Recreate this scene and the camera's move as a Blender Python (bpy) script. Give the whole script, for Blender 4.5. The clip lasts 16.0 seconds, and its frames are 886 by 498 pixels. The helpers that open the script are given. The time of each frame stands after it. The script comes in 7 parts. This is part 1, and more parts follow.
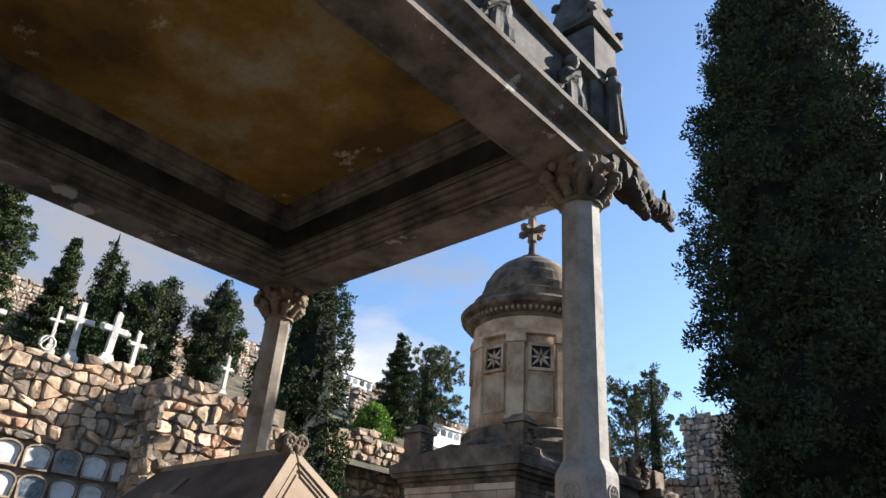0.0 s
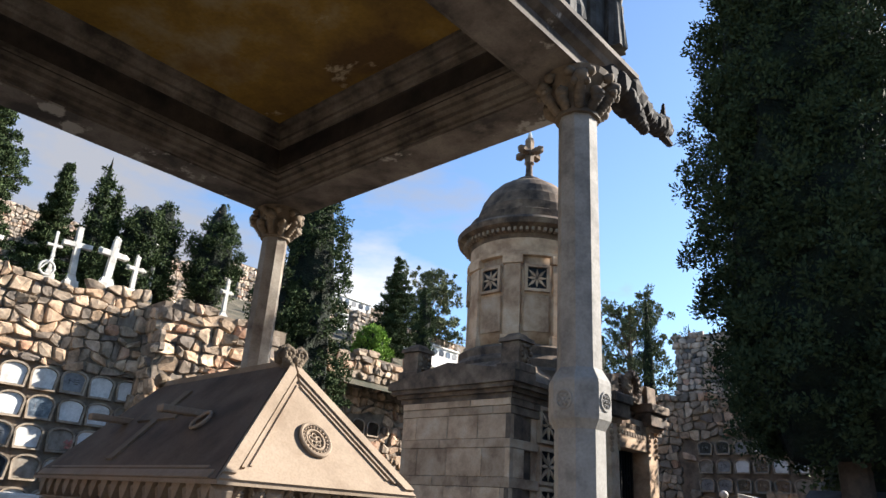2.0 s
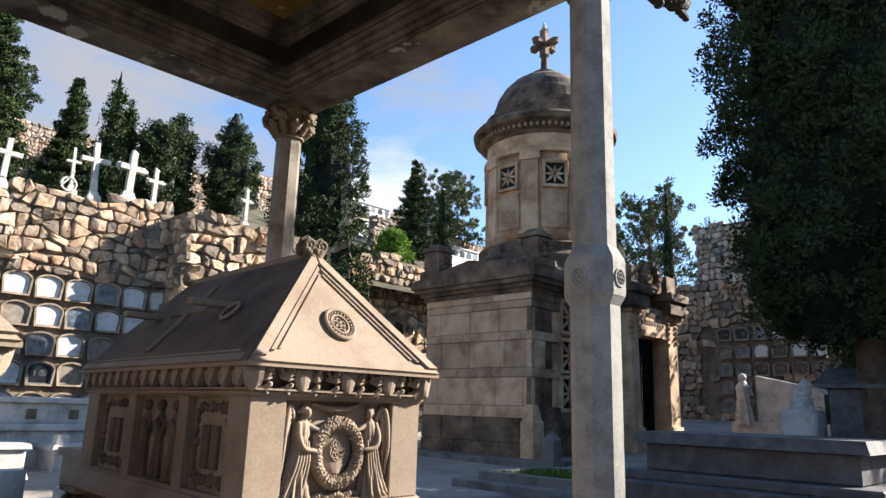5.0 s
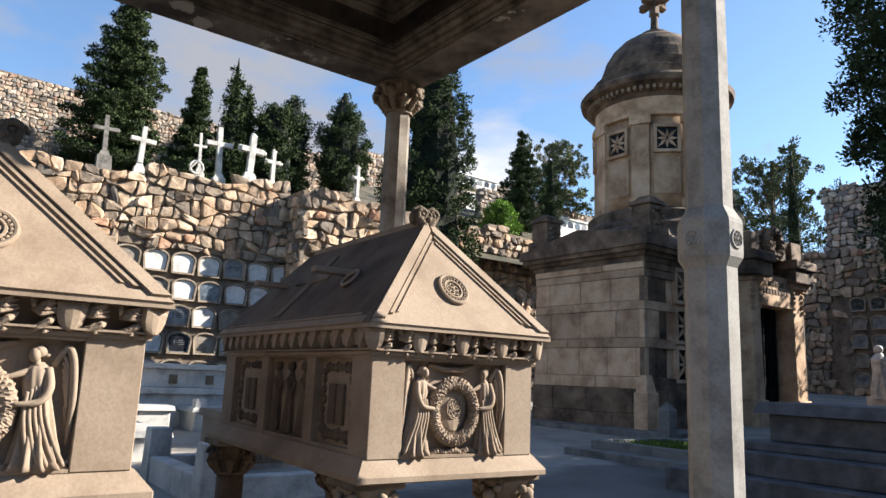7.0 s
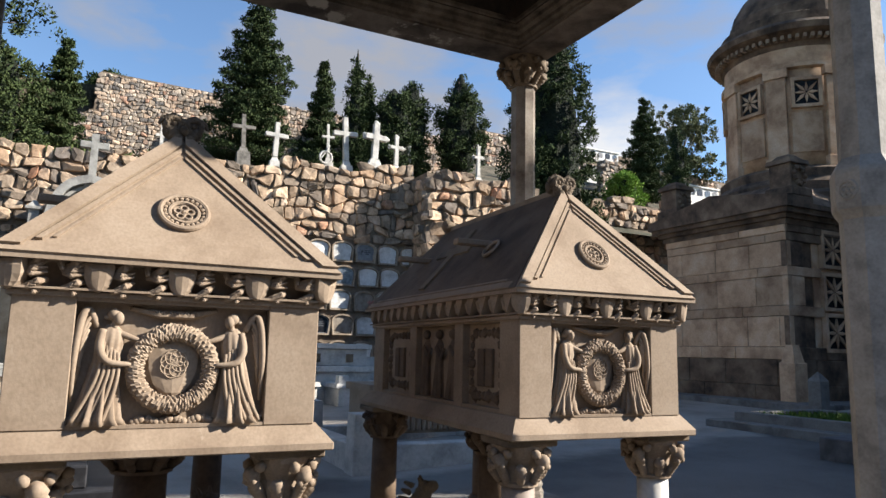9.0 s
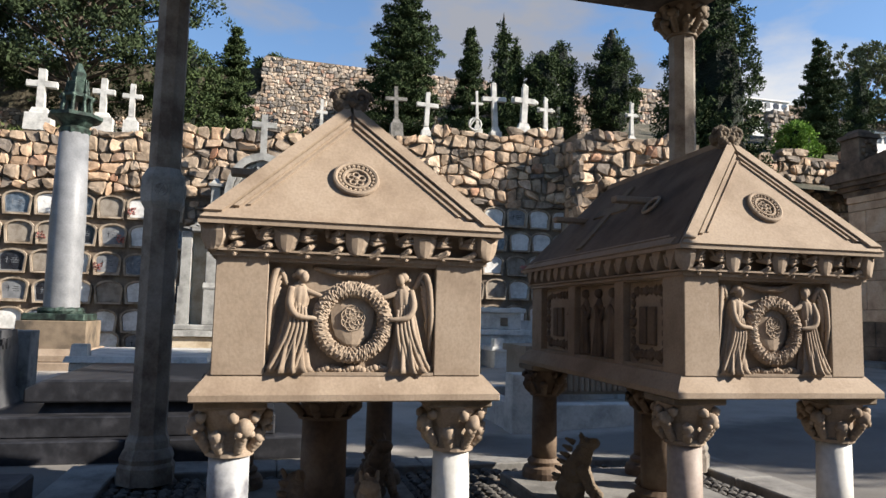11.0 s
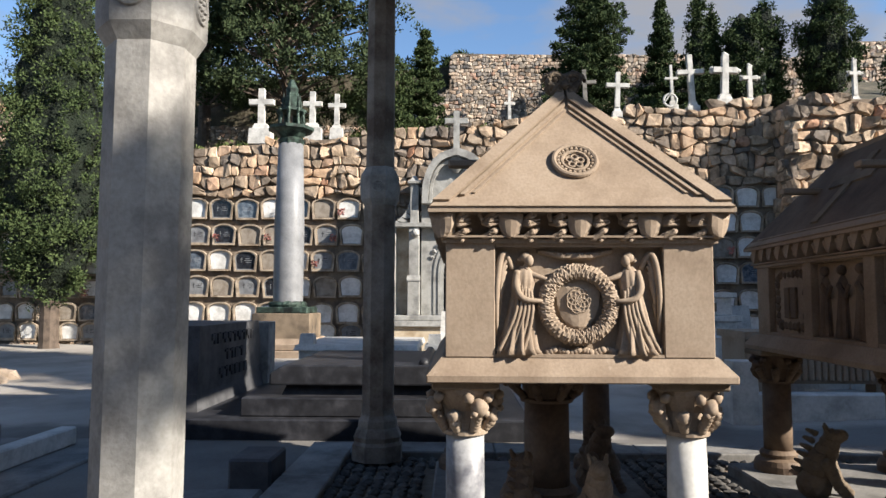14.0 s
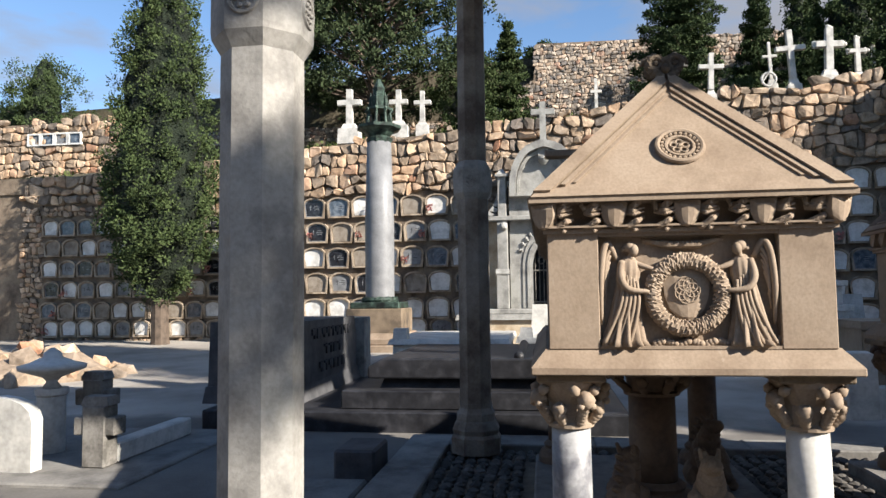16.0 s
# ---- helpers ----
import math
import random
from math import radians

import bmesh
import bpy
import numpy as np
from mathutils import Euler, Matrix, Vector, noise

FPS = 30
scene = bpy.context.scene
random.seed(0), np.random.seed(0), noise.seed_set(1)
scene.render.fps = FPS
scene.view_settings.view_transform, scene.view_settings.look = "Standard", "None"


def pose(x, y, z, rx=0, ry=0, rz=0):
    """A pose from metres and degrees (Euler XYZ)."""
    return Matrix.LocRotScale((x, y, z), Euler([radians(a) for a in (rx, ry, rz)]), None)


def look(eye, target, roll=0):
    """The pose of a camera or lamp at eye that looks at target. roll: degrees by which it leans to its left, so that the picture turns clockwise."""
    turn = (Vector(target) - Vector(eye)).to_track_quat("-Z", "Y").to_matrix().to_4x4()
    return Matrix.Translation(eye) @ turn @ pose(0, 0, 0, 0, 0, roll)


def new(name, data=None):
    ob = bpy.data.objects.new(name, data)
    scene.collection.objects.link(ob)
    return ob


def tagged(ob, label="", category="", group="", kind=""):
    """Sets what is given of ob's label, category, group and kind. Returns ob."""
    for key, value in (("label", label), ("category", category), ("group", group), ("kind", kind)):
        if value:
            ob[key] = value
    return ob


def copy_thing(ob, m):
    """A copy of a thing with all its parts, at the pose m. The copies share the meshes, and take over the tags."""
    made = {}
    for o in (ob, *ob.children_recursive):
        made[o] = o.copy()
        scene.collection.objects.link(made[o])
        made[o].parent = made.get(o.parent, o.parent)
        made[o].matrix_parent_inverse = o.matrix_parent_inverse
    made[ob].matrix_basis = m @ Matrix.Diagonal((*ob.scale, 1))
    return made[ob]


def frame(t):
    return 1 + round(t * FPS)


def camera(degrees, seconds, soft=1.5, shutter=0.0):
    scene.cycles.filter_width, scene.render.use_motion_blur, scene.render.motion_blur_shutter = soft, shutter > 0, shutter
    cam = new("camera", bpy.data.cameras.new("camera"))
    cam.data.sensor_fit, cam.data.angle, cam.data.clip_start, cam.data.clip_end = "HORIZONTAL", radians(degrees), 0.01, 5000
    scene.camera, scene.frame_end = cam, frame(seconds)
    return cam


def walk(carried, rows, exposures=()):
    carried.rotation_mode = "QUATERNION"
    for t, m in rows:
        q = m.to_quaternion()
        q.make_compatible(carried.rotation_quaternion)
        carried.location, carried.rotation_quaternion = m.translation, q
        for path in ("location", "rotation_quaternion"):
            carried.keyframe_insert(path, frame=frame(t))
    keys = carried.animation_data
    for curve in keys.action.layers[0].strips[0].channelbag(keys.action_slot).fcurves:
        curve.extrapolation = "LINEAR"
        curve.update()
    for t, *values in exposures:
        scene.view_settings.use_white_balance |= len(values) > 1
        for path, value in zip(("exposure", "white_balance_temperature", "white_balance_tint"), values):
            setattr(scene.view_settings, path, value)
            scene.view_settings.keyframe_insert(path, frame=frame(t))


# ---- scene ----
cam = camera(65.1, 16.0)
METRES, EYE, TILT, LEAN, TURN = 1.7, 2.35, 0.0, 0.0, 43.1
PATH = [
    (0, (3.197, -0.157, 1.952), (1.964, 1.125, 2.867), 4.6),
    (0.5, (3.196, -0.147, 1.936), (1.952, 1.15, 2.813), 4.5),
    (1, (3.186, -0.137, 1.934), (1.931, 1.181, 2.763), 4.2),
    (1.5, (3.181, -0.125, 1.921), (1.915, 1.215, 2.696), 4.2),
    (2, (3.18, -0.119, 1.902), (1.904, 1.244, 2.62), 3.9),
    (2.5, (3.172, -0.111, 1.885), (1.89, 1.273, 2.55), 3.5),
    (3, (3.172, -0.111, 1.871), (1.885, 1.289, 2.488), 3.1),
    (3.5, (3.182, -0.104, 1.856), (1.884, 1.307, 2.427), 2.9),
    (3.7, (3.175, -0.082, 1.848), (1.868, 1.325, 2.407), 2.5),
    (5.8, (3.228, -0.117, 1.759), (1.805, 1.233, 2.149), 2.3),
    (6, (3.225, -0.12, 1.754), (1.778, 1.206, 2.138), 2.4),
    (6.5, (3.241, -0.15, 1.738), (1.729, 1.105, 2.109), 2.5),
    (7, (3.268, -0.175, 1.726), (1.692, 1.001, 2.089), 2.4),
    (7.5, (3.301, -0.203, 1.704), (1.667, 0.894, 2.057), 2.4),
    (8, (3.32, -0.225, 1.686), (1.633, 0.797, 2.019), 2.3),
    (8.2, (3.3, -0.265, 1.676), (1.599, 0.734, 2.003), 2.0),
    (10.3, (3.385, -0.395, 1.593), (1.502, 0.245, 1.805), 1.4),
    (10.5, (3.373, -0.401, 1.596), (1.474, 0.195, 1.796), 1.4),
    (11, (3.384, -0.436, 1.583), (1.455, 0.059, 1.769), 1.4),
    (11.5, (3.377, -0.473, 1.572), (1.424, -0.078, 1.749), 1.4),
    (12, (3.366, -0.504, 1.563), (1.396, -0.205, 1.733), 1.2),
    (12.5, (3.368, -0.529, 1.56), (1.385, -0.32, 1.724), 1.0),
    (13, (3.373, -0.554, 1.557), (1.383, -0.432, 1.719), 0.7),
    (13.5, (3.379, -0.581, 1.553), (1.385, -0.542, 1.71), 0.5),
    (14, (3.379, -0.604, 1.546), (1.385, -0.644, 1.695), 0.2),
    (14.5, (3.38, -0.618, 1.543), (1.388, -0.734, 1.685), -0.2),
    (15, (3.382, -0.63, 1.545), (1.395, -0.813, 1.683), -0.5),
    (15.5, (3.381, -0.647, 1.544), (1.4, -0.889, 1.68), -0.6),
    (16, (3.385, -0.679, 1.54), (1.411, -0.965, 1.673), -0.7),
]
walk(cam, [(t, look(eye, target, roll)) for t, eye, target, roll in PATH],
     exposures=((0.0, 1.72), (3.5, 1.95), (7.0, 1.74), (10.5, 1.42), (13.0, 1.4), (16.0, 1.5)))

# ---- world, sun ----
SUN_AZ, SUN_EL = 65.0, 28.5      # degrees from +x towards +y, and above the horizon
sun_dir = Vector((math.cos(radians(SUN_EL)) * math.cos(radians(SUN_AZ)), math.cos(radians(SUN_EL)) * math.sin(radians(SUN_AZ)), math.sin(radians(SUN_EL))))
world = bpy.data.worlds.new("world")
scene.world = world
world.use_nodes = True
wn, wl = world.node_tree.nodes, world.node_tree.links
wn.clear()
w_out = wn.new("ShaderNodeOutputWorld")
w_bg = wn.new("ShaderNodeBackground")
w_sky = wn.new("ShaderNodeTexSky")
w_sky.sky_type = "NISHITA"
w_sky.sun_disc = False
w_sky.sun_elevation = radians(SUN_EL)
w_sky.sun_rotation = radians(90 - SUN_AZ)
w_sky.air_density, w_sky.dust_density, w_sky.ozone_density = 1.0, 0.4, 3.0
w_bg.inputs["Strength"].default_value = 0.073
# broken cumulus: noise over the sky dome, white where thick
w_co = wn.new("ShaderNodeTexCoord")
w_map = wn.new("ShaderNodeMapping")
w_map.inputs["Scale"].default_value = (1.0, 1.0, 2.6)
w_map.inputs["Location"].default_value = (0.35, 0.1, 0.0)
w_noise = wn.new("ShaderNodeTexNoise")
w_noise.inputs["Scale"].default_value = 3.4
w_noise.inputs["Detail"].default_value = 9.0
w_noise.inputs["Roughness"].default_value = 0.56
w_ramp = wn.new("ShaderNodeValToRGB")
w_ramp.color_ramp.elements[0].position, w_ramp.color_ramp.elements[1].position = 0.63, 0.82
w_mix = wn.new("ShaderNodeMix")
w_mix.data_type = "RGBA"
w_mix.inputs["B"].default_value = (4.0, 4.2, 4.6, 1)
wl.new(w_co.outputs["Generated"], w_map.inputs["Vector"])
wl.new(w_map.outputs["Vector"], w_noise.inputs["Vector"])
# more cloud towards the hill, clear sky the other way
w_sep = wn.new("ShaderNodeSeparateXYZ")
w_lean = wn.new("ShaderNodeMath")
w_lean.operation = "MULTIPLY_ADD"
w_lean.inputs[1].default_value = -0.08
w_low = wn.new("ShaderNodeMath")
w_low.operation = "MULTIPLY_ADD"
w_low.inputs[1].default_value = -0.06
wl.new(w_co.outputs["Generated"], w_sep.inputs["Vector"])
wl.new(w_sep.outputs["X"], w_lean.inputs[0])
wl.new(w_noise.outputs["Fac"], w_lean.inputs[2])
wl.new(w_sep.outputs["Y"], w_low.inputs[0])
wl.new(w_lean.outputs["Value"], w_low.inputs[2])
# a grey bank over the hill and a white cumulus low beside it
bank = w_low.outputs["Value"]
for way, near, far, gain_ in (((-0.87, 0.31, 0.38), 0.90, 0.985, 0.22), ((-0.61, 0.66, 0.44), 0.984, 0.999, 0.16), ((-0.73, 0.625, 0.25), 0.978, 0.999, 0.24)):
    w_dot, w_rng, w_add = wn.new("ShaderNodeVectorMath"), wn.new("ShaderNodeMapRange"), wn.new("ShaderNodeMath")
    w_dot.operation = "DOT_PRODUCT"
    w_dot.inputs[1].default_value = way
    w_rng.inputs["From Min"].default_value, w_rng.inputs["From Max"].default_value, w_rng.inputs["To Max"].default_value = near, far, gain_
    wl.new(w_co.outputs["Generated"], w_dot.inputs[0])
    wl.new(w_dot.outputs["Value"], w_rng.inputs["Value"])
    wl.new(bank, w_add.inputs[0])
    wl.new(w_rng.outputs["Result"], w_add.inputs[1])
    bank = w_add.outputs["Value"]
w_tone = wn.new("ShaderNodeMix")
w_tone.data_type = "RGBA"
w_tone.inputs["A"].default_value, w_tone.inputs["B"].default_value = (2.0, 2.1, 2.4, 1), (4.2, 4.3, 4.5, 1)
w_full = wn.new("ShaderNodeMath")
w_full.operation = "MULTIPLY"
w_full.inputs[1].default_value = 6.0
wl.new(w_rng.outputs["Result"], w_full.inputs[0])
wl.new(w_full.outputs["Value"], w_tone.inputs["Factor"])
wl.new(w_tone.outputs["Result"], w_mix.inputs["B"])
wl.new(bank, w_ramp.inputs["Fac"])
wl.new(w_ramp.outputs["Color"], w_mix.inputs["Factor"])
w_blue = wn.new("ShaderNodeMix")
w_blue.data_type, w_blue.blend_type = "RGBA", "MULTIPLY"
w_blue.inputs["Factor"].default_value = 1.0
w_blue.inputs["B"].default_value = (0.93, 0.985, 1.03, 1)
wl.new(w_sky.outputs["Color"], w_blue.inputs["A"])
wl.new(w_blue.outputs["Result"], w_mix.inputs["A"])
wl.new(w_mix.outputs["Result"], w_bg.inputs["Color"])
wl.new(w_bg.outputs["Background"], w_out.inputs["Surface"])
sun = new("sun", bpy.data.lights.new("sun", "SUN"))
sun.data.energy, sun.data.angle, sun.data.color = 5.0, radians(0.53), (1.0, 0.93, 0.84)
sun.matrix_world = look(sun_dir * 60, (0, 0, 0))


# ---- materials ----
def mat(name, base, dark=None, light=None, scale=3.0, fine=40.0, rough=0.85, bump=0.25, metal=0.0, stain=0.5, per_object=0.0, spec=0.3, bump_dist=0.01, gain=None):
    """Stone-like surface: broad stains, fine grain and relief, in metres."""
    m = bpy.data.materials.new(name)
    m.use_nodes = True
    n, l = m.node_tree.nodes, m.node_tree.links
    p = n["Principled BSDF"]
    p.inputs["Roughness"].default_value, p.inputs["Metallic"].default_value = rough, metal
    p.inputs["Specular IOR Level"].default_value = spec
    gain = gain or (0.55 if max(base) < 0.55 else 0.75)
    dark = dark or tuple(c * 0.6 for c in base)
    light = light or tuple(min(1, c * 1.25) for c in base)
    base, dark, light = (tuple(min(1, c * gain) for c in q) for q in (base, dark, light))
    co = n.new("ShaderNodeNewGeometry")
    big = n.new("ShaderNodeTexNoise")
    big.inputs["Scale"].default_value, big.inputs["Detail"].default_value, big.inputs["Roughness"].default_value = scale, 8, 0.62
    small = n.new("ShaderNodeTexNoise")
    small.inputs["Scale"].default_value, small.inputs["Detail"].default_value = fine, 5
    l.new(co.outputs["Position"], big.inputs["Vector"])
    l.new(co.outputs["Position"], small.inputs["Vector"])
    r = n.new("ShaderNodeValToRGB")
    e = r.color_ramp.elements
    e[0].position, e[0].color = 0.5 - 0.28 * stain, (*dark, 1)
    e[1].position, e[1].color = 0.70, (*light, 1)
    mid = e.new(0.52)
    mid.color = (*base, 1)
    l.new(big.outputs["Fac"], r.inputs["Fac"])
    g = n.new("ShaderNodeMix")
    g.data_type, g.blend_type = "RGBA", "MULTIPLY"
    g.inputs["Factor"].default_value = 0.36
    gr = n.new("ShaderNodeValToRGB")
    gr.color_ramp.elements[0].position, gr.color_ramp.elements[0].color = 0.3, (0.62, 0.6, 0.58, 1)
    gr.color_ramp.elements[1].position, gr.color_ramp.elements[1].color = 0.62, (1.1, 1.1, 1.1, 1)
    l.new(small.outputs["Fac"], gr.inputs["Fac"])
    l.new(r.outputs["Color"], g.inputs["A"])
    l.new(gr.outputs["Color"], g.inputs["B"])
    out = g.outputs["Result"]
    if per_object:
        oi = n.new("ShaderNodeObjectInfo")
        hsv = n.new("ShaderNodeHueSaturation")
        mr = n.new("ShaderNodeMapRange")
        mr.inputs["To Min"].default_value, mr.inputs["To Max"].default_value = 1 - per_object, 1 + per_object
        l.new(oi.outputs["Random"], mr.inputs["Value"])
        l.new(mr.outputs["Result"], hsv.inputs["Value"])
        l.new(out, hsv.inputs["Color"])
        out = hsv.outputs["Color"]
    l.new(out, p.inputs["Base Color"])
    b = n.new("ShaderNodeBump")
    b.inputs["Strength"].default_value, b.inputs["Distance"].default_value = bump, bump_dist
    add = n.new("ShaderNodeMath")
    add.operation = "MULTIPLY_ADD"
    add.inputs[1].default_value = 0.5
    l.new(small.outputs["Fac"], add.inputs[0])
    l.new(big.outputs["Fac"], add.inputs[2])
    l.new(add.outputs["Value"], b.inputs["Height"])
    l.new(b.outputs["Normal"], p.inputs["Normal"])
    return m


def patched(m, color, scale, at, soft=0.03, stretch=(1, 1, 1), shift=0.0):
    """Flaked or stained patches with ragged edges over a surface."""
    n, l = m.node_tree.nodes, m.node_tree.links
    p = n["Principled BSDF"]
    old = p.inputs["Base Color"].links[0].from_socket
    ge, mp, t, r, mx = n.new("ShaderNodeNewGeometry"), n.new("ShaderNodeMapping"), n.new("ShaderNodeTexNoise"), n.new("ShaderNodeMapRange"), n.new("ShaderNodeMix")
    mp.inputs["Scale"].default_value, mp.inputs["Location"].default_value = stretch, (shift, shift * 0.7, 0)
    t.inputs["Scale"].default_value, t.inputs["Detail"].default_value, t.inputs["Roughness"].default_value = scale, 9, 0.66
    r.inputs["From Min"].default_value, r.inputs["From Max"].default_value = at, at + soft
    mx.data_type = "RGBA"
    mx.inputs["B"].default_value = (*color, 1)
    l.new(ge.outputs["Position"], mp.inputs["Vector"])
    l.new(mp.outputs["Vector"], t.inputs["Vector"])
    l.new(t.outputs["Fac"], r.inputs["Value"])
    l.new(r.outputs["Result"], mx.inputs["Factor"])
    l.new(old, mx.inputs["A"])
    l.new(mx.outputs["Result"], p.inputs["Base Color"])
    return m


def leafy(name, dark, light):
    m = bpy.data.materials.new(name)
    m.use_nodes = True
    n, l = m.node_tree.nodes, m.node_tree.links
    p = n["Principled BSDF"]
    p.inputs["Roughness"].default_value = 0.85
    p.inputs["Specular IOR Level"].default_value = 0.08
    co = n.new("ShaderNodeNewGeometry")
    r = n.new("ShaderNodeValToRGB")
    r.color_ramp.elements[0].color, r.color_ramp.elements[1].color = (*dark, 1), (*light, 1)
    t = n.new("ShaderNodeTexNoise")
    t.inputs["Scale"].default_value = 0.9
    mx = n.new("ShaderNodeMath")
    mx.operation = "ADD"
    mh = n.new("ShaderNodeMath")
    mh.operation = "MULTIPLY"
    mh.inputs[1].default_value = 0.5
    l.new(co.outputs["Random Per Island"], mh.inputs[0])
    l.new(co.outputs["Position"], t.inputs["Vector"])
    mt = n.new("ShaderNodeMath")
    mt.operation = "MULTIPLY"
    mt.inputs[1].default_value = 0.5
    l.new(t.outputs["Fac"], mt.inputs[0])
    l.new(mt.outputs["Value"], mx.inputs[0])
    l.new(mh.outputs["Value"], mx.inputs[1])
    l.new(mx.outputs["Value"], r.inputs["Fac"])
    l.new(r.outputs["Color"], p.inputs["Base Color"])
    return m


SAND = mat("sandstone", (0.51, 0.39, 0.28), (0.38, 0.28, 0.195), (0.59, 0.465, 0.345), scale=2.2, fine=70, bump=0.3, bump_dist=0.004, gain=0.5)
SAND_DARK = mat("weathered_sandstone", (0.27, 0.205, 0.14), (0.10, 0.08, 0.06), (0.38, 0.29, 0.20), scale=2.0, fine=60)
GREY = mat("grey_limestone", (0.40, 0.385, 0.35), (0.22, 0.21, 0.19), (0.50, 0.48, 0.43), scale=4.0, fine=90, bump=0.3, bump_dist=0.004)
POST = mat("pale_artificial_stone", (0.46, 0.44, 0.40), (0.30, 0.285, 0.26), (0.56, 0.54, 0.49), scale=5.0, fine=55, bump=0.5, bump_dist=0.006, gain=0.58)
# very dark brown, for the cove and the gargoyles
DARK_BROWN = mat("dark_brown_plaster", (0.06, 0.046, 0.036), (0.02, 0.015, 0.012), (0.12, 0.088, 0.06), scale=2.6, fine=50, gain=0.42)
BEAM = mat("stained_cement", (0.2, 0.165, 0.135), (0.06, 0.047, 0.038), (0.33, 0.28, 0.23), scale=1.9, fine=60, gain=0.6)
GABLE = mat("dark_grey_cement", (0.14, 0.135, 0.125), (0.06, 0.055, 0.05), (0.25, 0.24, 0.22), scale=5, fine=90)
OCHRE = mat("ochre_ceiling_paint", (0.40, 0.24, 0.035), (0.16, 0.085, 0.02), (0.55, 0.47, 0.33), scale=0.9, fine=30, stain=0.55, gain=0.44)
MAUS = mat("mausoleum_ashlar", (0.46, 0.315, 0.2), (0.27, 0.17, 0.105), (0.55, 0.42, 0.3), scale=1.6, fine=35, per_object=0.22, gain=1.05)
MAUS_DARK = mat("mausoleum_dark_stone", (0.17, 0.116, 0.078), (0.05, 0.036, 0.026), (0.31, 0.225, 0.15), scale=1.7, fine=35, gain=0.8)
WHITE = mat("white_marble", (0.62, 0.60, 0.55), (0.42, 0.41, 0.38), (0.72, 0.70, 0.66), scale=2.5, fine=25, rough=0.55, bump=0.1)
BLACK = mat("dark_granite", (0.035, 0.036, 0.042), (0.02, 0.02, 0.024), (0.07, 0.07, 0.08), scale=6, fine=120, rough=0.5, bump=0.05)
ASPHALT = mat("pale_worn_asphalt", (0.275, 0.256, 0.23), (0.18, 0.166, 0.148), (0.34, 0.318, 0.288), scale=0.5, fine=55, bump=0.4, gain=0.52)
MORTAR = mat("rubble_mortar", (0.26, 0.20, 0.145), (0.13, 0.10, 0.075), (0.36, 0.29, 0.21), scale=2, fine=20, bump=0.8, bump_dist=0.03, gain=0.62)
STONE = mat("rubble_stone", (0.36, 0.275, 0.195), (0.22, 0.165, 0.12), (0.46, 0.37, 0.27), scale=3, fine=18, bump=0.7, bump_dist=0.02, per_object=0.35)
patched(SAND, (0.2, 0.145, 0.1), 3.2, 0.58, 0.16, (1.0, 1.0, 3.4), 4.0)
patched(SAND, (0.3, 0.24, 0.18), 7.0, 0.64, 0.1, (1.0, 2.2, 1.0), 8.0)
patched(DARK_BROWN, (0.05, 0.036, 0.026), 1.3, 0.6)
patched(DARK_BROWN, (0.11, 0.09, 0.07), 1.6, 0.68, shift=3.0)
patched(OCHRE, (0.13, 0.075, 0.02), 1.1, 0.56, 0.12, shift=5.0)
patched(OCHRE, (0.3, 0.25, 0.17), 1.3, 0.63, 0.05, (1, 1.6, 1), 9.0)
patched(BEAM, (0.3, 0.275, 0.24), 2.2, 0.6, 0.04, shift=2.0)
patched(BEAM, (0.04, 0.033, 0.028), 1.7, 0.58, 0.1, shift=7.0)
# weathered sandstone, darkened further to paint in shade on lid slopes and flanks
SAND_SHADE = mat("weathered_shade_sandstone", (0.27, 0.19, 0.13), (0.15, 0.105, 0.075), (0.36, 0.265, 0.185), scale=2.6, fine=70, bump=0.3, bump_dist=0.004, gain=0.42)
# the yard beyond the platform is pale concrete, with an uneven seam to the asphalt
g_n, g_l = ASPHALT.node_tree.nodes, ASPHALT.node_tree.links
g_p = g_n["Principled BSDF"]
g_old = g_p.inputs["Base Color"].links[0].from_socket
g_ge, g_sp, g_nz, g_ma, g_rg, g_mx = g_n.new("ShaderNodeNewGeometry"), g_n.new("ShaderNodeSeparateXYZ"), g_n.new("ShaderNodeTexNoise"), g_n.new("ShaderNodeMath"), g_n.new("ShaderNodeMapRange"), g_n.new("ShaderNodeMix")
g_nz.inputs["Scale"].default_value, g_nz.inputs["Detail"].default_value = 0.6, 8
g_ma.operation = "MULTIPLY_ADD"
g_ma.inputs[1].default_value = 3.0
g_rg.inputs["From Min"].default_value, g_rg.inputs["From Max"].default_value = -3.2, -3.6
g_mx.data_type, g_mx.blend_type = "RGBA", "MULTIPLY"
g_mx.inputs["B"].default_value = (2.1, 2.06, 2.0, 1)
g_l.new(g_ge.outputs["Position"], g_sp.inputs["Vector"])
g_l.new(g_ge.outputs["Position"], g_nz.inputs["Vector"])
g_l.new(g_nz.outputs["Fac"], g_ma.inputs[0])
g_l.new(g_sp.outputs["X"], g_ma.inputs[2])
g_l.new(g_ma.outputs["Value"], g_rg.inputs["Value"])
g_l.new(g_rg.outputs["Result"], g_mx.inputs["Factor"])
g_l.new(g_old, g_mx.inputs["A"])
g_l.new(g_mx.outputs["Result"], g_p.inputs["Base Color"])
# back posts: slight brown staining, plus their shade mixed into the colour
POST_SHADE = mat("stained_shade_post", (0.36, 0.31, 0.25), (0.17, 0.13, 0.1), (0.47, 0.43, 0.37), scale=3.0, fine=55, bump=0.45, bump_dist=0.006, gain=0.6)
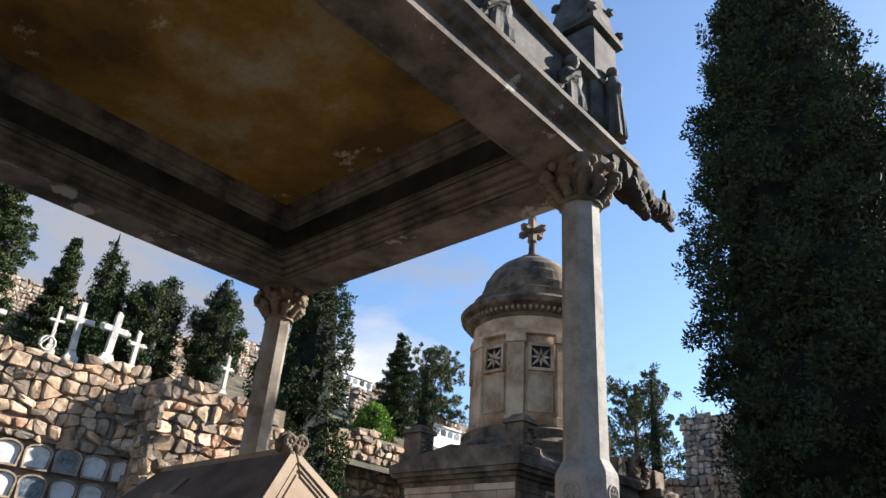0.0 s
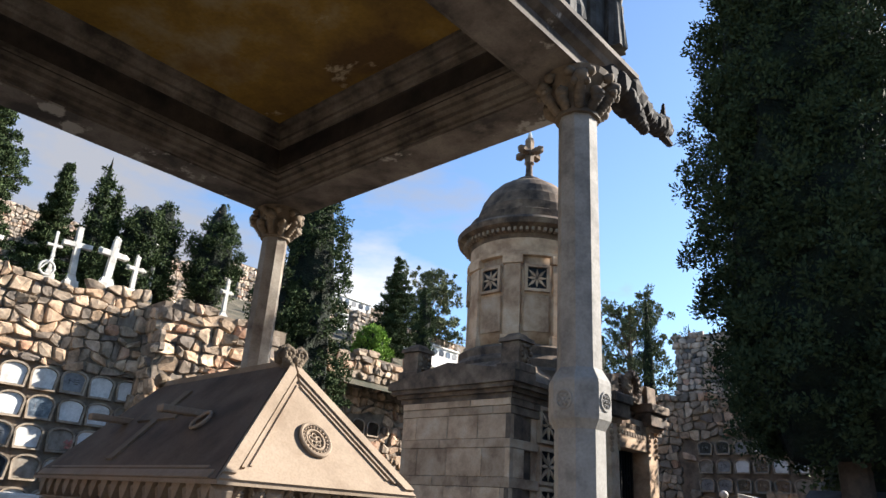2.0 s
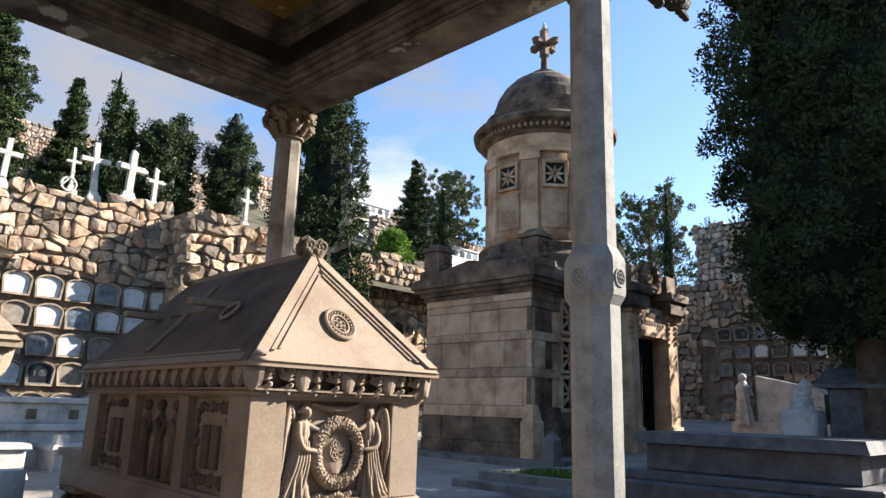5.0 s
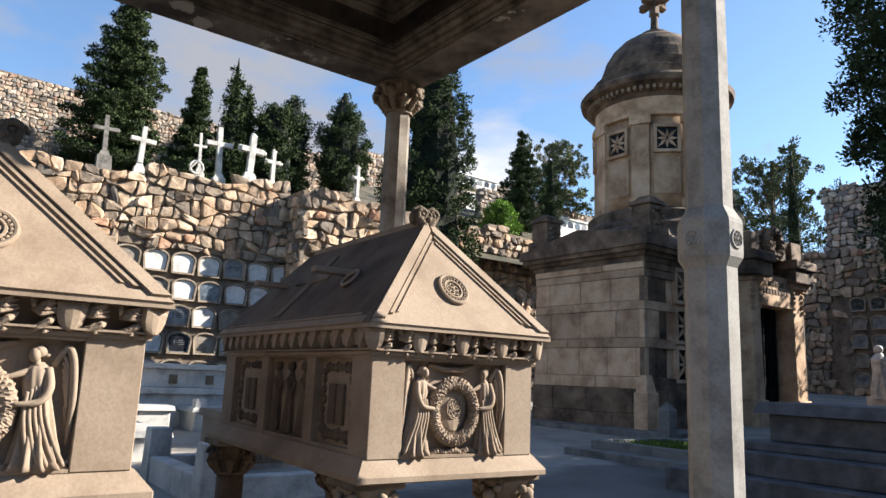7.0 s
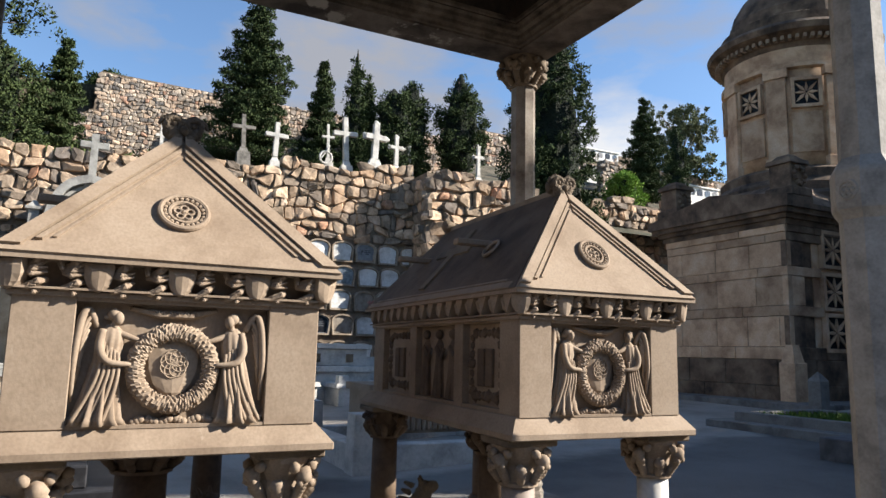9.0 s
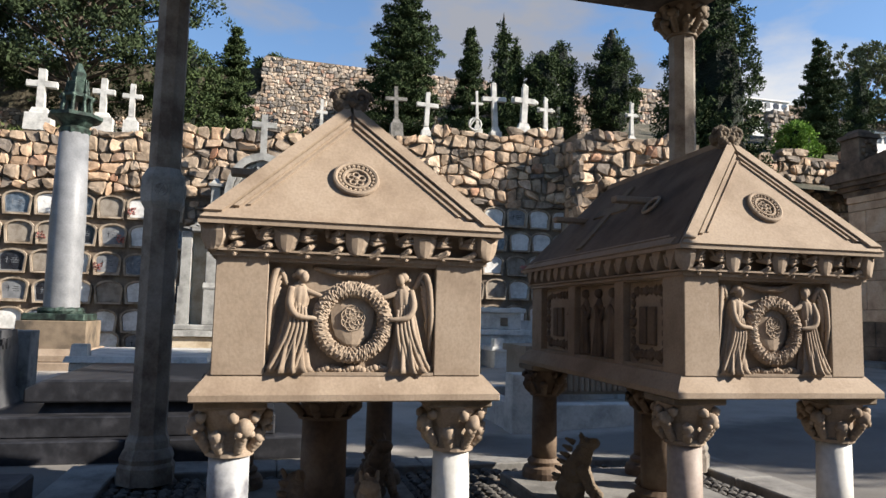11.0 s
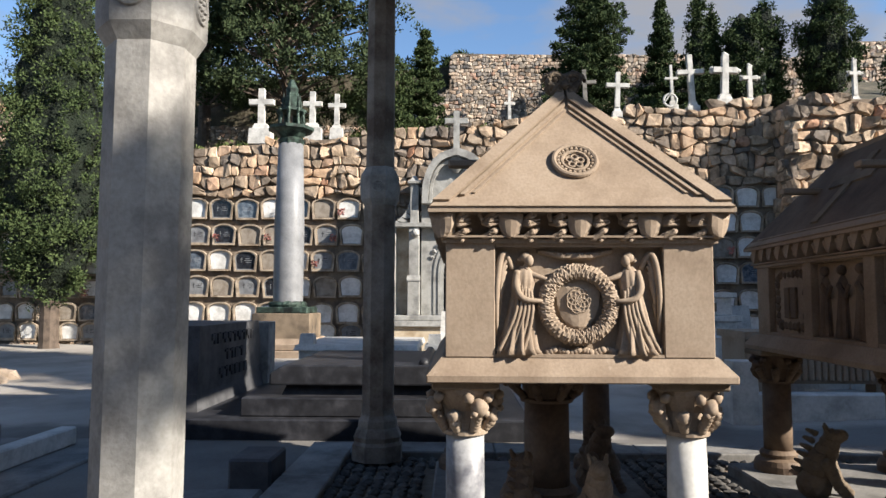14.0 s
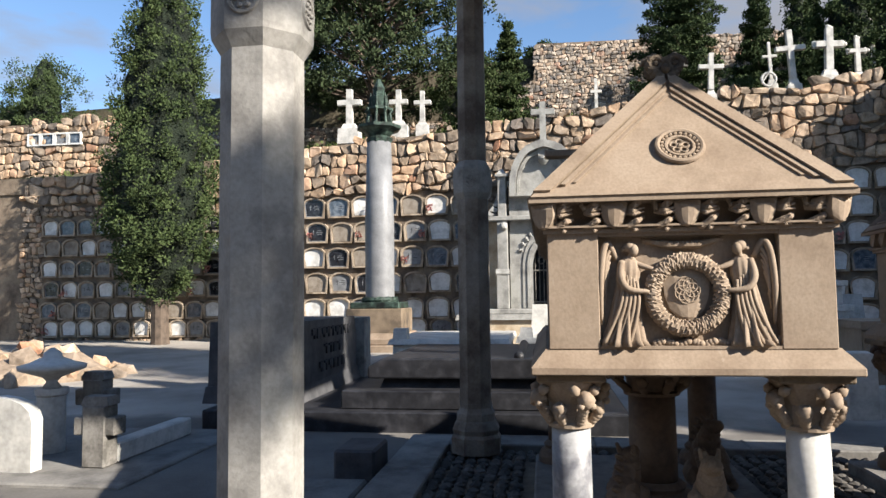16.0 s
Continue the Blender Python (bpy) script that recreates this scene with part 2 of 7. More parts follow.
MOULD = mat("brown_plaster_moulding", (0.17, 0.14, 0.11), (0.05, 0.04, 0.032), (0.3, 0.26, 0.22), scale=3.0, fine=50, gain=0.6)
BARK = mat("bark", (0.16, 0.12, 0.09), scale=6, fine=40, bump=0.8)
LEAF = leafy("cypress_leaf", (0.012, 0.022, 0.01), (0.065, 0.09, 0.036))
LEAF_P = leafy("pine_leaf", (0.015, 0.028, 0.012), (0.08, 0.105, 0.04))


# ---- building helpers ----
def part(name, bm, material, parent=None, label="", smooth=False):
    me = bpy.data.meshes.new(name)
    bmesh.ops.recalc_face_normals(bm, faces=bm.faces)
    bm.to_mesh(me)
    bm.free()
    me.materials.append(material)
    if smooth:
        for p in me.polygons:
            p.use_smooth = True
    ob = new(name, me)
    if parent is not None:
        ob.parent = parent
    if label:
        ob["label"] = label
    return ob


def thing(name, label, category, group="", kind="", at=None):
    ob = new(name)
    if at is not None:
        ob.matrix_world = at
    return tagged(ob, label, category, group, kind)


def box(bm, x0, x1, y0, y1, z0, z1, top=0.0, bev=0.0):
    """A box; top draws its upper face in by that much on every side."""
    v = [bm.verts.new((x, y, z)) for x, y, z in ((x0, y0, z0), (x1, y0, z0), (x1, y1, z0), (x0, y1, z0),
         (x0 + top, y0 + top, z1), (x1 - top, y0 + top, z1), (x1 - top, y1 - top, z1), (x0 + top, y1 - top, z1))]
    fs = [bm.faces.new([v[i] for i in f]) for f in ((0, 3, 2, 1), (4, 5, 6, 7), (0, 1, 5, 4), (1, 2, 6, 5), (2, 3, 7, 6), (3, 0, 4, 7))]
    if bev:
        es = {e for f in fs for e in f.edges}
        bmesh.ops.bevel(bm, geom=list(es), offset=bev, segments=1, affect="EDGES", profile=0.5)
    return bm


def B():
    return bmesh.new()


def lathe(bm, profile, n=24, cx=0.0, cy=0.0, turn=0.0):
    """Turns (radius, z) pairs round a vertical axis."""
    rings = []
    for r, z in profile:
        rings.append([bm.verts.new((cx + r * math.cos(turn + 2 * math.pi * i / n), cy + r * math.sin(turn + 2 * math.pi * i / n), z)) for i in range(n)])
    for a, b in zip(rings, rings[1:]):
        for i in range(n):
            bm.faces.new((a[i], a[(i + 1) % n], b[(i + 1) % n], b[i]))
    bm.faces.new(rings[0][::-1])
    bm.faces.new(rings[-1])
    return bm


def prism(bm, pts, axis, a, b):
    """Extrudes a polygon of (u, v) pairs along axis from a to b. x: (y, z), y: (x, z), z: (x, y)."""
    def at(u, v, w):
        return {"x": (w, u, v), "y": (u, w, v), "z": (u, v, w)}[axis]
    lo = [bm.verts.new(at(u, v, a)) for u, v in pts]
    hi = [bm.verts.new(at(u, v, b)) for u, v in pts]
    k = len(pts)
    bm.faces.new(lo)
    bm.faces.new(hi[::-1])
    for i in range(k):
        bm.faces.new((lo[i], hi[i], hi[(i + 1) % k], lo[(i + 1) % k]))
    return bm


def ball(bm, c, r, sub=1, sx=1.0, sy=1.0, sz=1.0, rough=0.0):
    res = bmesh.ops.create_icosphere(bm, subdivisions=sub, radius=1.0)
    for v in res["verts"]:
        k = 1 + rough * random.uniform(-1, 1)
        v.co = Vector(c) + Vector((v.co.x * r * sx * k, v.co.y * r * sy * k, v.co.z * r * sz * k))
    return bm


FLOOR = 0.12


def ground_z(x, y):
    return 0.03 + 0.05 * max(0.0, y - 3.0) * (1 if y < 40 else 0) + (0.05 * 37 if y >= 40 else 0) + 0.012 * max(0.0, -x - 3.5)

# ---- ground, platform ----
def steps(a, b, k):
    return [a + (b - a) * i / k for i in range(k + 1)]


bm = B()
xs = [-400, -120, -60, -40, -30] + steps(-25, 6, 62) + [10, 20, 40, 120, 400]
ys = [-400, -120, -50, -35] + steps(-25, 35, 120) + [39, 60, 120, 400]
grid = [[bm.verts.new((x, y, ground_z(max(x, -25), min(y, 39)) + 0.008 * noise.noise((x * 0.7, y * 0.7, 0)))) for y in ys] for x in xs]
for i in range(len(xs) - 1):
    for j in range(len(ys) - 1):
        bm.faces.new((grid[i][j], grid[i + 1][j], grid[i + 1][j + 1], grid[i][j + 1]))
tagged(part("ground", bm, ASPHALT, smooth=True), "pale worn asphalt of the cemetery terrace", "ground", kind="structure")

PX0, PX1, PY0, PY1 = -3.6, 1.75, -2.02, 4.25
plat = tagged(part("pavement", box(B(), PX0, PX1, PY0, PY1, -0.3, FLOOR - 0.05), MORTAR), "low cobbled platform under the baldachin", "pavement", kind="structure")
KERB = mat("platform_kerb_stone", (0.33, 0.315, 0.29), (0.2, 0.19, 0.175), (0.42, 0.4, 0.36), scale=3, fine=45, bump=0.4, per_object=0.1)
for a, b in zip(steps(PX0, PX1, 4), steps(PX0, PX1, 4)[1:]):
    for y in (PY0, PY1 - 0.42):
        part("kerb_stone", box(B(), a + 0.004, b - 0.004, y, y + 0.42, FLOOR - 0.2, FLOOR + 0.03, bev=0.012), KERB, plat)
for a, b in zip(steps(PY0 + 0.42, PY1 - 0.42, 4), steps(PY0 + 0.42, PY1 - 0.42, 4)[1:]):
    for x in (PX0, PX1 - 0.42):
        part("kerb_stone", box(B(), x, x + 0.42, a + 0.004, b - 0.004, FLOOR - 0.2, FLOOR + 0.03, bev=0.012), KERB, plat)
part("sarcophagus_footing", box(B(), -2.75, 0.25, -0.78, 0.78, FLOOR - 0.1, FLOOR + 0.05, bev=0.015), KERB, plat)
part("sarcophagus_footing", box(B(), -2.75, 0.25, 1.72, 3.28, FLOOR - 0.1, FLOOR + 0.05, bev=0.015), KERB, plat)

# ---- baldachin ----
POSTS = [(0.99, -1.69), (0.97, 3.52), (-2.83, 3.69), (-3.02, -1.32)]
LIFT = 0.115                    # the beam's underside over 4.725
can = thing("baldachin", "weathered stone baldachin with octagonal posts and stained ochre ceiling", "baldachin")
X0, X1, Y0, Y1 = -2.79, 0.90, -1.52, 3.69


def wreathed(bm, c, r, tube, n, m, axis="x", bumps=0.0, seed=0):
    """A ring of leaves: a torus whose tube swells in lobes."""
    rnd = random.Random(seed)
    rows = []
    for i in range(n):
        a = 2 * math.pi * i / n
        row = []
        for j in range(m):
            b = 2 * math.pi * j / m
            t = tube * (1 + bumps * (math.sin(a * n / 3.0 + j * 2.2) * 0.5 + rnd.uniform(-0.5, 0.5)))
            u, w = (r + t * math.cos(b)), t * math.sin(b)
            row.append(bm.verts.new((c[0] + w, c[1] + u * math.cos(a), c[2] + u * math.sin(a)) if axis == "x" else (c[0] + u * math.cos(a), c[1] + u * math.sin(a), c[2] + w)))
        rows.append(row)
    for i in range(n):
        for j in range(m):
            bm.faces.new((rows[i][j], rows[(i + 1) % n][j], rows[(i + 1) % n][(j + 1) % m], rows[i][(j + 1) % m]))
    return bm


def chain(bm, pts, sub=2, rough=0.05):
    """Overlapping lumps along points (x, y, z, radius): carved limbs, beasts, leaves."""
    for (x, y, z, r), (x2, y2, z2, r2) in zip(pts, pts[1:]):
        d = max(1, int(math.dist((x, y, z), (x2, y2, z2)) / (0.7 * max(0.008, min(r, r2)))))
        for i in range(d):
            f = i / d
            ball(bm, (x + (x2 - x) * f, y + (y2 - y) * f, z + (z2 - z) * f), r + (r2 - r) * f, sub, rough=rough)
    ball(bm, pts[-1][:3], pts[-1][3], sub, rough=rough)
    return bm


def robe(bm, cx, cy, prof, flutes=9, sx=1.0, sy=1.0, depth=0.12, lean=0.0, n=40):
    """A draped body: rings of (radius, z) with folds that deepen downwards."""
    z0, z1 = prof[0][1], prof[-1][1]
    rings = []
    for r, z in prof:
        k = depth * (1 - (z - z0) / (z1 - z0))
        ring_ = []
        for i in range(n):
            a = 2 * math.pi * i / n
            q = r * (1 + k * math.sin(flutes * a + 3 * (z - z0)))
            ring_.append(bm.verts.new((cx + q * sx * math.cos(a), cy + q * sy * math.sin(a) + lean * (z1 - z), z)))
        rings.append(ring_)
    for a, b in zip(rings, rings[1:]):
        for i in range(n):
            bm.faces.new((a[i], a[(i + 1) % n], b[(i + 1) % n], b[i]))
    bm.faces.new(rings[0][::-1])
    bm.faces.new(rings[-1])
    return bm


def capital(parent, cx, cy, z0, z1, r, R, material, knobs=8, seed=0, label=""):
    """A foliate capital: a flaring bell, and each curled leaf a piece of its own."""
    h = z1 - z0
    cap = part("capital", lathe(B(), [(r * 1.18, z0), (r * 1.2, z0 + 0.08 * h), (r * 1.02, z0 + 0.12 * h), (r * 1.1, z0 + 0.5 * h), (R * 0.9, z0 + 0.86 * h), (R * 0.94, z1)], 20, cx, cy), material, parent, label)
    random.seed(seed)
    for i in range(knobs):
        a = 2 * math.pi * (i + 0.5) / knobs
        big = i % 2 == 0
        q = R * (0.98 if big else 0.8)
        z = z0 + h * (0.62 if big else 0.4)
        bm = ball(B(), (cx + q * math.cos(a), cy + q * math.sin(a), z), h * (0.18 if big else 0.15), 2, rough=0.2)
        chain(bm, [(cx + r * 1.15 * math.cos(a), cy + r * 1.15 * math.sin(a), z0 + 0.16 * h, h * 0.11), (cx + q * 0.97 * math.cos(a), cy + q * 0.97 * math.sin(a), z - 0.12 * h, h * 0.12)], 2, 0.06)
        if big:
            for s_ in (-1, 1):
                ball(bm, (cx + q * math.cos(a + 0.3 * s_), cy + q * math.sin(a + 0.3 * s_), z + 0.17 * h), h * 0.13, 1, rough=0.15)
                ball(bm, (cx + q * 1.08 * math.cos(a + 0.16 * s_), cy + q * 1.08 * math.sin(a + 0.16 * s_), z - 0.13 * h), h * 0.09, 1, rough=0.15)
        part("leaf", bm, material, cap, smooth=True)
    return cap


for k, (x, y) in enumerate(POSTS):
    post = part("post", lathe(B(), [(0.146, FLOOR + 0.42), (0.15, FLOOR + 0.5), (0.15, 2.38), (0.15, 2.4), (0.136, 2.82), (0.132, 4.42 + LIFT)], 8, x, y, radians(22.5)), POST if k < 2 else POST_SHADE, can)
    part("base", lathe(B(), [(0.235, FLOOR), (0.235, FLOOR + 0.14), (0.215, FLOOR + 0.17), (0.225, FLOOR + 0.21), (0.2, FLOOR + 0.27), (0.185, FLOOR + 0.29), (0.18, FLOOR + 0.35), (0.155, FLOOR + 0.4), (0.152, FLOOR + 0.44)], 8, x, y, radians(22.5)), POST if k < 2 else POST_SHADE, can)
    bm = lathe(B(), [(0.15, 2.42), (0.183, 2.475), (0.186, 2.5), (0.186, 2.68), (0.181, 2.705), (0.136, 2.78)], 8, x, y, radians(22.5))
    knob = part("knot", bm, POST, can)
    for a in range(0, 360, 90):
        bm = B()
        wreathed(bm, (0, 0, 0), 0.052, 0.009, 20, 6)
        for q in range(6):
            ball(bm, (0.0, 0.03 * math.cos(q * 1.047), 0.03 * math.sin(q * 1.047)), 0.013, 1)
        ball(bm, (0, 0, 0), 0.014, 1)
        r = part("rosette", bm, POST, knob)
        r.matrix_local = pose(x, y, 2.58, 0, 0, a + 45 - 45) @ pose(0.172, 0, 0)
    capital(can, x, y, 4.4 + LIFT, 4.73 + LIFT, 0.13, 0.25, SAND_DARK, 10, k, "crumbling foliate capital")


def ring(bm, prof, lift=LIFT):
    """Sweeps (inset, z) round the canopy's rectangle."""
    loops = []
    for d, z in prof:
        z += lift
        loops.append([bm.verts.new(c) for c in ((X0 + d, Y0 + d, z), (X1 - d, Y0 + d, z), (X1 - d, Y1 - d, z), (X0 + d, Y1 - d, z))])
    for a, b in zip(loops, loops[1:]):
        for i in range(4):
            bm.faces.new((a[i], a[(i + 1) % 4], b[(i + 1) % 4], b[i]))
    return bm


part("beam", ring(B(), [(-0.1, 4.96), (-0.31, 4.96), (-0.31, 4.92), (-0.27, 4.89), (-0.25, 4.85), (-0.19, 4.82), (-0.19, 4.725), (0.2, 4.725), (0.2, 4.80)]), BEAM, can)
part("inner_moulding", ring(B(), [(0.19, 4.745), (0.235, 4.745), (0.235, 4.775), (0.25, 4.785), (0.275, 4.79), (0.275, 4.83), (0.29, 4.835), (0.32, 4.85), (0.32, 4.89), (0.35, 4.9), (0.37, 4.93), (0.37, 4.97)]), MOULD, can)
part("cove", ring(B(), [(0.36, 5.02), (0.375, 5.27), (0.39, 5.31)], 0.0), DARK_BROWN, can)
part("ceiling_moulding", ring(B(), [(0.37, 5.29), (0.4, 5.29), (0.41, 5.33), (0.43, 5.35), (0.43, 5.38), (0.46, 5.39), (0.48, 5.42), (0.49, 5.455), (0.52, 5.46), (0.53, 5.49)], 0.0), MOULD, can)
part("ceiling_panel", box(B(), X0 + 0.45, X1 - 0.45, Y0 + 0.45, Y1 - 0.45, 5.485, 5.58), OCHRE, can, "ochre painted ceiling with peeling damp stains")
# parapet with a dark rendered infill and a coping
prt = part("parapet", ring(B(), [(-0.2, 4.96), (-0.16, 5.05), (-0.16, 5.5), (0.3, 5.62)]), GABLE, can)
part("coping", ring(B(), [(-0.12, 5.5), (-0.24, 5.52), (-0.24, 5.58), (-0.1, 5.64), (0.3, 5.66)]), GABLE, can)
part("roof", box(B(), X0 + 0.1, X1 - 0.1, Y0 + 0.1, Y1 - 0.1, 5.6, 6.1, top=1.2), GABLE, can)
for n_, (x, y) in enumerate([(X1 + 0.02, Y1 + 0.02), (X0 - 0.02, Y1 + 0.02), (X0 - 0.02, Y0 - 0.02), (X1 + 0.02, Y0 - 0.02)]):
    bm = box(B(), x - 0.2, x + 0.2, y - 0.2, y + 0.2, 4.97, 6.1, bev=0.03)
    box(bm, x - 0.24, x + 0.24, y - 0.24, y + 0.24, 6.1, 6.16)
    box(bm, x - 0.21, x + 0.21, y - 0.21, y + 0.21, 6.16, 7.3, top=0.19)
    for q in range(4):
        for sx, sy in ((1, 1), (1, -1), (-1, 1), (-1, -1)):
            w = 0.21 - 0.045 * q
            ball(bm, (x + sx * w, y + sy * w, 6.24 + 0.26 * q), 0.045, 1, rough=0.2)
    pin = part("pinnacle", bm, GABLE, can, "grey stone corner pinnacle with crockets")
    pin.location.z = LIFT
    for ax, ay in ((1, 0), (0, 1)):
        ox, oy = (x - X0 > 1) * 2 - 1, (y - Y0 > 1) * 2 - 1
        bm = B()
        cx, cy = x + ax * ox * 0.25, y + ay * oy * 0.25
        robe(bm, cx, cy, [(0.085, 5.02), (0.075, 5.2), (0.062, 5.42), (0.075, 5.52), (0.03, 5.62)], 7, depth=0.14, n=28)
        ball(bm, (cx, cy, 5.67), 0.05, 2)
        part("niche_figure", bm, GABLE, pin)
# carved seated figures with drapery along the front ledge
for y in (3.2, 2.35, 0.9, -0.6):
    bm = B()
    x = X1 + 0.2
    robe(bm, x, y, [(0.13, 4.97), (0.12, 5.08), (0.085, 5.2), (0.1, 5.3), (0.04, 5.38)], 6, 0.8, 1.2, 0.16, n=26)
    chain(bm, [(x + 0.06, y, 5.3, 0.04), (x + 0.1, y - 0.12, 5.2, 0.035), (x + 0.08, y - 0.2, 5.1, 0.03)], 1, 0.1)
    ball(bm, (x + 0.02, y, 5.44), 0.06, 2, rough=0.05)
    chain(bm, [(x, y - 0.15, 5.1, 0.05), (x - 0.02, y - 0.35, 5.0, 0.04), (x, y - 0.5, 5.0, 0.03)], 1, 0.15)
    part("carved_figure", bm, GABLE, prt).location.z = LIFT
# gargoyle beasts at the outer corners of the front
for y, s in ((3.8, 1), (-1.6, -1)):
    bm = B()
    x = X1 + 0.12
    chain(bm, [(x, y - 0.1 * s, 4.9, 0.17), (x + 0.03, y + 0.2 * s, 4.92, 0.16), (x + 0.05, y + 0.42 * s, 4.88, 0.12), (x + 0.06, y + 0.6 * s, 4.86, 0.085), (x + 0.07, y + 0.78 * s, 4.9, 0.095), (x + 0.07, y + 0.92 * s, 4.92, 0.055)], 2, 0.1)
    chain(bm, [(x + 0.1, y + 0.16 * s, 4.84, 0.08), (x + 0.12, y + 0.26 * s, 4.72, 0.07), (x + 0.12, y + 0.38 * s, 4.66, 0.045)], 2, 0.1)
    chain(bm, [(x + 0.07, y + 0.84 * s, 4.83, 0.04), (x + 0.07, y + 0.95 * s, 4.81, 0.03)], 1, 0.1)
    for q in (-1, 1):
        chain(bm, [(x + 0.07 + 0.04 * q, y + 0.77 * s, 5.0, 0.025), (x + 0.07 + 0.06 * q, y + 0.74 * s, 5.06, 0.012)], 1, 0.1)
    for q in range(7):
        chain(bm, [(x + 0.02, y + (0.02 + 0.03 * q) * s, 5.0 + 0.015 * q, 0.03), (x + 0.1, y + (-0.12 + 0.05 * q) * s, 5.12 + 0.02 * (3 - abs(q - 3)), 0.014)], 1, 0.05)
    part("gargoyle", bm, DARK_BROWN, can, "dark winged gargoyle jutting from the corner").location.z = LIFT - 0.05


# ---- sarcophagi ----
VEIN = mat("veined_grey_marble", (0.5, 0.5, 0.5), (0.2, 0.2, 0.22), (0.64, 0.64, 0.63), scale=4.5, fine=30, rough=0.5, bump=0.1)
ROSE = mat("rose_marble", (0.45, 0.36, 0.3), (0.33, 0.25, 0.2), (0.53, 0.45, 0.39), scale=3, fine=40, rough=0.6, bump=0.1)
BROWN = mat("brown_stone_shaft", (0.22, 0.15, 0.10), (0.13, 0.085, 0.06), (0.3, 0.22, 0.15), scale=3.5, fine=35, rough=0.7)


def tube(bm, pts, n=8):
    """A smooth tapering limb or fold through points (x, y, z, radius)."""
    P = [Vector(p[:3]) for p in pts]
    fine = []
    for k in range(len(pts) - 1):
        a, b = P[max(0, k - 1)], P[min(len(P) - 1, k + 2)]
        for q in range(4):
            f = q / 4
            m0, m1 = (P[k + 1] - a) * 0.5, (b - P[k]) * 0.5
            c = P[k] * (2 * f ** 3 - 3 * f ** 2 + 1) + m0 * (f ** 3 - 2 * f ** 2 + f) + P[k + 1] * (3 * f ** 2 - 2 * f ** 3) + m1 * (f ** 3 - f ** 2)
            fine.append((c, pts[k][3] + (pts[k + 1][3] - pts[k][3]) * f))
    fine.append((P[-1], pts[-1][3] * 0.6))
    rings = []
    for k, (c, r) in enumerate(fine):
        d = (fine[min(k + 1, len(fine) - 1)][0] - fine[max(k - 1, 0)][0]).normalized()
        u = d.cross(Vector((1, 0.05, 0.1))).normalized()
        v = d.cross(u)
        rings.append([bm.verts.new(c + r * (u * math.cos(6.2832 * i / n) + v * math.sin(6.2832 * i / n))) for i in range(n)])
    for a, b in zip(rings, rings[1:]):
        for i in range(n):
            bm.faces.new((a[i], a[(i + 1) % n], b[(i + 1) % n], b[i]))
    bm.faces.new(rings[0][::-1])
    bm.faces.new(rings[-1])
    return bm


def figure(bm, s, x, y, z):
    """A standing winged figure in relief, half a metre high, turned towards the wreath; s: side."""
    robe(bm, x, y, [(0.105, z), (0.088, z + 0.03), (0.07, z + 0.12), (0.056, z + 0.24), (0.05, z + 0.29), (0.057, z + 0.35), (0.052, z + 0.4), (0.02, z + 0.435)], 11, 0.72, 1.0, 0.27, lean=0.085 * s, n=66)
    for q in range(5):
        tube(bm, [(x + 0.03, y + (0.028 - 0.014 * q) * s, z + 0.36 - 0.012 * q, 0.009), (x + 0.046, y + (0.045 - 0.02 * q) * s, z + 0.22, 0.009), (x + 0.044, y + (0.09 - 0.026 * q) * s, z + 0.1, 0.01), (x + 0.05, y + (0.135 - 0.03 * q) * s, z + 0.012, 0.011)])
    tube(bm, [(x + 0.02, y + 0.1 * s, z + 0.03, 0.02), (x + 0.01, y + 0.15 * s, z + 0.02, 0.014), (x - 0.005, y + 0.165 * s, z + 0.05, 0.006)])
    ball(bm, (x + 0.02, y - 0.02 * s, z + 0.462), 0.024, 2, sz=1.3)
    ball(bm, (x + 0.006, y - 0.004 * s, z + 0.478), 0.03, 2, sz=0.95, rough=0.06)
    ball(bm, (x, y + 0.024 * s, z + 0.468), 0.015, 2, rough=0.1)
    tube(bm, [(x + 0.01, y - 0.006 * s, z + 0.42, 0.016), (x + 0.012, y - 0.012 * s, z + 0.45, 0.014)])
    tube(bm, [(x + 0.018, y + 0.036 * s, z + 0.41, 0.018), (x + 0.044, y + 0.046 * s, z + 0.33, 0.02), (x + 0.056, y + 0.01 * s, z + 0.272, 0.016), (x + 0.05, y - 0.085 * s, z + 0.262, 0.009)])
    tube(bm, [(x + 0.005, y - 0.02 * s, z + 0.4, 0.017), (x + 0.02, y - 0.09 * s, z + 0.375, 0.012), (x + 0.02, y - 0.115 * s, z + 0.37, 0.009)])
    tube(bm, [(x - 0.005, y + 0.06 * s, z + 0.42, 0.014), (x + 0.012, y + 0.1 * s, z + 0.497, 0.016), (x + 0.026, y + 0.128 * s, z + 0.44, 0.017), (x + 0.03, y + 0.142 * s, z + 0.28, 0.015), (x + 0.012, y + 0.138 * s, z + 0.1, 0.006)])
    for q in range(5):
        tube(bm, [(x + 0.006, y + (0.088 + 0.004 * q) * s, z + 0.47 - 0.03 * q, 0.009), (x + 0.016, y + (0.116 + 0.002 * q) * s, z + 0.4 - 0.035 * q, 0.01), (x + 0.004, y + (0.128 - 0.004 * q) * s, z + 0.17 + 0.02 * q, 0.005)])


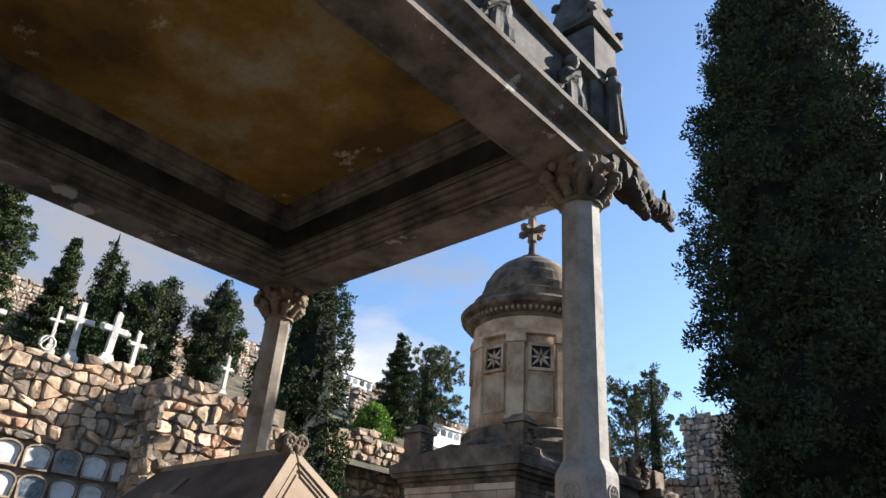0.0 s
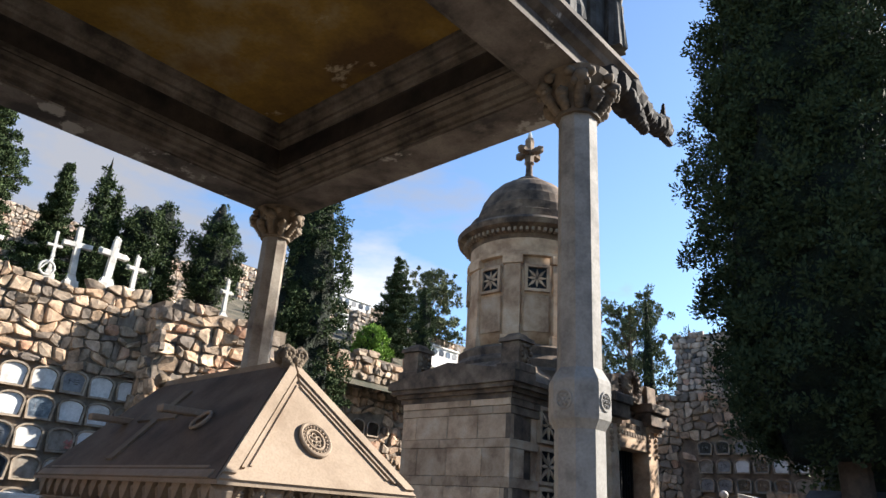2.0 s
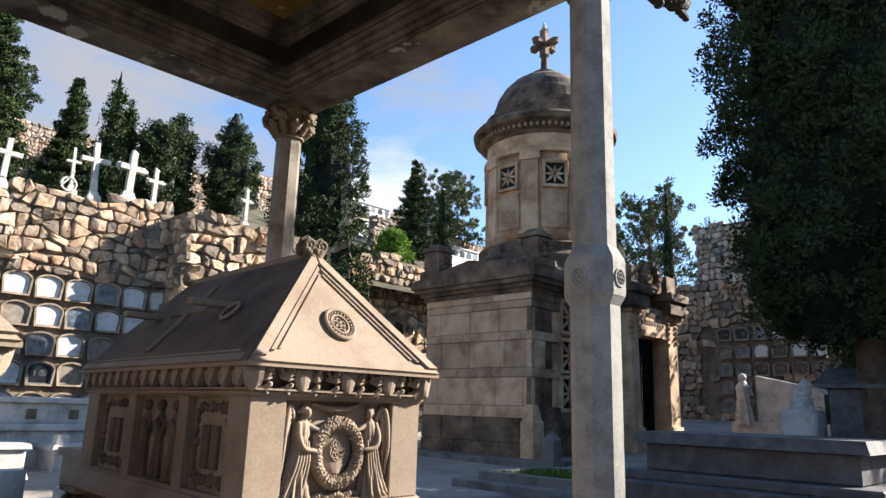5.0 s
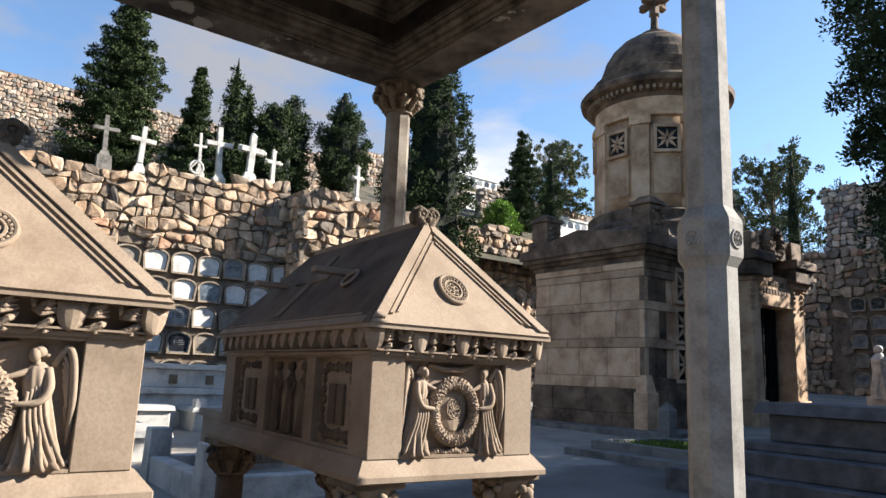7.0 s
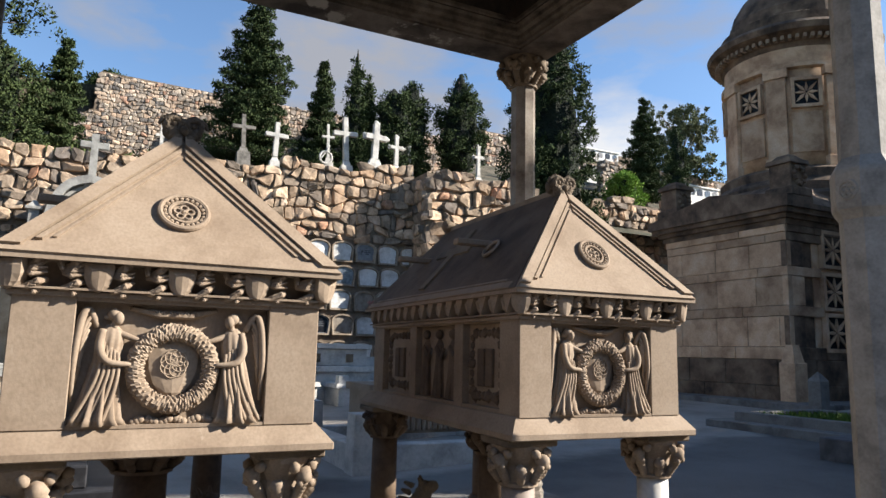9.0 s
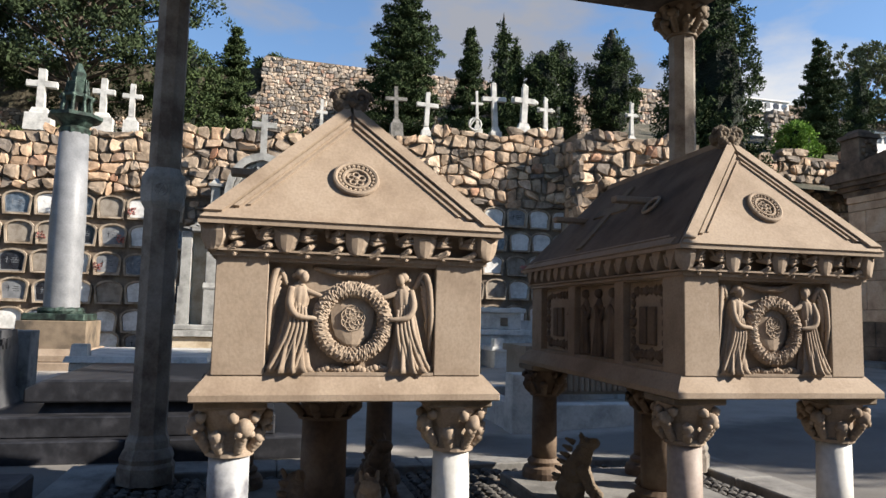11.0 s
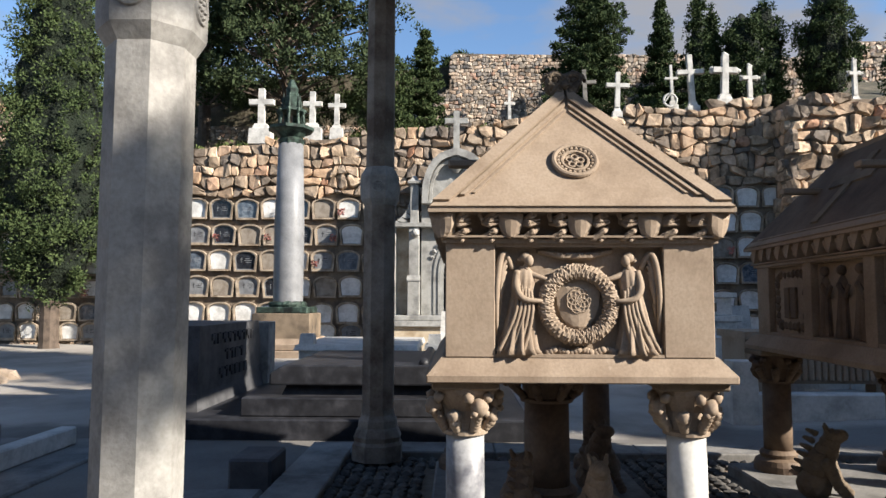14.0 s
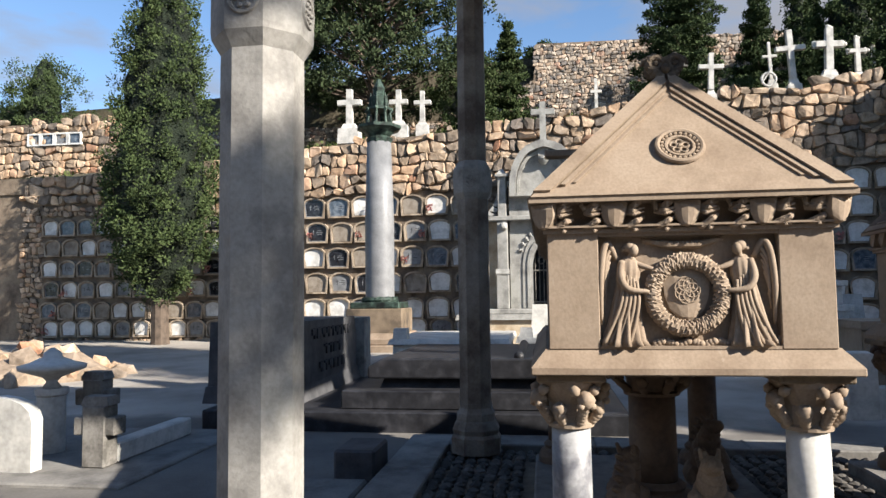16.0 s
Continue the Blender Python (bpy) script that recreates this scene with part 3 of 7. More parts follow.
def shield(bm, M, w, h, t):
    """A heater shield with a raised rim and centre ridge, in the local yz plane."""
    rows = []
    for v, k in ((1, 1), (0.8, 0.97), (0.5, 0.92), (0.25, 0.72), (0.1, 0.45), (0, 0.05)):
        rows.append([bm.verts.new(M @ Vector((t * (1 - 0.6 * abs(u) ** 2) if 0 < v < 1 else t * 0.4, u * w / 2 * k, (v - 1) * h))) for u in (-1, -0.5, 0, 0.5, 1)])
    for a, b in zip(rows, rows[1:]):
        for i in range(4):
            bm.faces.new((a[i], b[i], b[i + 1], a[i + 1]))
    back = [[bm.verts.new(v.co - M.to_3x3() @ Vector((t + 0.03, 0, 0))) for v in (r[0], r[-1])] for r in rows]
    for i in range(len(rows) - 1):
        bm.faces.new((rows[i][0], back[i][0], back[i + 1][0], rows[i + 1][0]))
        bm.faces.new((rows[i][-1], rows[i + 1][-1], back[i + 1][1], back[i][1]))
    return bm


def frieze_leaf(bm, u, M, seed):
    """A curled acanthus spray beside a shield: a fanned blade over a rolled scroll."""
    rnd = random.Random(seed)

    def run(pts, r0):
        out = []
        for x, y, z, r in pts:
            c = M @ Vector((x, y + rnd.uniform(-0.004, 0.004), z + rnd.uniform(-0.004, 0.004)))
            out.append((*c, r * r0))
        chain(bm, out, 1, 0.1)
    for k in range(4):
        run([(0.012, u - 0.022, 0.004 + 0.004 * k, 0.011), (0.04, u - 0.004 + 0.004 * k, 0.004 + 0.011 * k, 0.011), (0.03, u + 0.03 - 0.003 * k, 0.008 + 0.012 * k, 0.005)], 1.25)
    run([(0.012, u + 0.03, -0.012, 0.012), (0.035, u + 0.012, -0.02, 0.015), (0.03, u - 0.012, -0.036, 0.015), (0.012, u - 0.03, -0.044, 0.01)], 1.2)
    run([(0.02, u + 0.02, -0.044, 0.012), (0.034, u + 0.004, -0.045, 0.01)], 1.2)
    run([(0.02, u - 0.034, 0.034, 0.013), (0.03, u - 0.03, 0.02, 0.01)], 1.2)


LX0, LX1 = -2.72, 0.03           # eaves of the lid, front and back
AX0, AX1, RIDGE = -2.3, -0.5, 2.745


def band_on(bm, a, b, c, d, t):
    """A raised flat moulding: quad a b c d lifted by t along its normal."""
    n_ = (Vector(b) - Vector(a)).cross(Vector(d) - Vector(a)).normalized()
    lo = [bm.verts.new(Vector(p) - n_ * 0.004) for p in (a, b, c, d)]
    hi = [bm.verts.new(Vector(p) + n_ * t) for p in (a, b, c, d)]
    bm.faces.new(hi)
    for i in range(4):
        bm.faces.new((lo[i], lo[(i + 1) % 4], hi[(i + 1) % 4], hi[i]))


def sarcophagus(base, label, wide):
    s = thing("sarcophagus", label, "sarcophagus", "twin sarcophagi under the baldachin", at=base @ Matrix.Diagonal((1, wide, 1, 1)))
    bm = box(B(), -2.76, 0.0, -0.75, 0.75, 1.15, 1.19, bev=0.006)
    box(bm, -2.76, 0.0, -0.75, 0.75, 1.185, 1.275, top=0.075)
    part("plinth_slab", bm, SAND, s)
    # chest: a core, with corner piers and rails standing proud round the panels
    chest = part("chest", box(B(), -2.6, -0.125, -0.595, 0.595, 1.27, 1.87), SAND, s)
    for y0, y1 in ((-0.66, -0.415), (0.415, 0.66)):
        part("front_pier", box(B(), -0.3, -0.062, y0, y1, 1.27, 1.87, bev=0.004), SAND, chest)
    part("front_rail", box(B(), -0.3, -0.064, -0.413, 0.413, 1.815, 1.87), SAND, chest)
    part("front_rail", box(B(), -0.3, -0.064, -0.413, 0.413, 1.27, 1.285), SAND, chest)
    for s_ in (-1, 1):
        for x0, x1 in ((-0.302, -0.066), (-0.95, -0.82), (-1.78, -1.65), (-2.64, -2.4)):
            part("side_pier", box(B(), x0, x1, *sorted((0.5 * s_, 0.655 * s_)), 1.27, 1.87, bev=0.004), SAND, chest)
        part("side_rail", box(B(), -2.64, -0.066, *sorted((0.5 * s_, 0.65 * s_)), 1.82, 1.868), SAND, chest)
        part("side_rail", box(B(), -2.64, -0.066, *sorted((0.5 * s_, 0.65 * s_)), 1.27, 1.3), SAND, chest)
        rnd = random.Random(7)
        for x0, x1, plain in ((-0.82, -0.31, True), (-1.65, -0.95, False), (-2.4, -1.78, True)):
            bm = B()
            y = 0.595 * s_
            if plain:
                w = (x1 - x0) / 2
                for q in range(26):
                    a = 2 * math.pi * q / 26
                    ball(bm, ((x0 + x1) / 2 + max(-1, min(1, 1.3 * math.cos(a))) * w * 0.78, y, 1.56 + max(-1, min(1, 1.3 * math.sin(a))) * 0.2), rnd.uniform(0.028, 0.046), 1, sy=0.8, rough=0.2)
                for q in (-1, 1):
                    box(bm, (x0 + x1) / 2 + q * 0.055 - 0.045, (x0 + x1) / 2 + q * 0.055 + 0.045, y - 0.025, y + 0.025, 1.42, 1.66, bev=0.006)
                part("panel_relief", bm, SAND_SHADE, chest, "stained, shade-painted carved panel of leaves round two tablets")
            else:
                for q in range(3):
                    xx = x0 + (x1 - x0) * (q + 0.5) / 3
                    robe(bm, xx, y, [(0.085, 1.31), (0.07, 1.45), (0.055, 1.6), (0.06, 1.68), (0.02, 1.73)], 7, 1, 0.5, 0.2, n=26)
                    ball(bm, (xx + 0.02, y + 0.02 * s_, 1.76), 0.036, 2)
                    chain(bm, [(xx, y + 0.03 * s_, 1.66, 0.025), (xx + 0.08, y + 0.035 * s_, 1.58, 0.02), (xx + 0.12, y + 0.03 * s_, 1.65, 0.015)], 1, 0.05)
                part("panel_relief", bm, SAND_SHADE, chest, "stained, shade-painted carved panel with draped figures")
    # front relief
    bm = B()
    figure(bm, -1, -0.105, -0.265, 1.285)
    part("relief_figure", bm, SAND, chest, smooth=True)
    bm = B()
    figure(bm, 1, -0.105, 0.255, 1.285)
    part("relief_figure", bm, SAND, chest, smooth=True)
    part("wreath", wreathed(B(), (-0.09, 0.0, 1.53), 0.163, 0.039, 126, 14, bumps=0.22, seed=3), SAND, chest, "carved laurel wreath")
    bm = B()
    shield(bm, Matrix.Translation((-0.112, 0, 1.66)), 0.225, 0.265, 0.024)
    part("shield", bm, SAND, chest, "heater shield inside the wreath")
    bm = B()
    for q in range(7):
        a = q * 0.9
        wreathed(bm, (-0.088, 0.025 * math.cos(a), 1.55 + 0.03 * math.sin(a)), 0.034, 0.004, 18, 5)
    part("monogram", bm, SAND, chest, "interlaced monogram in relief")
    bm = B()
    chain(bm, [(-0.12, -0.19, 1.795, 0.014), (-0.1, -0.08, 1.772, 0.02), (-0.1, 0.06, 1.772, 0.02), (-0.12, 0.17, 1.798, 0.014)], 1, 0.1)
    part("ribbon", bm, SAND, chest)
    for q in range(6):
        bm = B()
        chain(bm, [(-0.11, -0.15 + 0.06 * q, 1.29 + 0.012 * (q % 2), 0.022), (-0.1, -0.12 + 0.06 * q, 1.305 - 0.012 * (q % 2), 0.018)], 2, 0.08)
        part("ribbon_end", bm, SAND, chest, smooth=True)
    # frieze: fillet, hollow, and a row of shields and leaf knots
    fr = part("frieze", box(B(), -2.6, -0.115, -0.615, 0.615, 1.845, 1.985), SAND, s)
    for x0, x1, w, z0, z1 in ((-2.66, -0.045, 0.68, 1.832, 1.852), (-2.68, -0.02, 0.7, 1.858, 1.868), (LX0, LX1, 0.745, 1.978, 2.002)):
        part("frieze_fillet", box(B(), x0, x1, -w, w, z0, z1), SAND, fr)
    for q in range(5):
        M = pose(-0.018, -0.68 + 0.34 * q, 1.976, 0, 9, 0 if 0 < q < 4 else (q - 2) * 14)
        part("frieze_shield", shield(B(), M, 0.122, 0.126, 0.026), SAND, fr)
    for q, u in [(a, b) for a in range(4) for b in (-0.05, 0.046)]:
        bm = B()
        frieze_leaf(bm, u, pose(-0.07, -0.51 + 0.34 * q, 1.924, 0, 9, 0) @ Matrix.Scale(1.52, 4), q)
        part("frieze_leaf", bm, SAND, fr)
    for s_ in (-1, 1):
        for q in range(16):
            bm = B()
            x = -0.12 - 0.162 * q
            prism(bm, [(x - 0.05, 1.98), (x + 0.055, 1.98), (x - 0.005, 1.865)], "y", *sorted((0.64 * s_, 0.72 * s_)))
            chain(bm, [(x - 0.012, 0.69 * s_, 1.885, 0.016), (x - 0.06, 0.695 * s_, 1.9, 0.02), (x - 0.075, 0.7 * s_, 1.945, 0.02), (x - 0.04, 0.69 * s_, 1.97, 0.014)], 1, 0.1)
            part("frieze_leaf", bm, SAND, fr)
    # lid
    bm = B()
    v = [bm.verts.new(c) for c in ((LX1, -0.745, 2.0), (LX1, 0.745, 2.0), (LX0, 0.745, 2.0), (LX0, -0.745, 2.0), (AX1, 0, RIDGE), (AX0, 0, RIDGE))]
    for f in ((0, 1, 4), (1, 2, 5, 4), (2, 3, 5), (3, 0, 4, 5), (3, 2, 1, 0)):
        bm.faces.new([v[i] for i in f])
    lid = part("lid", bm, SAND, s)

    def on_front(u, w):
        """A point of the leaning gable: u across from -1 to 1 at the eaves, w up from 0 to 1."""
        return (LX1 + (AX1 - LX1) * w, 0.745 * u, 2.0 + (RIDGE - 2.0) * w)

    def rake(sgn, e0, e1, w0, t, name):
        """A moulding along the gable's slope, between the insets e0 and e1 from its edge."""
        bm = B()
        q = lambda e, w: on_front(sgn * (1 - w - e), w)
        a, b, c, d = q(e0, w0), q(e1, w0), q(e1, 1 - e1 - 0.012), q(e0, 1 - e0 - 0.012)
        band_on(bm, *((a, b, c, d) if sgn < 0 else (d, c, b, a)), t)
        part(name, bm, SAND, lid)

    for sgn in (-1, 1):
        rake(sgn, 0.0, 0.11, 0.03, 0.028, "rake_moulding")
        rake(sgn, 0.125, 0.16, 0.08, 0.017, "rake_moulding")
        rake(sgn, 0.19, 0.21, 0.1, 0.010, "rake_moulding")
    bm = B()
    band_on(bm, on_front(-0.99, 0.0), on_front(0.99, 0.0), on_front(0.93, 0.06), on_front(-0.93, 0.06), 0.012)
    part("gable_sill", bm, SAND, lid)
    tilt = math.degrees(math.atan2(LX1 - AX1, RIDGE - 2.0))
    med = B()
    wreathed(med, (0.012, 0, 0), 0.108, 0.014, 40, 8)
    wreathed(med, (0.010, 0, 0), 0.067, 0.010, 30, 6)
    for q in range(22):
        a = 2 * math.pi * q / 22
        ball(med, (0.012, 0.088 * math.cos(a), 0.088 * math.sin(a)), 0.0125, 1)
    for q in range(5):
        a = 2 * math.pi * q / 5 + 0.3
        wreathed(med, (0.008, 0.03 * math.cos(a), 0.03 * math.sin(a)), 0.017, 0.006, 12, 5)
    ball(med, (0.01, 0, 0), 0.014, 1)
    for v_ in med.verts:
        v_.co = pose(*on_front(0, 0.345), 0, -tilt, 0) @ v_.co
    part("medallion", med, SAND, lid, "round carved medallion in the gable")
    bm = B()
    for q in (-1, 1):
        wreathed(bm, (AX1 + 0.03, 0.052 * q, RIDGE + 0.045), 0.034, 0.016, 20, 8, bumps=0.2, seed=2)
        ball(bm, (AX1 + 0.03, 0.05 * q, RIDGE + 0.045), 0.018, 2)
        chain(bm, [(AX1 - 0.06, 0.05 * q, RIDGE + 0.03, 0.05), (AX1 - 0.01, 0.06 * q, RIDGE + 0.045, 0.046)], 2, 0.12)
        chain(bm, [(AX1, 0.03 * q, RIDGE - 0.02, 0.04), (AX1 + 0.02, 0.06 * q, RIDGE + 0.01, 0.03), (AX1 + 0.03, 0.03 * q, RIDGE - 0.03, 0.03)], 2, 0.06)
        chain(bm, [(AX1 + 0.02, 0.0, RIDGE + 0.06, 0.022), (AX1, 0.055 * q, RIDGE + 0.095, 0.02), (AX1, 0.105 * q, RIDGE + 0.075, 0.016), (AX1, 0.12 * q, RIDGE + 0.05, 0.01)], 2, 0.1)
    chain(bm, [(AX1 - 0.04, 0, RIDGE, 0.06), (AX1 - 0.02, 0, RIDGE + 0.03, 0.045), (AX1 + 0.04, 0, RIDGE + 0.01, 0.026)], 2, 0.06)
    part("acroterion", bm, SAND_DARK, lid, "weathered scrolled acroterion on the gable")
    bm = B()
    chain(bm, [(AX0, 0.04, RIDGE, 0.06), (AX0, -0.04, RIDGE + 0.03, 0.06)], 2, 0.08)
    part("acroterion", bm, SAND_DARK, lid)
    bm = prism(B(), [(-0.03, RIDGE - 0.05), (0.03, RIDGE - 0.05), (0.022, RIDGE + 0.02), (-0.022, RIDGE + 0.02)], "x", AX0, AX1)
    part("ridge_roll", bm, SAND, lid)
    # side slopes: raised border, long cross in relief, lifting lug and ring
    ang = math.degrees(math.atan2(RIDGE - 2.0, 0.745))
    for s_ in (-1, 1):
        M = pose(0, 0.745 * s_, 2.0, 0, 0, 0 if s_ < 0 else 180) @ pose(0, 0, 0, ang, 0, 0)

        def slope(name, quads, t, m_=SAND, label_=""):
            bm = B()
            for x0, x1, w0, w1 in quads:
                xa, xb = (x0, x1) if s_ < 0 else (-x1, -x0)
                box(bm, xa, xb, w0, w1, -0.01, t)
            for v_ in bm.verts:
                v_.co = M @ v_.co
            part(name, bm, m_, lid, label_)
        # thin skin over the slope carries its shade as a darker colour
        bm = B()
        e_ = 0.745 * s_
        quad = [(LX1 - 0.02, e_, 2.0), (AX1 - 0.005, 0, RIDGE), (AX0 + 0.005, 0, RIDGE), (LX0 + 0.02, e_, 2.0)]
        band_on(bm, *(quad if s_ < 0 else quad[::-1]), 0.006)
        part("lid_slope", bm, SAND_SHADE, lid, "weathered slope of the lid with painted-in shade")
        slope("eaves_border", [(-2.62, -0.06, 0.0, 0.055), (-2.5, -0.15, 0.07, 0.085)], 0.014)
        slope("relief_cross", [(-1.62, -1.52, 0.14, 0.86), (-1.86, -1.28, 0.54, 0.64)], 0.022, SAND_DARK, "dark stained cross in relief on the lid")
        for x0 in (-1.0, -2.12):
            part("lifting_lug", box(B(), x0, x0 + 0.085, *sorted((0.32 * s_, 0.66 * s_)), 2.385, 2.43, bev=0.008), SAND, lid)
        bm = wreathed(B(), (0, 0, 0), 0.075, 0.012, 20, 6, axis="z")
        for v_ in bm.verts:
            v_.co = M @ (v_.co + Vector((-0.8 if s_ < 0 else 0.8, 0.47, 0.03)))
        part("lifting_ring", bm, SAND, lid)
    return s


for yc, wide, text in ((0.0, 1.0, "sunlit pale sandstone sarcophagus with angels holding a wreath"), (2.49, 0.885, "pale sandstone sarcophagus with shaded carved flank and wreath")):
    base = pose(0, 0, 0) if yc == 0 else pose(-1.265, yc, 0, 0, 0, -2.6) @ pose(1.3, 0, 0)
    sarcophagus(base, text, wide)
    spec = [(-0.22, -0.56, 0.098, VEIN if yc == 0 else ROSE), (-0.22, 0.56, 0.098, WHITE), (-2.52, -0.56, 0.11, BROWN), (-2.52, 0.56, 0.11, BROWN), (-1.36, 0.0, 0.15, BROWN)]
    for q, (x, y, r, m_) in enumerate(spec):
        col = thing("colonnette", "short stone colonnette with foliate capital carrying a sarcophagus", "column", "colonnettes under the sarcophagi", at=base @ pose(x, y * wide, 0))
        z0 = FLOOR + 0.05
        part("shaft", lathe(B(), [(r, z0 + 0.16), (r * 1.01, 0.5), (r * 0.98, 0.93)], 28), m_, col, smooth=True)
        part("base", lathe(B(), [(r * 1.75, z0), (r * 1.75, z0 + 0.05), (r * 1.6, z0 + 0.09), (r * 1.25, z0 + 0.11), (r * 1.35, z0 + 0.14), (r * 1.1, z0 + 0.17)], 28), m_, col)
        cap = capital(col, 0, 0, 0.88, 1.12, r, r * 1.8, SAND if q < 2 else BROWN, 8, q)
        part("abacus", box(B(), -r * 1.7, r * 1.7, -r * 1.7, r * 1.7, 1.11, 1.15, bev=0.008), SAND_DARK, cap)
# crouching stone beasts on the footings; shade is coloured into all but one
for x, y, turn, m_ in ((-0.75, 0.2, 0, SAND), (-0.7, -0.28, 150, BROWN), (-1.9, 0.4, 30, BROWN), (-1.75, 1.95, 60, SAND_DARK), (-1.9, 2.9, 200, BROWN)):
    bm = B()
    chain(bm, [(0, 0, 0.08, 0.12), (0.03, 0, 0.2, 0.105), (0.09, 0, 0.32, 0.085), (0.13, 0, 0.42, 0.062), (0.19, 0.0, 0.44, 0.042)], 2, 0.06)
    for q in (-1, 1):
        chain(bm, [(0.1, 0.08 * q, 0.24, 0.05), (0.16, 0.09 * q, 0.1, 0.035), (0.22, 0.09 * q, 0.03, 0.035)], 2, 0.06)
        chain(bm, [(0.1, 0.04 * q, 0.46, 0.02), (0.08, 0.05 * q, 0.5, 0.012)], 1, 0.05)
    for q in range(6):
        chain(bm, [(0.02 - 0.02 * q, 0, 0.44 - 0.055 * q, 0.026), (-0.03 - 0.02 * q, 0, 0.46 - 0.055 * q, 0.014)], 1, 0.1)
    ob = part("stone_beast", bm, m_)
    ob.matrix_world = pose(x, y, FLOOR + 0.05, 0, 0, turn)
    tagged(ob, "small crouching stone beast on the footing slab", "statue", "stone beasts under the sarcophagi")

# ---- rubble walls, niches ----
def stone_mat(name, cols, bump=0.8):
    """Rubble whose stones differ in colour one from another."""
    m = mat(name, cols[1], cols[0], cols[2], scale=3.2, fine=16, bump=bump, bump_dist=0.03, rough=0.9, gain=0.98)
    n, l = m.node_tree.nodes, m.node_tree.links
    p = n["Principled BSDF"]
    old = p.inputs["Base Color"].links[0].from_socket
    oi, ge, ad = n.new("ShaderNodeObjectInfo"), n.new("ShaderNodeNewGeometry"), n.new("ShaderNodeMath")
    ad.operation = "ADD"
    fr = n.new("ShaderNodeMath")
    fr.operation = "FRACT"
    l.new(oi.outputs["Random"], ad.inputs[0])
    l.new(ge.outputs["Random Per Island"], ad.inputs[1])
    l.new(ad.outputs["Value"], fr.inputs[0])
    r = n.new("ShaderNodeValToRGB")
    r.color_ramp.interpolation = "LINEAR"
    els = ((0.0, (0.4, 0.41, 0.44)), (0.2, (0.72, 0.69, 0.66)), (0.45, (1.0, 0.92, 0.82)), (0.68, (1.22, 0.99, 0.8)), (0.86, (1.6, 1.5, 1.36)), (1.0, (0.95, 0.6, 0.46)))
    r.color_ramp.elements[0].color, r.color_ramp.elements[1].color = (*els[0][1], 1), (*els[-1][1], 1)
    for pos, c in els[1:-1]:
        r.color_ramp.elements.new(pos).color = (*c, 1)
    mx = n.new("ShaderNodeMix")
    mx.data_type, mx.blend_type = "RGBA", "MULTIPLY"
    mx.inputs["Factor"].default_value = 1.0
    l.new(fr.outputs["Value"], r.inputs["Fac"])
    l.new(old, mx.inputs["A"])
    l.new(r.outputs["Color"], mx.inputs["B"])
    l.new(mx.outputs["Result"], p.inputs["Base Color"])
    return m


RUBBLE = stone_mat("rubble_stone_warm", ((0.185, 0.148, 0.112), (0.33, 0.268, 0.208), (0.44, 0.372, 0.302)))
RUBBLE_GREY = stone_mat("rubble_stone_grey", ((0.22, 0.2, 0.18), (0.36, 0.325, 0.29), (0.45, 0.415, 0.375)))


def stone_geo(rnd, quad, proud):
    """One rubble stone: an uneven polygon filling a jittered cell, with a domed face. Returns (u, v, depth) points and faces."""
    pts = []
    cu, cv = sum(p[0] for p in quad) / 4, sum(p[1] for p in quad) / 4
    for i in range(4):
        a, b = quad[i], quad[(i + 1) % 4]
        e_ = rnd.uniform(0.0, 0.26)
        pts.append((a[0] + (cu - a[0]) * e_, a[1] + (cv - a[1]) * e_))
        f, g = rnd.uniform(0.25, 0.75), rnd.uniform(-0.1, 0.17)
        mu, mv = a[0] + (b[0] - a[0]) * f, a[1] + (b[1] - a[1]) * f
        pts.append((mu + (mu - cu) * g, mv + (mv - cv) * g))
    k = 0.95
    vs, fs = [], []
    d = proud * rnd.uniform(0.5, 1.4)
    tu, tv = rnd.uniform(-0.5, 0.5) * d, rnd.uniform(-0.5, 0.5) * d
    for u, v in pts:
        vs.append((cu + (u - cu) * k, cv + (v - cv) * k, -0.12))
    for u, v in pts:
        vs.append((cu + (u - cu) * k, cv + (v - cv) * k, d * rnd.uniform(0.15, 0.45)))
    for u, v in pts:
        s_ = rnd.uniform(0.7, 0.92)
        vs.append((cu + (u - cu) * s_, cv + (v - cv) * s_, d * rnd.uniform(0.7, 1.15) + tu * (u - cu) * 3 + tv * (v - cv) * 3))
    vs.append((cu + (pts[0][0] - cu) * rnd.uniform(-0.4, 0.4), cv + (pts[0][1] - cv) * rnd.uniform(-0.4, 0.4), d * rnd.uniform(0.85, 1.25)))
    for i in range(8):
        j = (i + 1) % 8
        fs += [(i, j, 8 + j, 8 + i), (8 + i, 8 + j, 16 + j, 16 + i), (16 + i, 16 + j, 24)]
    return vs, fs


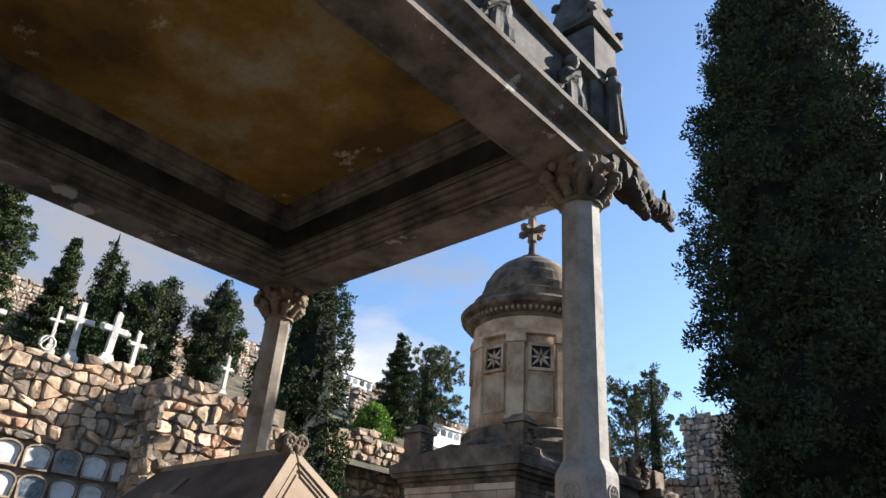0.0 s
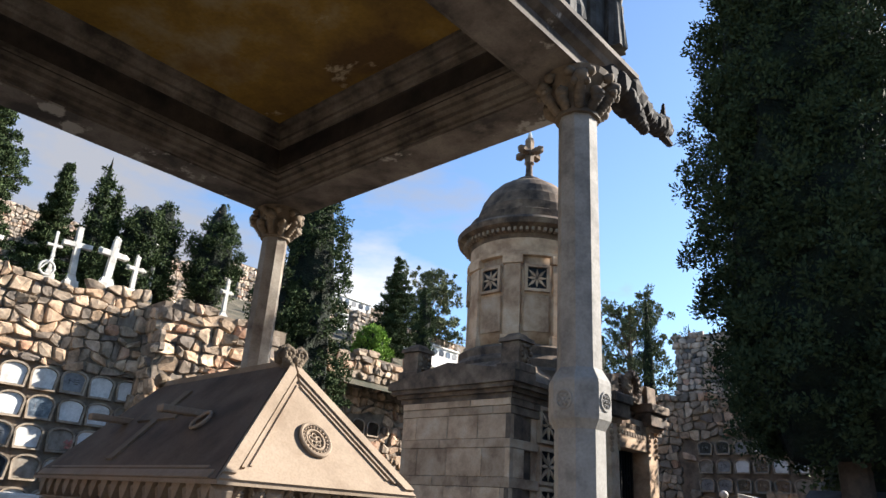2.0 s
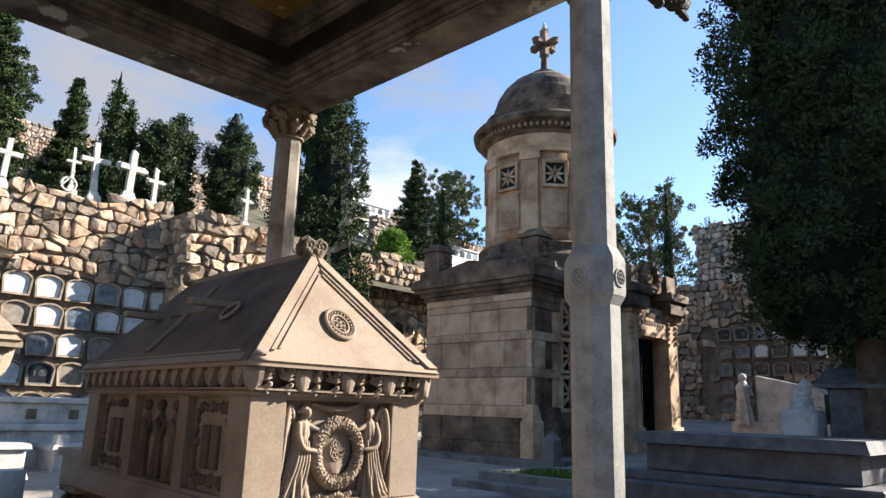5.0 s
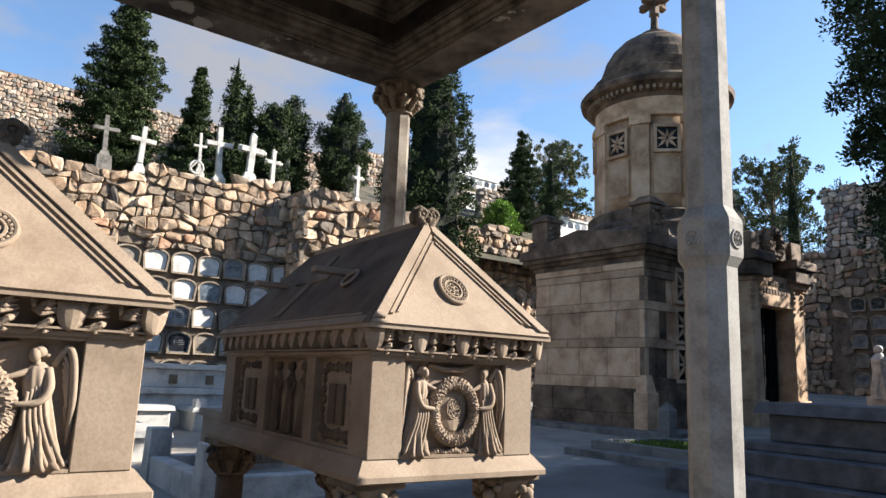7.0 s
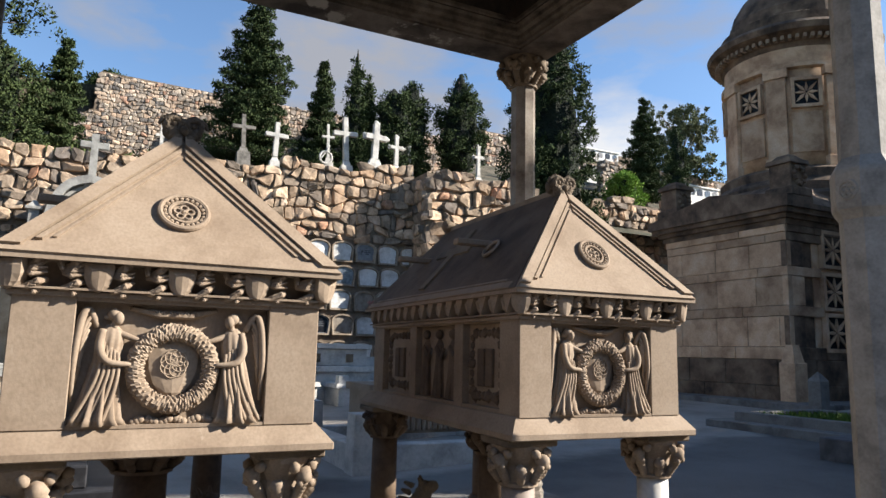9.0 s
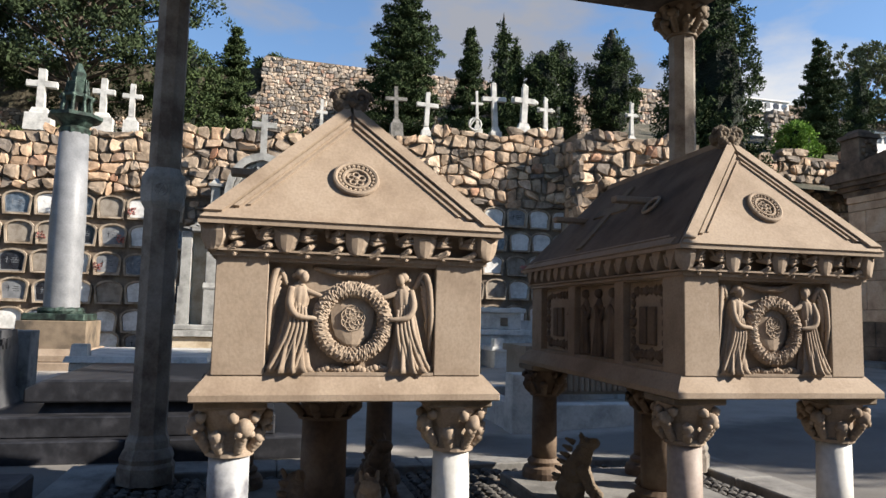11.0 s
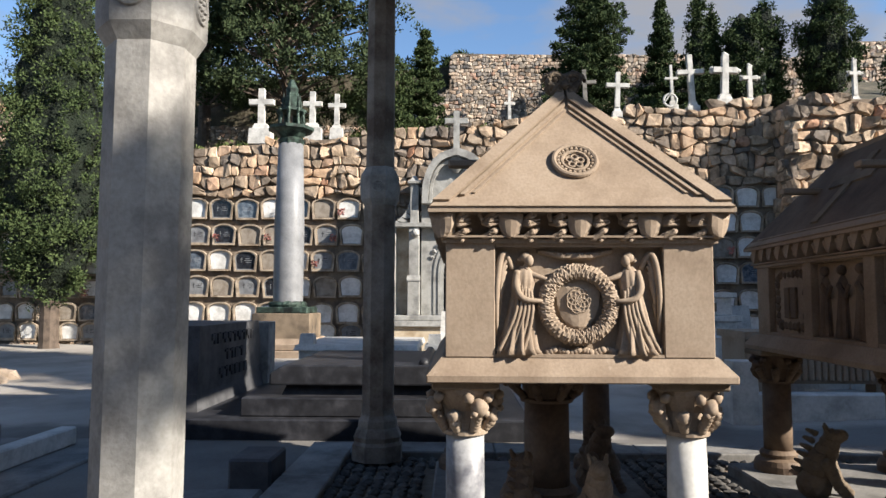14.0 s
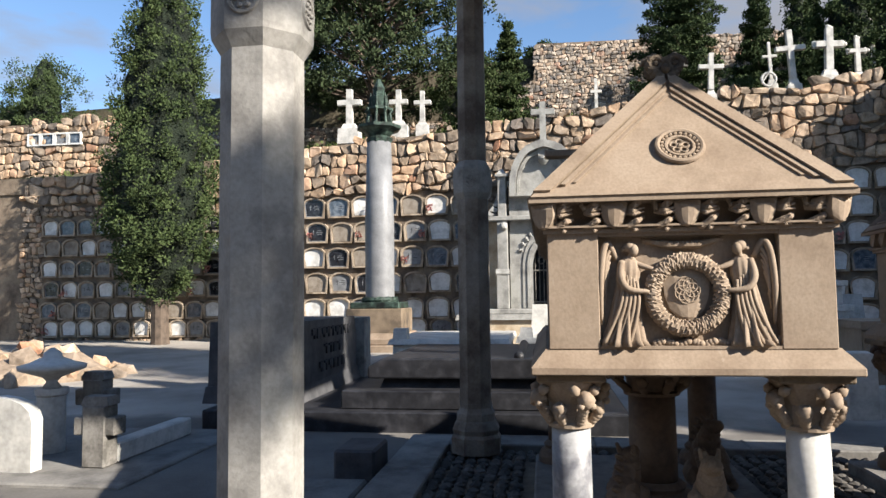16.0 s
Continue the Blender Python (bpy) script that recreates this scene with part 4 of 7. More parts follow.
def rubble(parent, place, u0, u1, v0, top, cell, proud, material, seed, skip=None, own=None):
    """Fills a wall's face with stones. place maps (u, v, depth) to the world; top(u) is the wall's height; own picks the stones that stand as parts."""
    rnd = random.Random(seed)
    pitch = cell * 0.84
    nv = int((max(top(u0), top((u0 + u1) / 2), top(u1)) - v0) / pitch) + 1

    def line(j, u):
        """The wavy bed under course j."""
        return v0 + pitch * (j + 0.75 * noise.noise((u / cell * 0.55, j * 7.3, seed)) + 0.5 * noise.noise((u / cell * 1.3, j * 3.1, seed + 5)))
    verts, faces = [], []
    for j in range(nv):
        u = u0 - rnd.uniform(0, cell)
        lean = rnd.uniform(-0.2, 0.2) * cell
        while u < u1:
            w = cell * rnd.choice((0.6, 0.8, 1.0, 1.2, 1.5)) * rnd.uniform(0.9, 1.1)
            lean2 = rnd.uniform(-0.26, 0.26) * cell
            q = [(u, line(j, u)), (u + w, line(j, u + w)), (u + w + lean2, line(j + 1, u + w + lean2)), (u + lean, line(j + 1, u + lean))]
            u, lean = u + w, lean2
            cu, cv = sum(p[0] for p in q) / 4, sum(p[1] for p in q) / 4
            if cu < u0 or cu > u1 or cv > top(cu) - 0.1 or cv < v0 or (skip and skip(cu, cv)):
                continue
            vs, fs = stone_geo(rnd, q, proud)
            if own and own(cu, cv):
                me = bpy.data.meshes.new("stone")
                me.from_pydata([place(*p) for p in vs], [], fs)
                me.materials.append(material)
                new("stone", me).parent = parent
            else:
                b = len(verts)
                verts += [place(*p) for p in vs]
                faces += [tuple(b + t for t in f) for f in fs]
    if verts:
        me = bpy.data.meshes.new("stonework")
        me.from_pydata(verts, [], faces)
        me.materials.append(material)
        ob = new("stonework", me)
        ob.parent = parent
        tagged(ob, kind="stuff")


PLAQUES = [mat("niche_white_marble", (0.7, 0.69, 0.66), (0.5, 0.49, 0.46), (0.78, 0.77, 0.74), scale=3, fine=20, rough=0.4, bump=0.05, gain=0.84),
           mat("niche_black_granite", (0.03, 0.033, 0.04), (0.02, 0.02, 0.025), (0.06, 0.065, 0.08), scale=6, fine=60, rough=0.2, bump=0.02, spec=0.5),
           mat("niche_blue_glass", (0.16, 0.2, 0.25), (0.08, 0.1, 0.13), (0.34, 0.38, 0.42), scale=6, fine=30, rough=0.15, bump=0.02, spec=0.5),
           mat("niche_cement", (0.42, 0.36, 0.29), (0.28, 0.23, 0.18), (0.52, 0.46, 0.38), scale=4, fine=40),
           mat("niche_grey_marble", (0.3, 0.31, 0.32), (0.2, 0.2, 0.21), (0.42, 0.43, 0.44), scale=5, fine=30, rough=0.3)]
RIM = mat("niche_rim_cement", (0.36, 0.29, 0.215), (0.2, 0.155, 0.11), (0.47, 0.39, 0.3), scale=3, fine=30, bump=0.6, gain=0.8)
FLOWER = leafy("flowers", (0.2, 0.02, 0.03), (0.5, 0.3, 0.25))


def arch(w, h, grow=0.0, n=8):
    """A niche's outline: upright sides that draw in downwards, a low arched head."""
    w2, pts = w / 2 + grow, [(-w / 2 * 0.86 - grow, -h / 2 - grow), (w / 2 * 0.86 + grow, -h / 2 - grow)]
    rise = h * 0.32
    for i in range(n + 1):
        a = math.pi * i / n
        pts.append((w2 * math.cos(a), h / 2 - rise + (rise + grow) * math.sin(a)))
    return pts


def niche(k, w, h, seed):
    rnd = random.Random(seed)
    ob = thing("burial_niche", ("arched burial niche closed with a white marble plaque", "arched burial niche with a black granite plaque", "arched burial niche with blue reflecting glass", "arched burial niche sealed with bare cement", "arched burial niche with a grey marble plaque")[k], "niche", "burial niches in the rubble wall")
    bm = B()
    o, i_ = arch(w, h, 0.05), arch(w, h)
    rows = [[bm.verts.new((x, y, z)) for y, z in P] for x, P in ((-0.16, o), (0.035, o), (0.03, i_), (-0.16, i_))]
    for a, b in zip(rows, rows[1:]):
        for q in range(len(a)):
            bm.faces.new((a[q], a[(q + 1) % len(a)], b[(q + 1) % len(a)], b[q]))
    part("surround", bm, RIM, ob)
    pl = part("plaque", prism(B(), arch(w, h, -0.012), "x", -0.15, -0.03), PLAQUES[k], ob)
    bar = PLAQUES[4] if k in (1, 2) else PLAQUES[1]
    if k in (1, 2, 4):
        bm = box(B(), -0.031, -0.026, -0.2 * w, -0.18 * w, -0.12 * h, 0.16 * h)
        box(bm, -0.031, -0.026, -0.25 * w, -0.13 * w, 0.05 * h, 0.07 * h)
        part("plaque_cross", bm, bar, pl)
        for q in range(3):
            part("lettering_bar", box(B(), -0.031, -0.027, (0.0 - 0.05 * (q % 2)) * w, (0.18 + 0.1 * rnd.random()) * w, (0.1 - 0.1 * q) * h, (0.125 - 0.1 * q) * h), bar, pl)
        part("plaque_frame", bm_ring(w, h), PLAQUES[4] if k != 4 else RIM, ob)
    return ob


def bm_ring(w, h):
    bm = B()
    o, i_ = arch(w, h, -0.004), arch(w, h, -0.03)
    rows = [[bm.verts.new((x, y, z)) for y, z in P] for x, P in ((-0.06, o), (-0.015, o), (-0.015, i_), (-0.06, i_))]
    for a, b in zip(rows, rows[1:]):
        for q in range(len(a)):
            bm.faces.new((a[q], a[(q + 1) % len(a)], b[(q + 1) % len(a)], b[q]))
    return bm


def flowers(bm, c, r, rnd, n=26):
    for q in range(n):
        p = Vector(c) + Vector((rnd.uniform(-0.5, 1) * r, rnd.uniform(-1, 1) * r, rnd.uniform(-1, 1) * r))
        d = Vector((rnd.uniform(-1, 1), rnd.uniform(-1, 1), rnd.uniform(-1, 1))).normalized() * 0.035
        e = d.orthogonal()
        bm.faces.new([bm.verts.new(p + d), bm.verts.new(p + e), bm.verts.new(p - d), bm.verts.new(p - e)])


WX = -17.5


def wall_top(y):
    return 7.08 + 0.083 * y if y < 9 else 7.6


wn_ = tagged(part("wall_1", box(B(), -20.5, WX - 0.1, -40, 9.0, -0.3, 5.6), MORTAR), "rubble retaining wall full of arched burial niches", "wall", kind="structure")
bm = B()
prism(bm, [(-40, 5.1), (9.0, 5.1), (9.0, wall_top(9) - 0.12), (-16, wall_top(-16) - 0.12), (-40, wall_top(-16) - 0.12)], "x", -20.5, WX - 0.03)
part("upper_wall", bm, MORTAR, wn_)

# fields of niches: first column, last column, row heights, pitch, size
FIELDS = [(-8.57, -2.6, (4.33, 3.54, 2.75, 1.96, 1.17, 0.55), 0.78, 0.64, 0.56), (-16.9, -8.9, (3.93, 3.25, 2.56, 1.87, 1.18, 0.6), 0.64, 0.52, 0.47), (1.2, 9.0, (4.72, 3.95, 3.18, 2.4, 1.6, 0.85), 0.77, 0.64, 0.56)]
rnd = random.Random(11)
holes = []
protos = {}
for f, (y0, y1, rows, pitch, w, h) in enumerate(FIELDS):
    for r_, z in enumerate(rows):
        y = y0 + 0.1 * (r_ % 2)
        while y < y1:
            k = rnd.choices((0, 1, 2, 3, 4), ((8, 2, 2, 3, 2), (5, 1, 3, 3, 3), (7, 1, 1, 2, 2))[f])[0]
            holes.append((y, z, w, h))
            m_ = pose(WX, y + rnd.uniform(-0.02, 0.02), z + rnd.uniform(-0.015, 0.015))
            if (f, k) in protos:
                copy_thing(protos[f, k], m_)
            else:
                protos[f, k] = niche(k, w, h, f * 10 + k)
                protos[f, k].matrix_world = m_
            if rnd.random() < 0.1:
                bm = B()
                flowers(bm, (WX + 0.03, y + rnd.choice((-1, 1)) * w * 0.35, z - 0.1), 0.1, rnd)
                tagged(part("bouquet", bm, FLOWER), "small bunch of faded flowers on a niche", "flowers", "flowers on the niches")
            y += pitch


def in_niche(y, z):
    return any(abs(y - a) < w / 2 + 0.13 and abs(z - b) < h / 2 + 0.12 for a, b, w, h in holes)


def on_wall(x):
    return lambda u, v, d: (x + d, u, v)


rubble(wn_, on_wall(WX - 0.02), -18, 9.0, 4.72, wall_top, 0.36, 0.1, RUBBLE, 1, skip=in_niche, own=lambda y, z: -7 < y < 8.5)
rubble(wn_, on_wall(WX - 0.08), -18, 9.0, 0.1, lambda y: 4.75, 0.2, 0.07, RUBBLE, 2, skip=in_niche)
# projecting stretch
wp = tagged(part("wall_2", box(B(), -20.5, -16.53, 9.0, 13.4, -0.3, 7.4), MORTAR), "projecting stretch of the rubble retaining wall", "wall", kind="structure")
rubble(wp, on_wall(-16.55), 9.0, 13.4, 0.2, lambda y: 7.6 - 0.35 * math.sin(y * 3), 0.44, 0.15, RUBBLE, 3)
rubble(wp, lambda u, v, d: (u, 9.0 - d, v), -17.6, -16.5, 0.2, lambda y: 7.5, 0.44, 0.08, RUBBLE, 4)
# stretch that steps back, higher
wb = tagged(part("wall_3", box(B(), -23, -19.53, 13.0, 42, -0.3, 8.2), MORTAR), "higher rubble wall set back behind the cypresses", "wall", kind="structure")
rubble(wb, on_wall(-19.55), 13.2, 34, 0.4, lambda y: 8.55 - 0.02 * (y - 13) + 0.2 * math.sin(y * 2.3), 0.42, 0.16, RUBBLE, 5, skip=lambda y, z: any(abs(y - a) < 0.45 and abs(z - 5.2) < 0.42 for a in (17.1, 17.95, 18.8, 19.65, 20.5)))
for q, y in enumerate((17.1, 17.95, 18.8, 19.65, 20.5)):
    copy_thing(protos[0, (4, 2, 0, 3, 0)[q]], pose(-19.5, y, 5.2))

# unseen plain walls added behind the walk; they block low sky light
tagged(part("wall_10", box(B(), 15.5, 16.5, -24, 30, -0.3, 7.0), MORTAR), "plain retaining wall closing the terrace", "wall", kind="structure")
tagged(part("wall_11", box(B(), -3.5, 15.5, -21.5, -20.5, -0.3, 8.5), MORTAR), "plain retaining wall closing the terrace", "wall", kind="structure")

# ---- terraces of the hill behind ----
EARTH = mat("dry_hillside", (0.13, 0.11, 0.07), (0.05, 0.055, 0.03), (0.24, 0.2, 0.14), scale=0.8, fine=9, bump=0.8, bump_dist=0.1)
bm = B()
prof = [(-18.2, 6.6), (-20, 7.3), (-27.2, 9.2), (-27.4, 12.2), (-40, 13.0), (-60, 16.0), (-90, 17.0)]
rows = []
for y in (-70, -30, -16, -8, 0, 9, 13, 15.9, 16.6, 20, 30, 45, 80):
    dz = 0 if y > 0 else max(-1.6, 0.07 * y)
    rows.append([bm.verts.new((x, y, {-27.4: 10.0, -40: 15.4, -60: 18.5}.get(x, z) if y > 16 else z + (dz if x > -30 else 2.2 * dz) + (0.3 if y > 12.9 and x > -27.3 else 0))) for x, z in prof])
for a, b in zip(rows, rows[1:]):
    for i in range(len(prof) - 1):
        bm.faces.new((a[i], a[i + 1], b[i + 1], b[i]))
tagged(part("hillside", bm, EARTH), "dry terraced hillside above the niche wall", "ground", kind="structure")


def high_top(y):
    if y < -3.4:
        return 9.35
    if y < -0.9:
        return 9.6 + 0.55 * (y + 3.4)
    return 12.75 - 0.02 * y if y < 14 else 12.4


hw = tagged(part("wall_4", prism(B(), [(-26, 5), (16, 5), (16, 12.2), (-0.8, 12.5), (-0.95, 10.9), (-3.4, 9.3), (-26, 9.1)], "x", -27.6, -26.71), MORTAR), "grey rubble terrace wall high on the hillside", "wall", kind="structure")
rubble(hw, on_wall(-26.72), -26, 16, 8.6, high_top, 0.19, 0.05, RUBBLE_GREY, 6)
# small columbarium openings in the terrace at the far end
ww = tagged(part("wall_5", box(B(), -23.6, -22.6, -34, -17.2, 5, 8.9), MORTAR), "weathered terrace wall with small glazed niches", "wall", kind="structure")
rubble(ww, on_wall(-22.55), -34, -17.2, 5.2, lambda y: 9.1, 0.36, 0.08, RUBBLE, 8)
for z, y0 in ((8.2, -21.6), (6.3, -20.6)):
    for q in range(4):
        cell = thing("wall_niche", "small white framed glazed niche in a terrace wall", "niche", "white framed niches", at=pose(-22.46, y0 + 0.62 * q, z))
        bm = B()
        for a in (-0.3, 0.24):
            box(bm, -0.1, 0.04, a, a + 0.06, -0.26, 0.26)
        for a in (-0.26, 0.2):
            box(bm, -0.1, 0.038, -0.24, 0.24, a, a + 0.06)
        part("frame", bm, PLAQUES[0], cell)
        part("pane", box(B(), -0.08, -0.02, -0.24, 0.24, -0.2, 0.2), PLAQUES[2 if q % 2 else 4], cell)

# ---- crosses on the wall ----
CROSS_W = mat("cross_white_marble", (0.62, 0.6, 0.55), (0.4, 0.39, 0.36), (0.72, 0.7, 0.66), scale=4, fine=30, rough=0.5)
CROSS_D = mat("cross_grey_stone", (0.3, 0.28, 0.25), (0.16, 0.15, 0.13), (0.4, 0.38, 0.34), scale=5, fine=40)


def stone_cross(x, y, z0, z1, arm, t, label, material, tilt=0.0, turn=0.0, trefoil=False, base=0.3):
    """A standing cross: stepped foot, tapering shaft, arms at three quarters of its height."""
    h = z1 - z0
    c = thing("stone_cross", label, "cross", "crosses on the wall", at=pose(x, y, z0, tilt, 0, turn))
    bm = box(B(), -base / 2, base / 2, -base * 0.7, base * 0.7, -0.35, 0.1 * h, top=0.02)
    box(bm, -base * 0.36, base * 0.36, -base * 0.5, base * 0.5, 0.1 * h, 0.22 * h, top=0.06)
    part("foot", bm, material, c)
    part("shaft", box(B(), -t / 2, t / 2, -t / 2, t / 2, 0.2 * h, h, top=0.008), material, c)
    bm = box(B(), -t * 0.45, t * 0.45, -arm / 2, arm / 2, 0.7 * h - t * 0.45, 0.7 * h + t * 0.45, bev=0.01)
    if trefoil:
        for a, b in ((-arm / 2, 0.7 * h), (arm / 2, 0.7 * h), (0, h)):
            bud = B()
            for q in range(3):
                ang = math.pi * 2 * q / 3
                ball(bud, (0, a + 0.05 * math.cos(ang), b + 0.05 * math.sin(ang)), t * 0.42, 1, sx=0.7)
            part("bud", bud, material, c)
    part("crossbar", bm, material, c)


W_, D_ = "white marble cross standing on the rubble wall", "dull grey stone cross standing on the rubble wall"
for x, y, z0, z1, arm, t, lab, m_, tilt, turn, tre, base in (
        (-18, -6.76, 6.75, 8.2, 0.8, 0.2, "broad white cross on a block foot on the wall", CROSS_W, 0, 0, False, 0.5),
        (-18, -5.15, 6.8, 8.1, 0.6, 0.17, D_, CROSS_W, 0, 0, False, 0.46),
        (-18, -4.38, 6.8, 8.02, 0.55, 0.15, W_, CROSS_W, 0, 0, False, 0.3),
        (-18.2, 3.45, 7.5, 8.85, 0.72, 0.13, D_, CROSS_D, 2, 0, False, 0.3),
        (-18, 4.38, 7.3, 8.7, 0.72, 0.15, W_, CROSS_W, -2, 0, False, 0.24),
        (-18, 6.12, 7.5, 8.93, 0.42, 0.09, "slim white cross with an anchor at its foot", CROSS_W, 2, 0, False, 0.24),
        (-18.3, 6.84, 7.5, 9.36, 0.85, 0.17, W_, CROSS_W, 3, 0, False, 0.3),
        (-17.9, 7.67, 7.6, 9.2, 0.75, 0.2, "grey-white budded cross on a flared foot", CROSS_W, -2, 0, True, 0.42),
        (-17.9, 8.47, 7.6, 8.86, 0.48, 0.13, "small white trefoil cross on the wall", CROSS_W, 0, 0, True, 0.26),
        (-17.4, 11.4, 7.5, 8.85, 0.36, 0.12, "small cream trefoil cross on the wall", CROSS_W, 0, 0, True, 0.24),
        (-24, 11.6, 9.3, 11.6, 0.5, 0.16, D_, CROSS_W, 0, 0, True, 0.3),
        (-21.5, 1.3, 7.6, 9.2, 0.4, 0.12, W_, CROSS_W, 0, 0, False, 0.3)):
    stone_cross(x, y, z0, z1, arm, t, lab, m_, tilt, turn, tre, base)
bm = wreathed(B(), (0, 0, 0), 0.2, 0.035, 24, 7)
chain(bm, [(0.02, -0.2, -0.1, 0.03), (0.03, 0.0, 0.2, 0.03), (0.02, 0.1, 0.4, 0.02)], 1)
ob = part("stone_anchor", bm, CROSS_W)
ob.matrix_world = pose(-17.8, 5.98, 7.75)
tagged(ob, "white stone anchor leaning by a slim cross", "ornament")

# ---- tall column monument ----
BRONZE = mat("green_bronze", (0.06, 0.095, 0.075), (0.02, 0.025, 0.022), (0.16, 0.24, 0.19), scale=5, fine=30, rough=0.6, metal=0.4)
COLM = mat("grey_marble_column", (0.32, 0.325, 0.33), (0.24, 0.245, 0.25), (0.39, 0.395, 0.4), scale=2, fine=30, rough=0.45, bump=0.08)
mon = thing("column_monument", "tall grey marble column with a green bronze capital", "monument", at=pose(-14.5, -4.96, 0))
bm = box(B(), -1.1, 1.1, -1.1, 1.1, 0.0, 0.32, bev=0.02)
box(bm, -0.95, 0.95, -0.95, 0.95, 0.32, 0.48, bev=0.02)
box(bm, -0.86, 0.86, -0.86, 0.86, 0.48, 0.6, top=0.06)
part("steps", bm, SAND, mon)
part("pedestal", box(B(), -0.72, 0.72, -0.72, 0.72, 0.58, 1.22, bev=0.015), SAND_DARK, mon)
part("shaft", lathe(B(), [(0.4, 1.4), (0.38, 1.55), (0.385, 3.5), (0.32, 5.62)], 36), COLM, mon, smooth=True)
bm = box(B(), -0.64, 0.64, -0.64, 0.64, 1.22, 1.38, bev=0.02)
wreathed(bm, (0, 0, 1.44), 0.42, 0.075, 40, 8, axis="z", bumps=0.25)
part("bronze_base", bm, BRONZE, mon)
bm = lathe(B(), [(0.33, 5.6), (0.36, 5.72), (0.3, 5.78), (0.42, 5.9), (0.6, 5.98), (0.6, 6.06)], 8)
for q in range(8):
    a = q * math.pi / 4
    chain(bm, [(0.34 * math.cos(a), 0.34 * math.sin(a), 6.06, 0.05), (0.3 * math.cos(a), 0.3 * math.sin(a), 6.4, 0.045), (0.34 * math.cos(a), 0.34 * math.sin(a), 6.5, 0.06)], 1, 0.1)
lathe(bm, [(0.36, 6.48), (0.36, 6.55), (0.2, 6.6), (0.24, 6.85), (0.14, 6.9), (0.17, 7.1), (0.05, 7.35)], 8)
for q in range(6):
    a = q * math.pi / 3
    chain(bm, [(0.26 * math.cos(a), 0.26 * math.sin(a), 6.55, 0.04), (0.22 * math.cos(a), 0.22 * math.sin(a), 6.95, 0.02)], 1, 0.1)
part("bronze_capital", bm, BRONZE, mon, "green bronze capital like a small temple")

# ---- domed mausoleum ----
IRON = mat("black_iron", (0.012, 0.013, 0.016), (0.006, 0.006, 0.008), (0.03, 0.03, 0.035), scale=8, fine=60, rough=0.5, metal=0.3)
CX, CY, BZ = -8.64, 15.7, 0.45          # near corner of the block and its foot
MX0, MY1 = -12.8, 24.9
mau = thing("mausoleum", "domed sandstone mausoleum with sooty weathered ashlar walls", "mausoleum")
core = part("block", box(B(), MX0 + 0.08, CX - 0.08, CY + 0.08, MY1, BZ - 0.3, 5.9), MAUS_DARK, mau)


def courses(face, u0, u1, rows, skip=None, seed=0):
    """Ashlar blocks, course by course; face maps (u, z, depth) to the world."""
    rnd = random.Random(seed)
    for r_, (z0, z1, w, m_, d) in enumerate(rows):
        u = u0
        first = True
        while u < u1 - 0.05:
            step = w * rnd.uniform(0.85, 1.15) * (0.55 if first and r_ % 2 else 1)
            first = False
            e = min(u1, u + step)
            if u1 - e < 0.3:
                e = u1
            if not (skip and skip((u + e) / 2, (z0 + z1) / 2)):
                dd = d + rnd.uniform(0, 0.012)
                bm = B()
                lo = [bm.verts.new(face(a, b, -0.12)) for a, b in ((u + .005, z0 + .005), (e - .005, z0 + .005), (e - .005, z1 - .005), (u + .005, z1 - .005))]
                mi = [bm.verts.new(face(a, b, dd - 0.01)) for a, b in ((u + .005, z0 + .005), (e - .005, z0 + .005), (e - .005, z1 - .005), (u + .005, z1 - .005))]
                hi = [bm.verts.new(face(a, b, dd)) for a, b in ((u + .018, z0 + .018), (e - .018, z0 + .018), (e - .018, z1 - .018), (u + .018, z1 - .018))]
                bm.faces.new(hi)
                for P, Q in ((lo, mi), (mi, hi)):
                    for i in range(4):
                        bm.faces.new((P[i], P[(i + 1) % 4], Q[(i + 1) % 4], Q[i]))
                part("ashlar_block", bm, m_, core)
            u = e


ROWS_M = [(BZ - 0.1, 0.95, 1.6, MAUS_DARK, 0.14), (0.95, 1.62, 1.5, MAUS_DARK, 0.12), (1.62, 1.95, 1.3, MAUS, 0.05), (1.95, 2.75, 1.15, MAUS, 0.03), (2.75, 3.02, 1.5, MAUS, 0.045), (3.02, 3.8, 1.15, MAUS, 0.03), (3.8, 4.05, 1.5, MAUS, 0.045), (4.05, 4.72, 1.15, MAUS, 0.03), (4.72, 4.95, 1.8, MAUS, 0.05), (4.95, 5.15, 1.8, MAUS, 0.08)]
south = lambda u, z, d: (u, CY - d, z)
east = lambda u, z, d: (CX + d, u, z)
wins = [(17.55, 4.6), (17.55, 3.45), (17.55, 2.35)]
courses(south, MX0, CX + 0.05, ROWS_M, seed=1)
# courses on this face with tops below 3 or above 4.6 use darker stone
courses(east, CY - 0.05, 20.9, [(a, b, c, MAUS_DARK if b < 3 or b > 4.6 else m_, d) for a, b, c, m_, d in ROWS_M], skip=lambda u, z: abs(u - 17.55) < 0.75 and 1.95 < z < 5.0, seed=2)


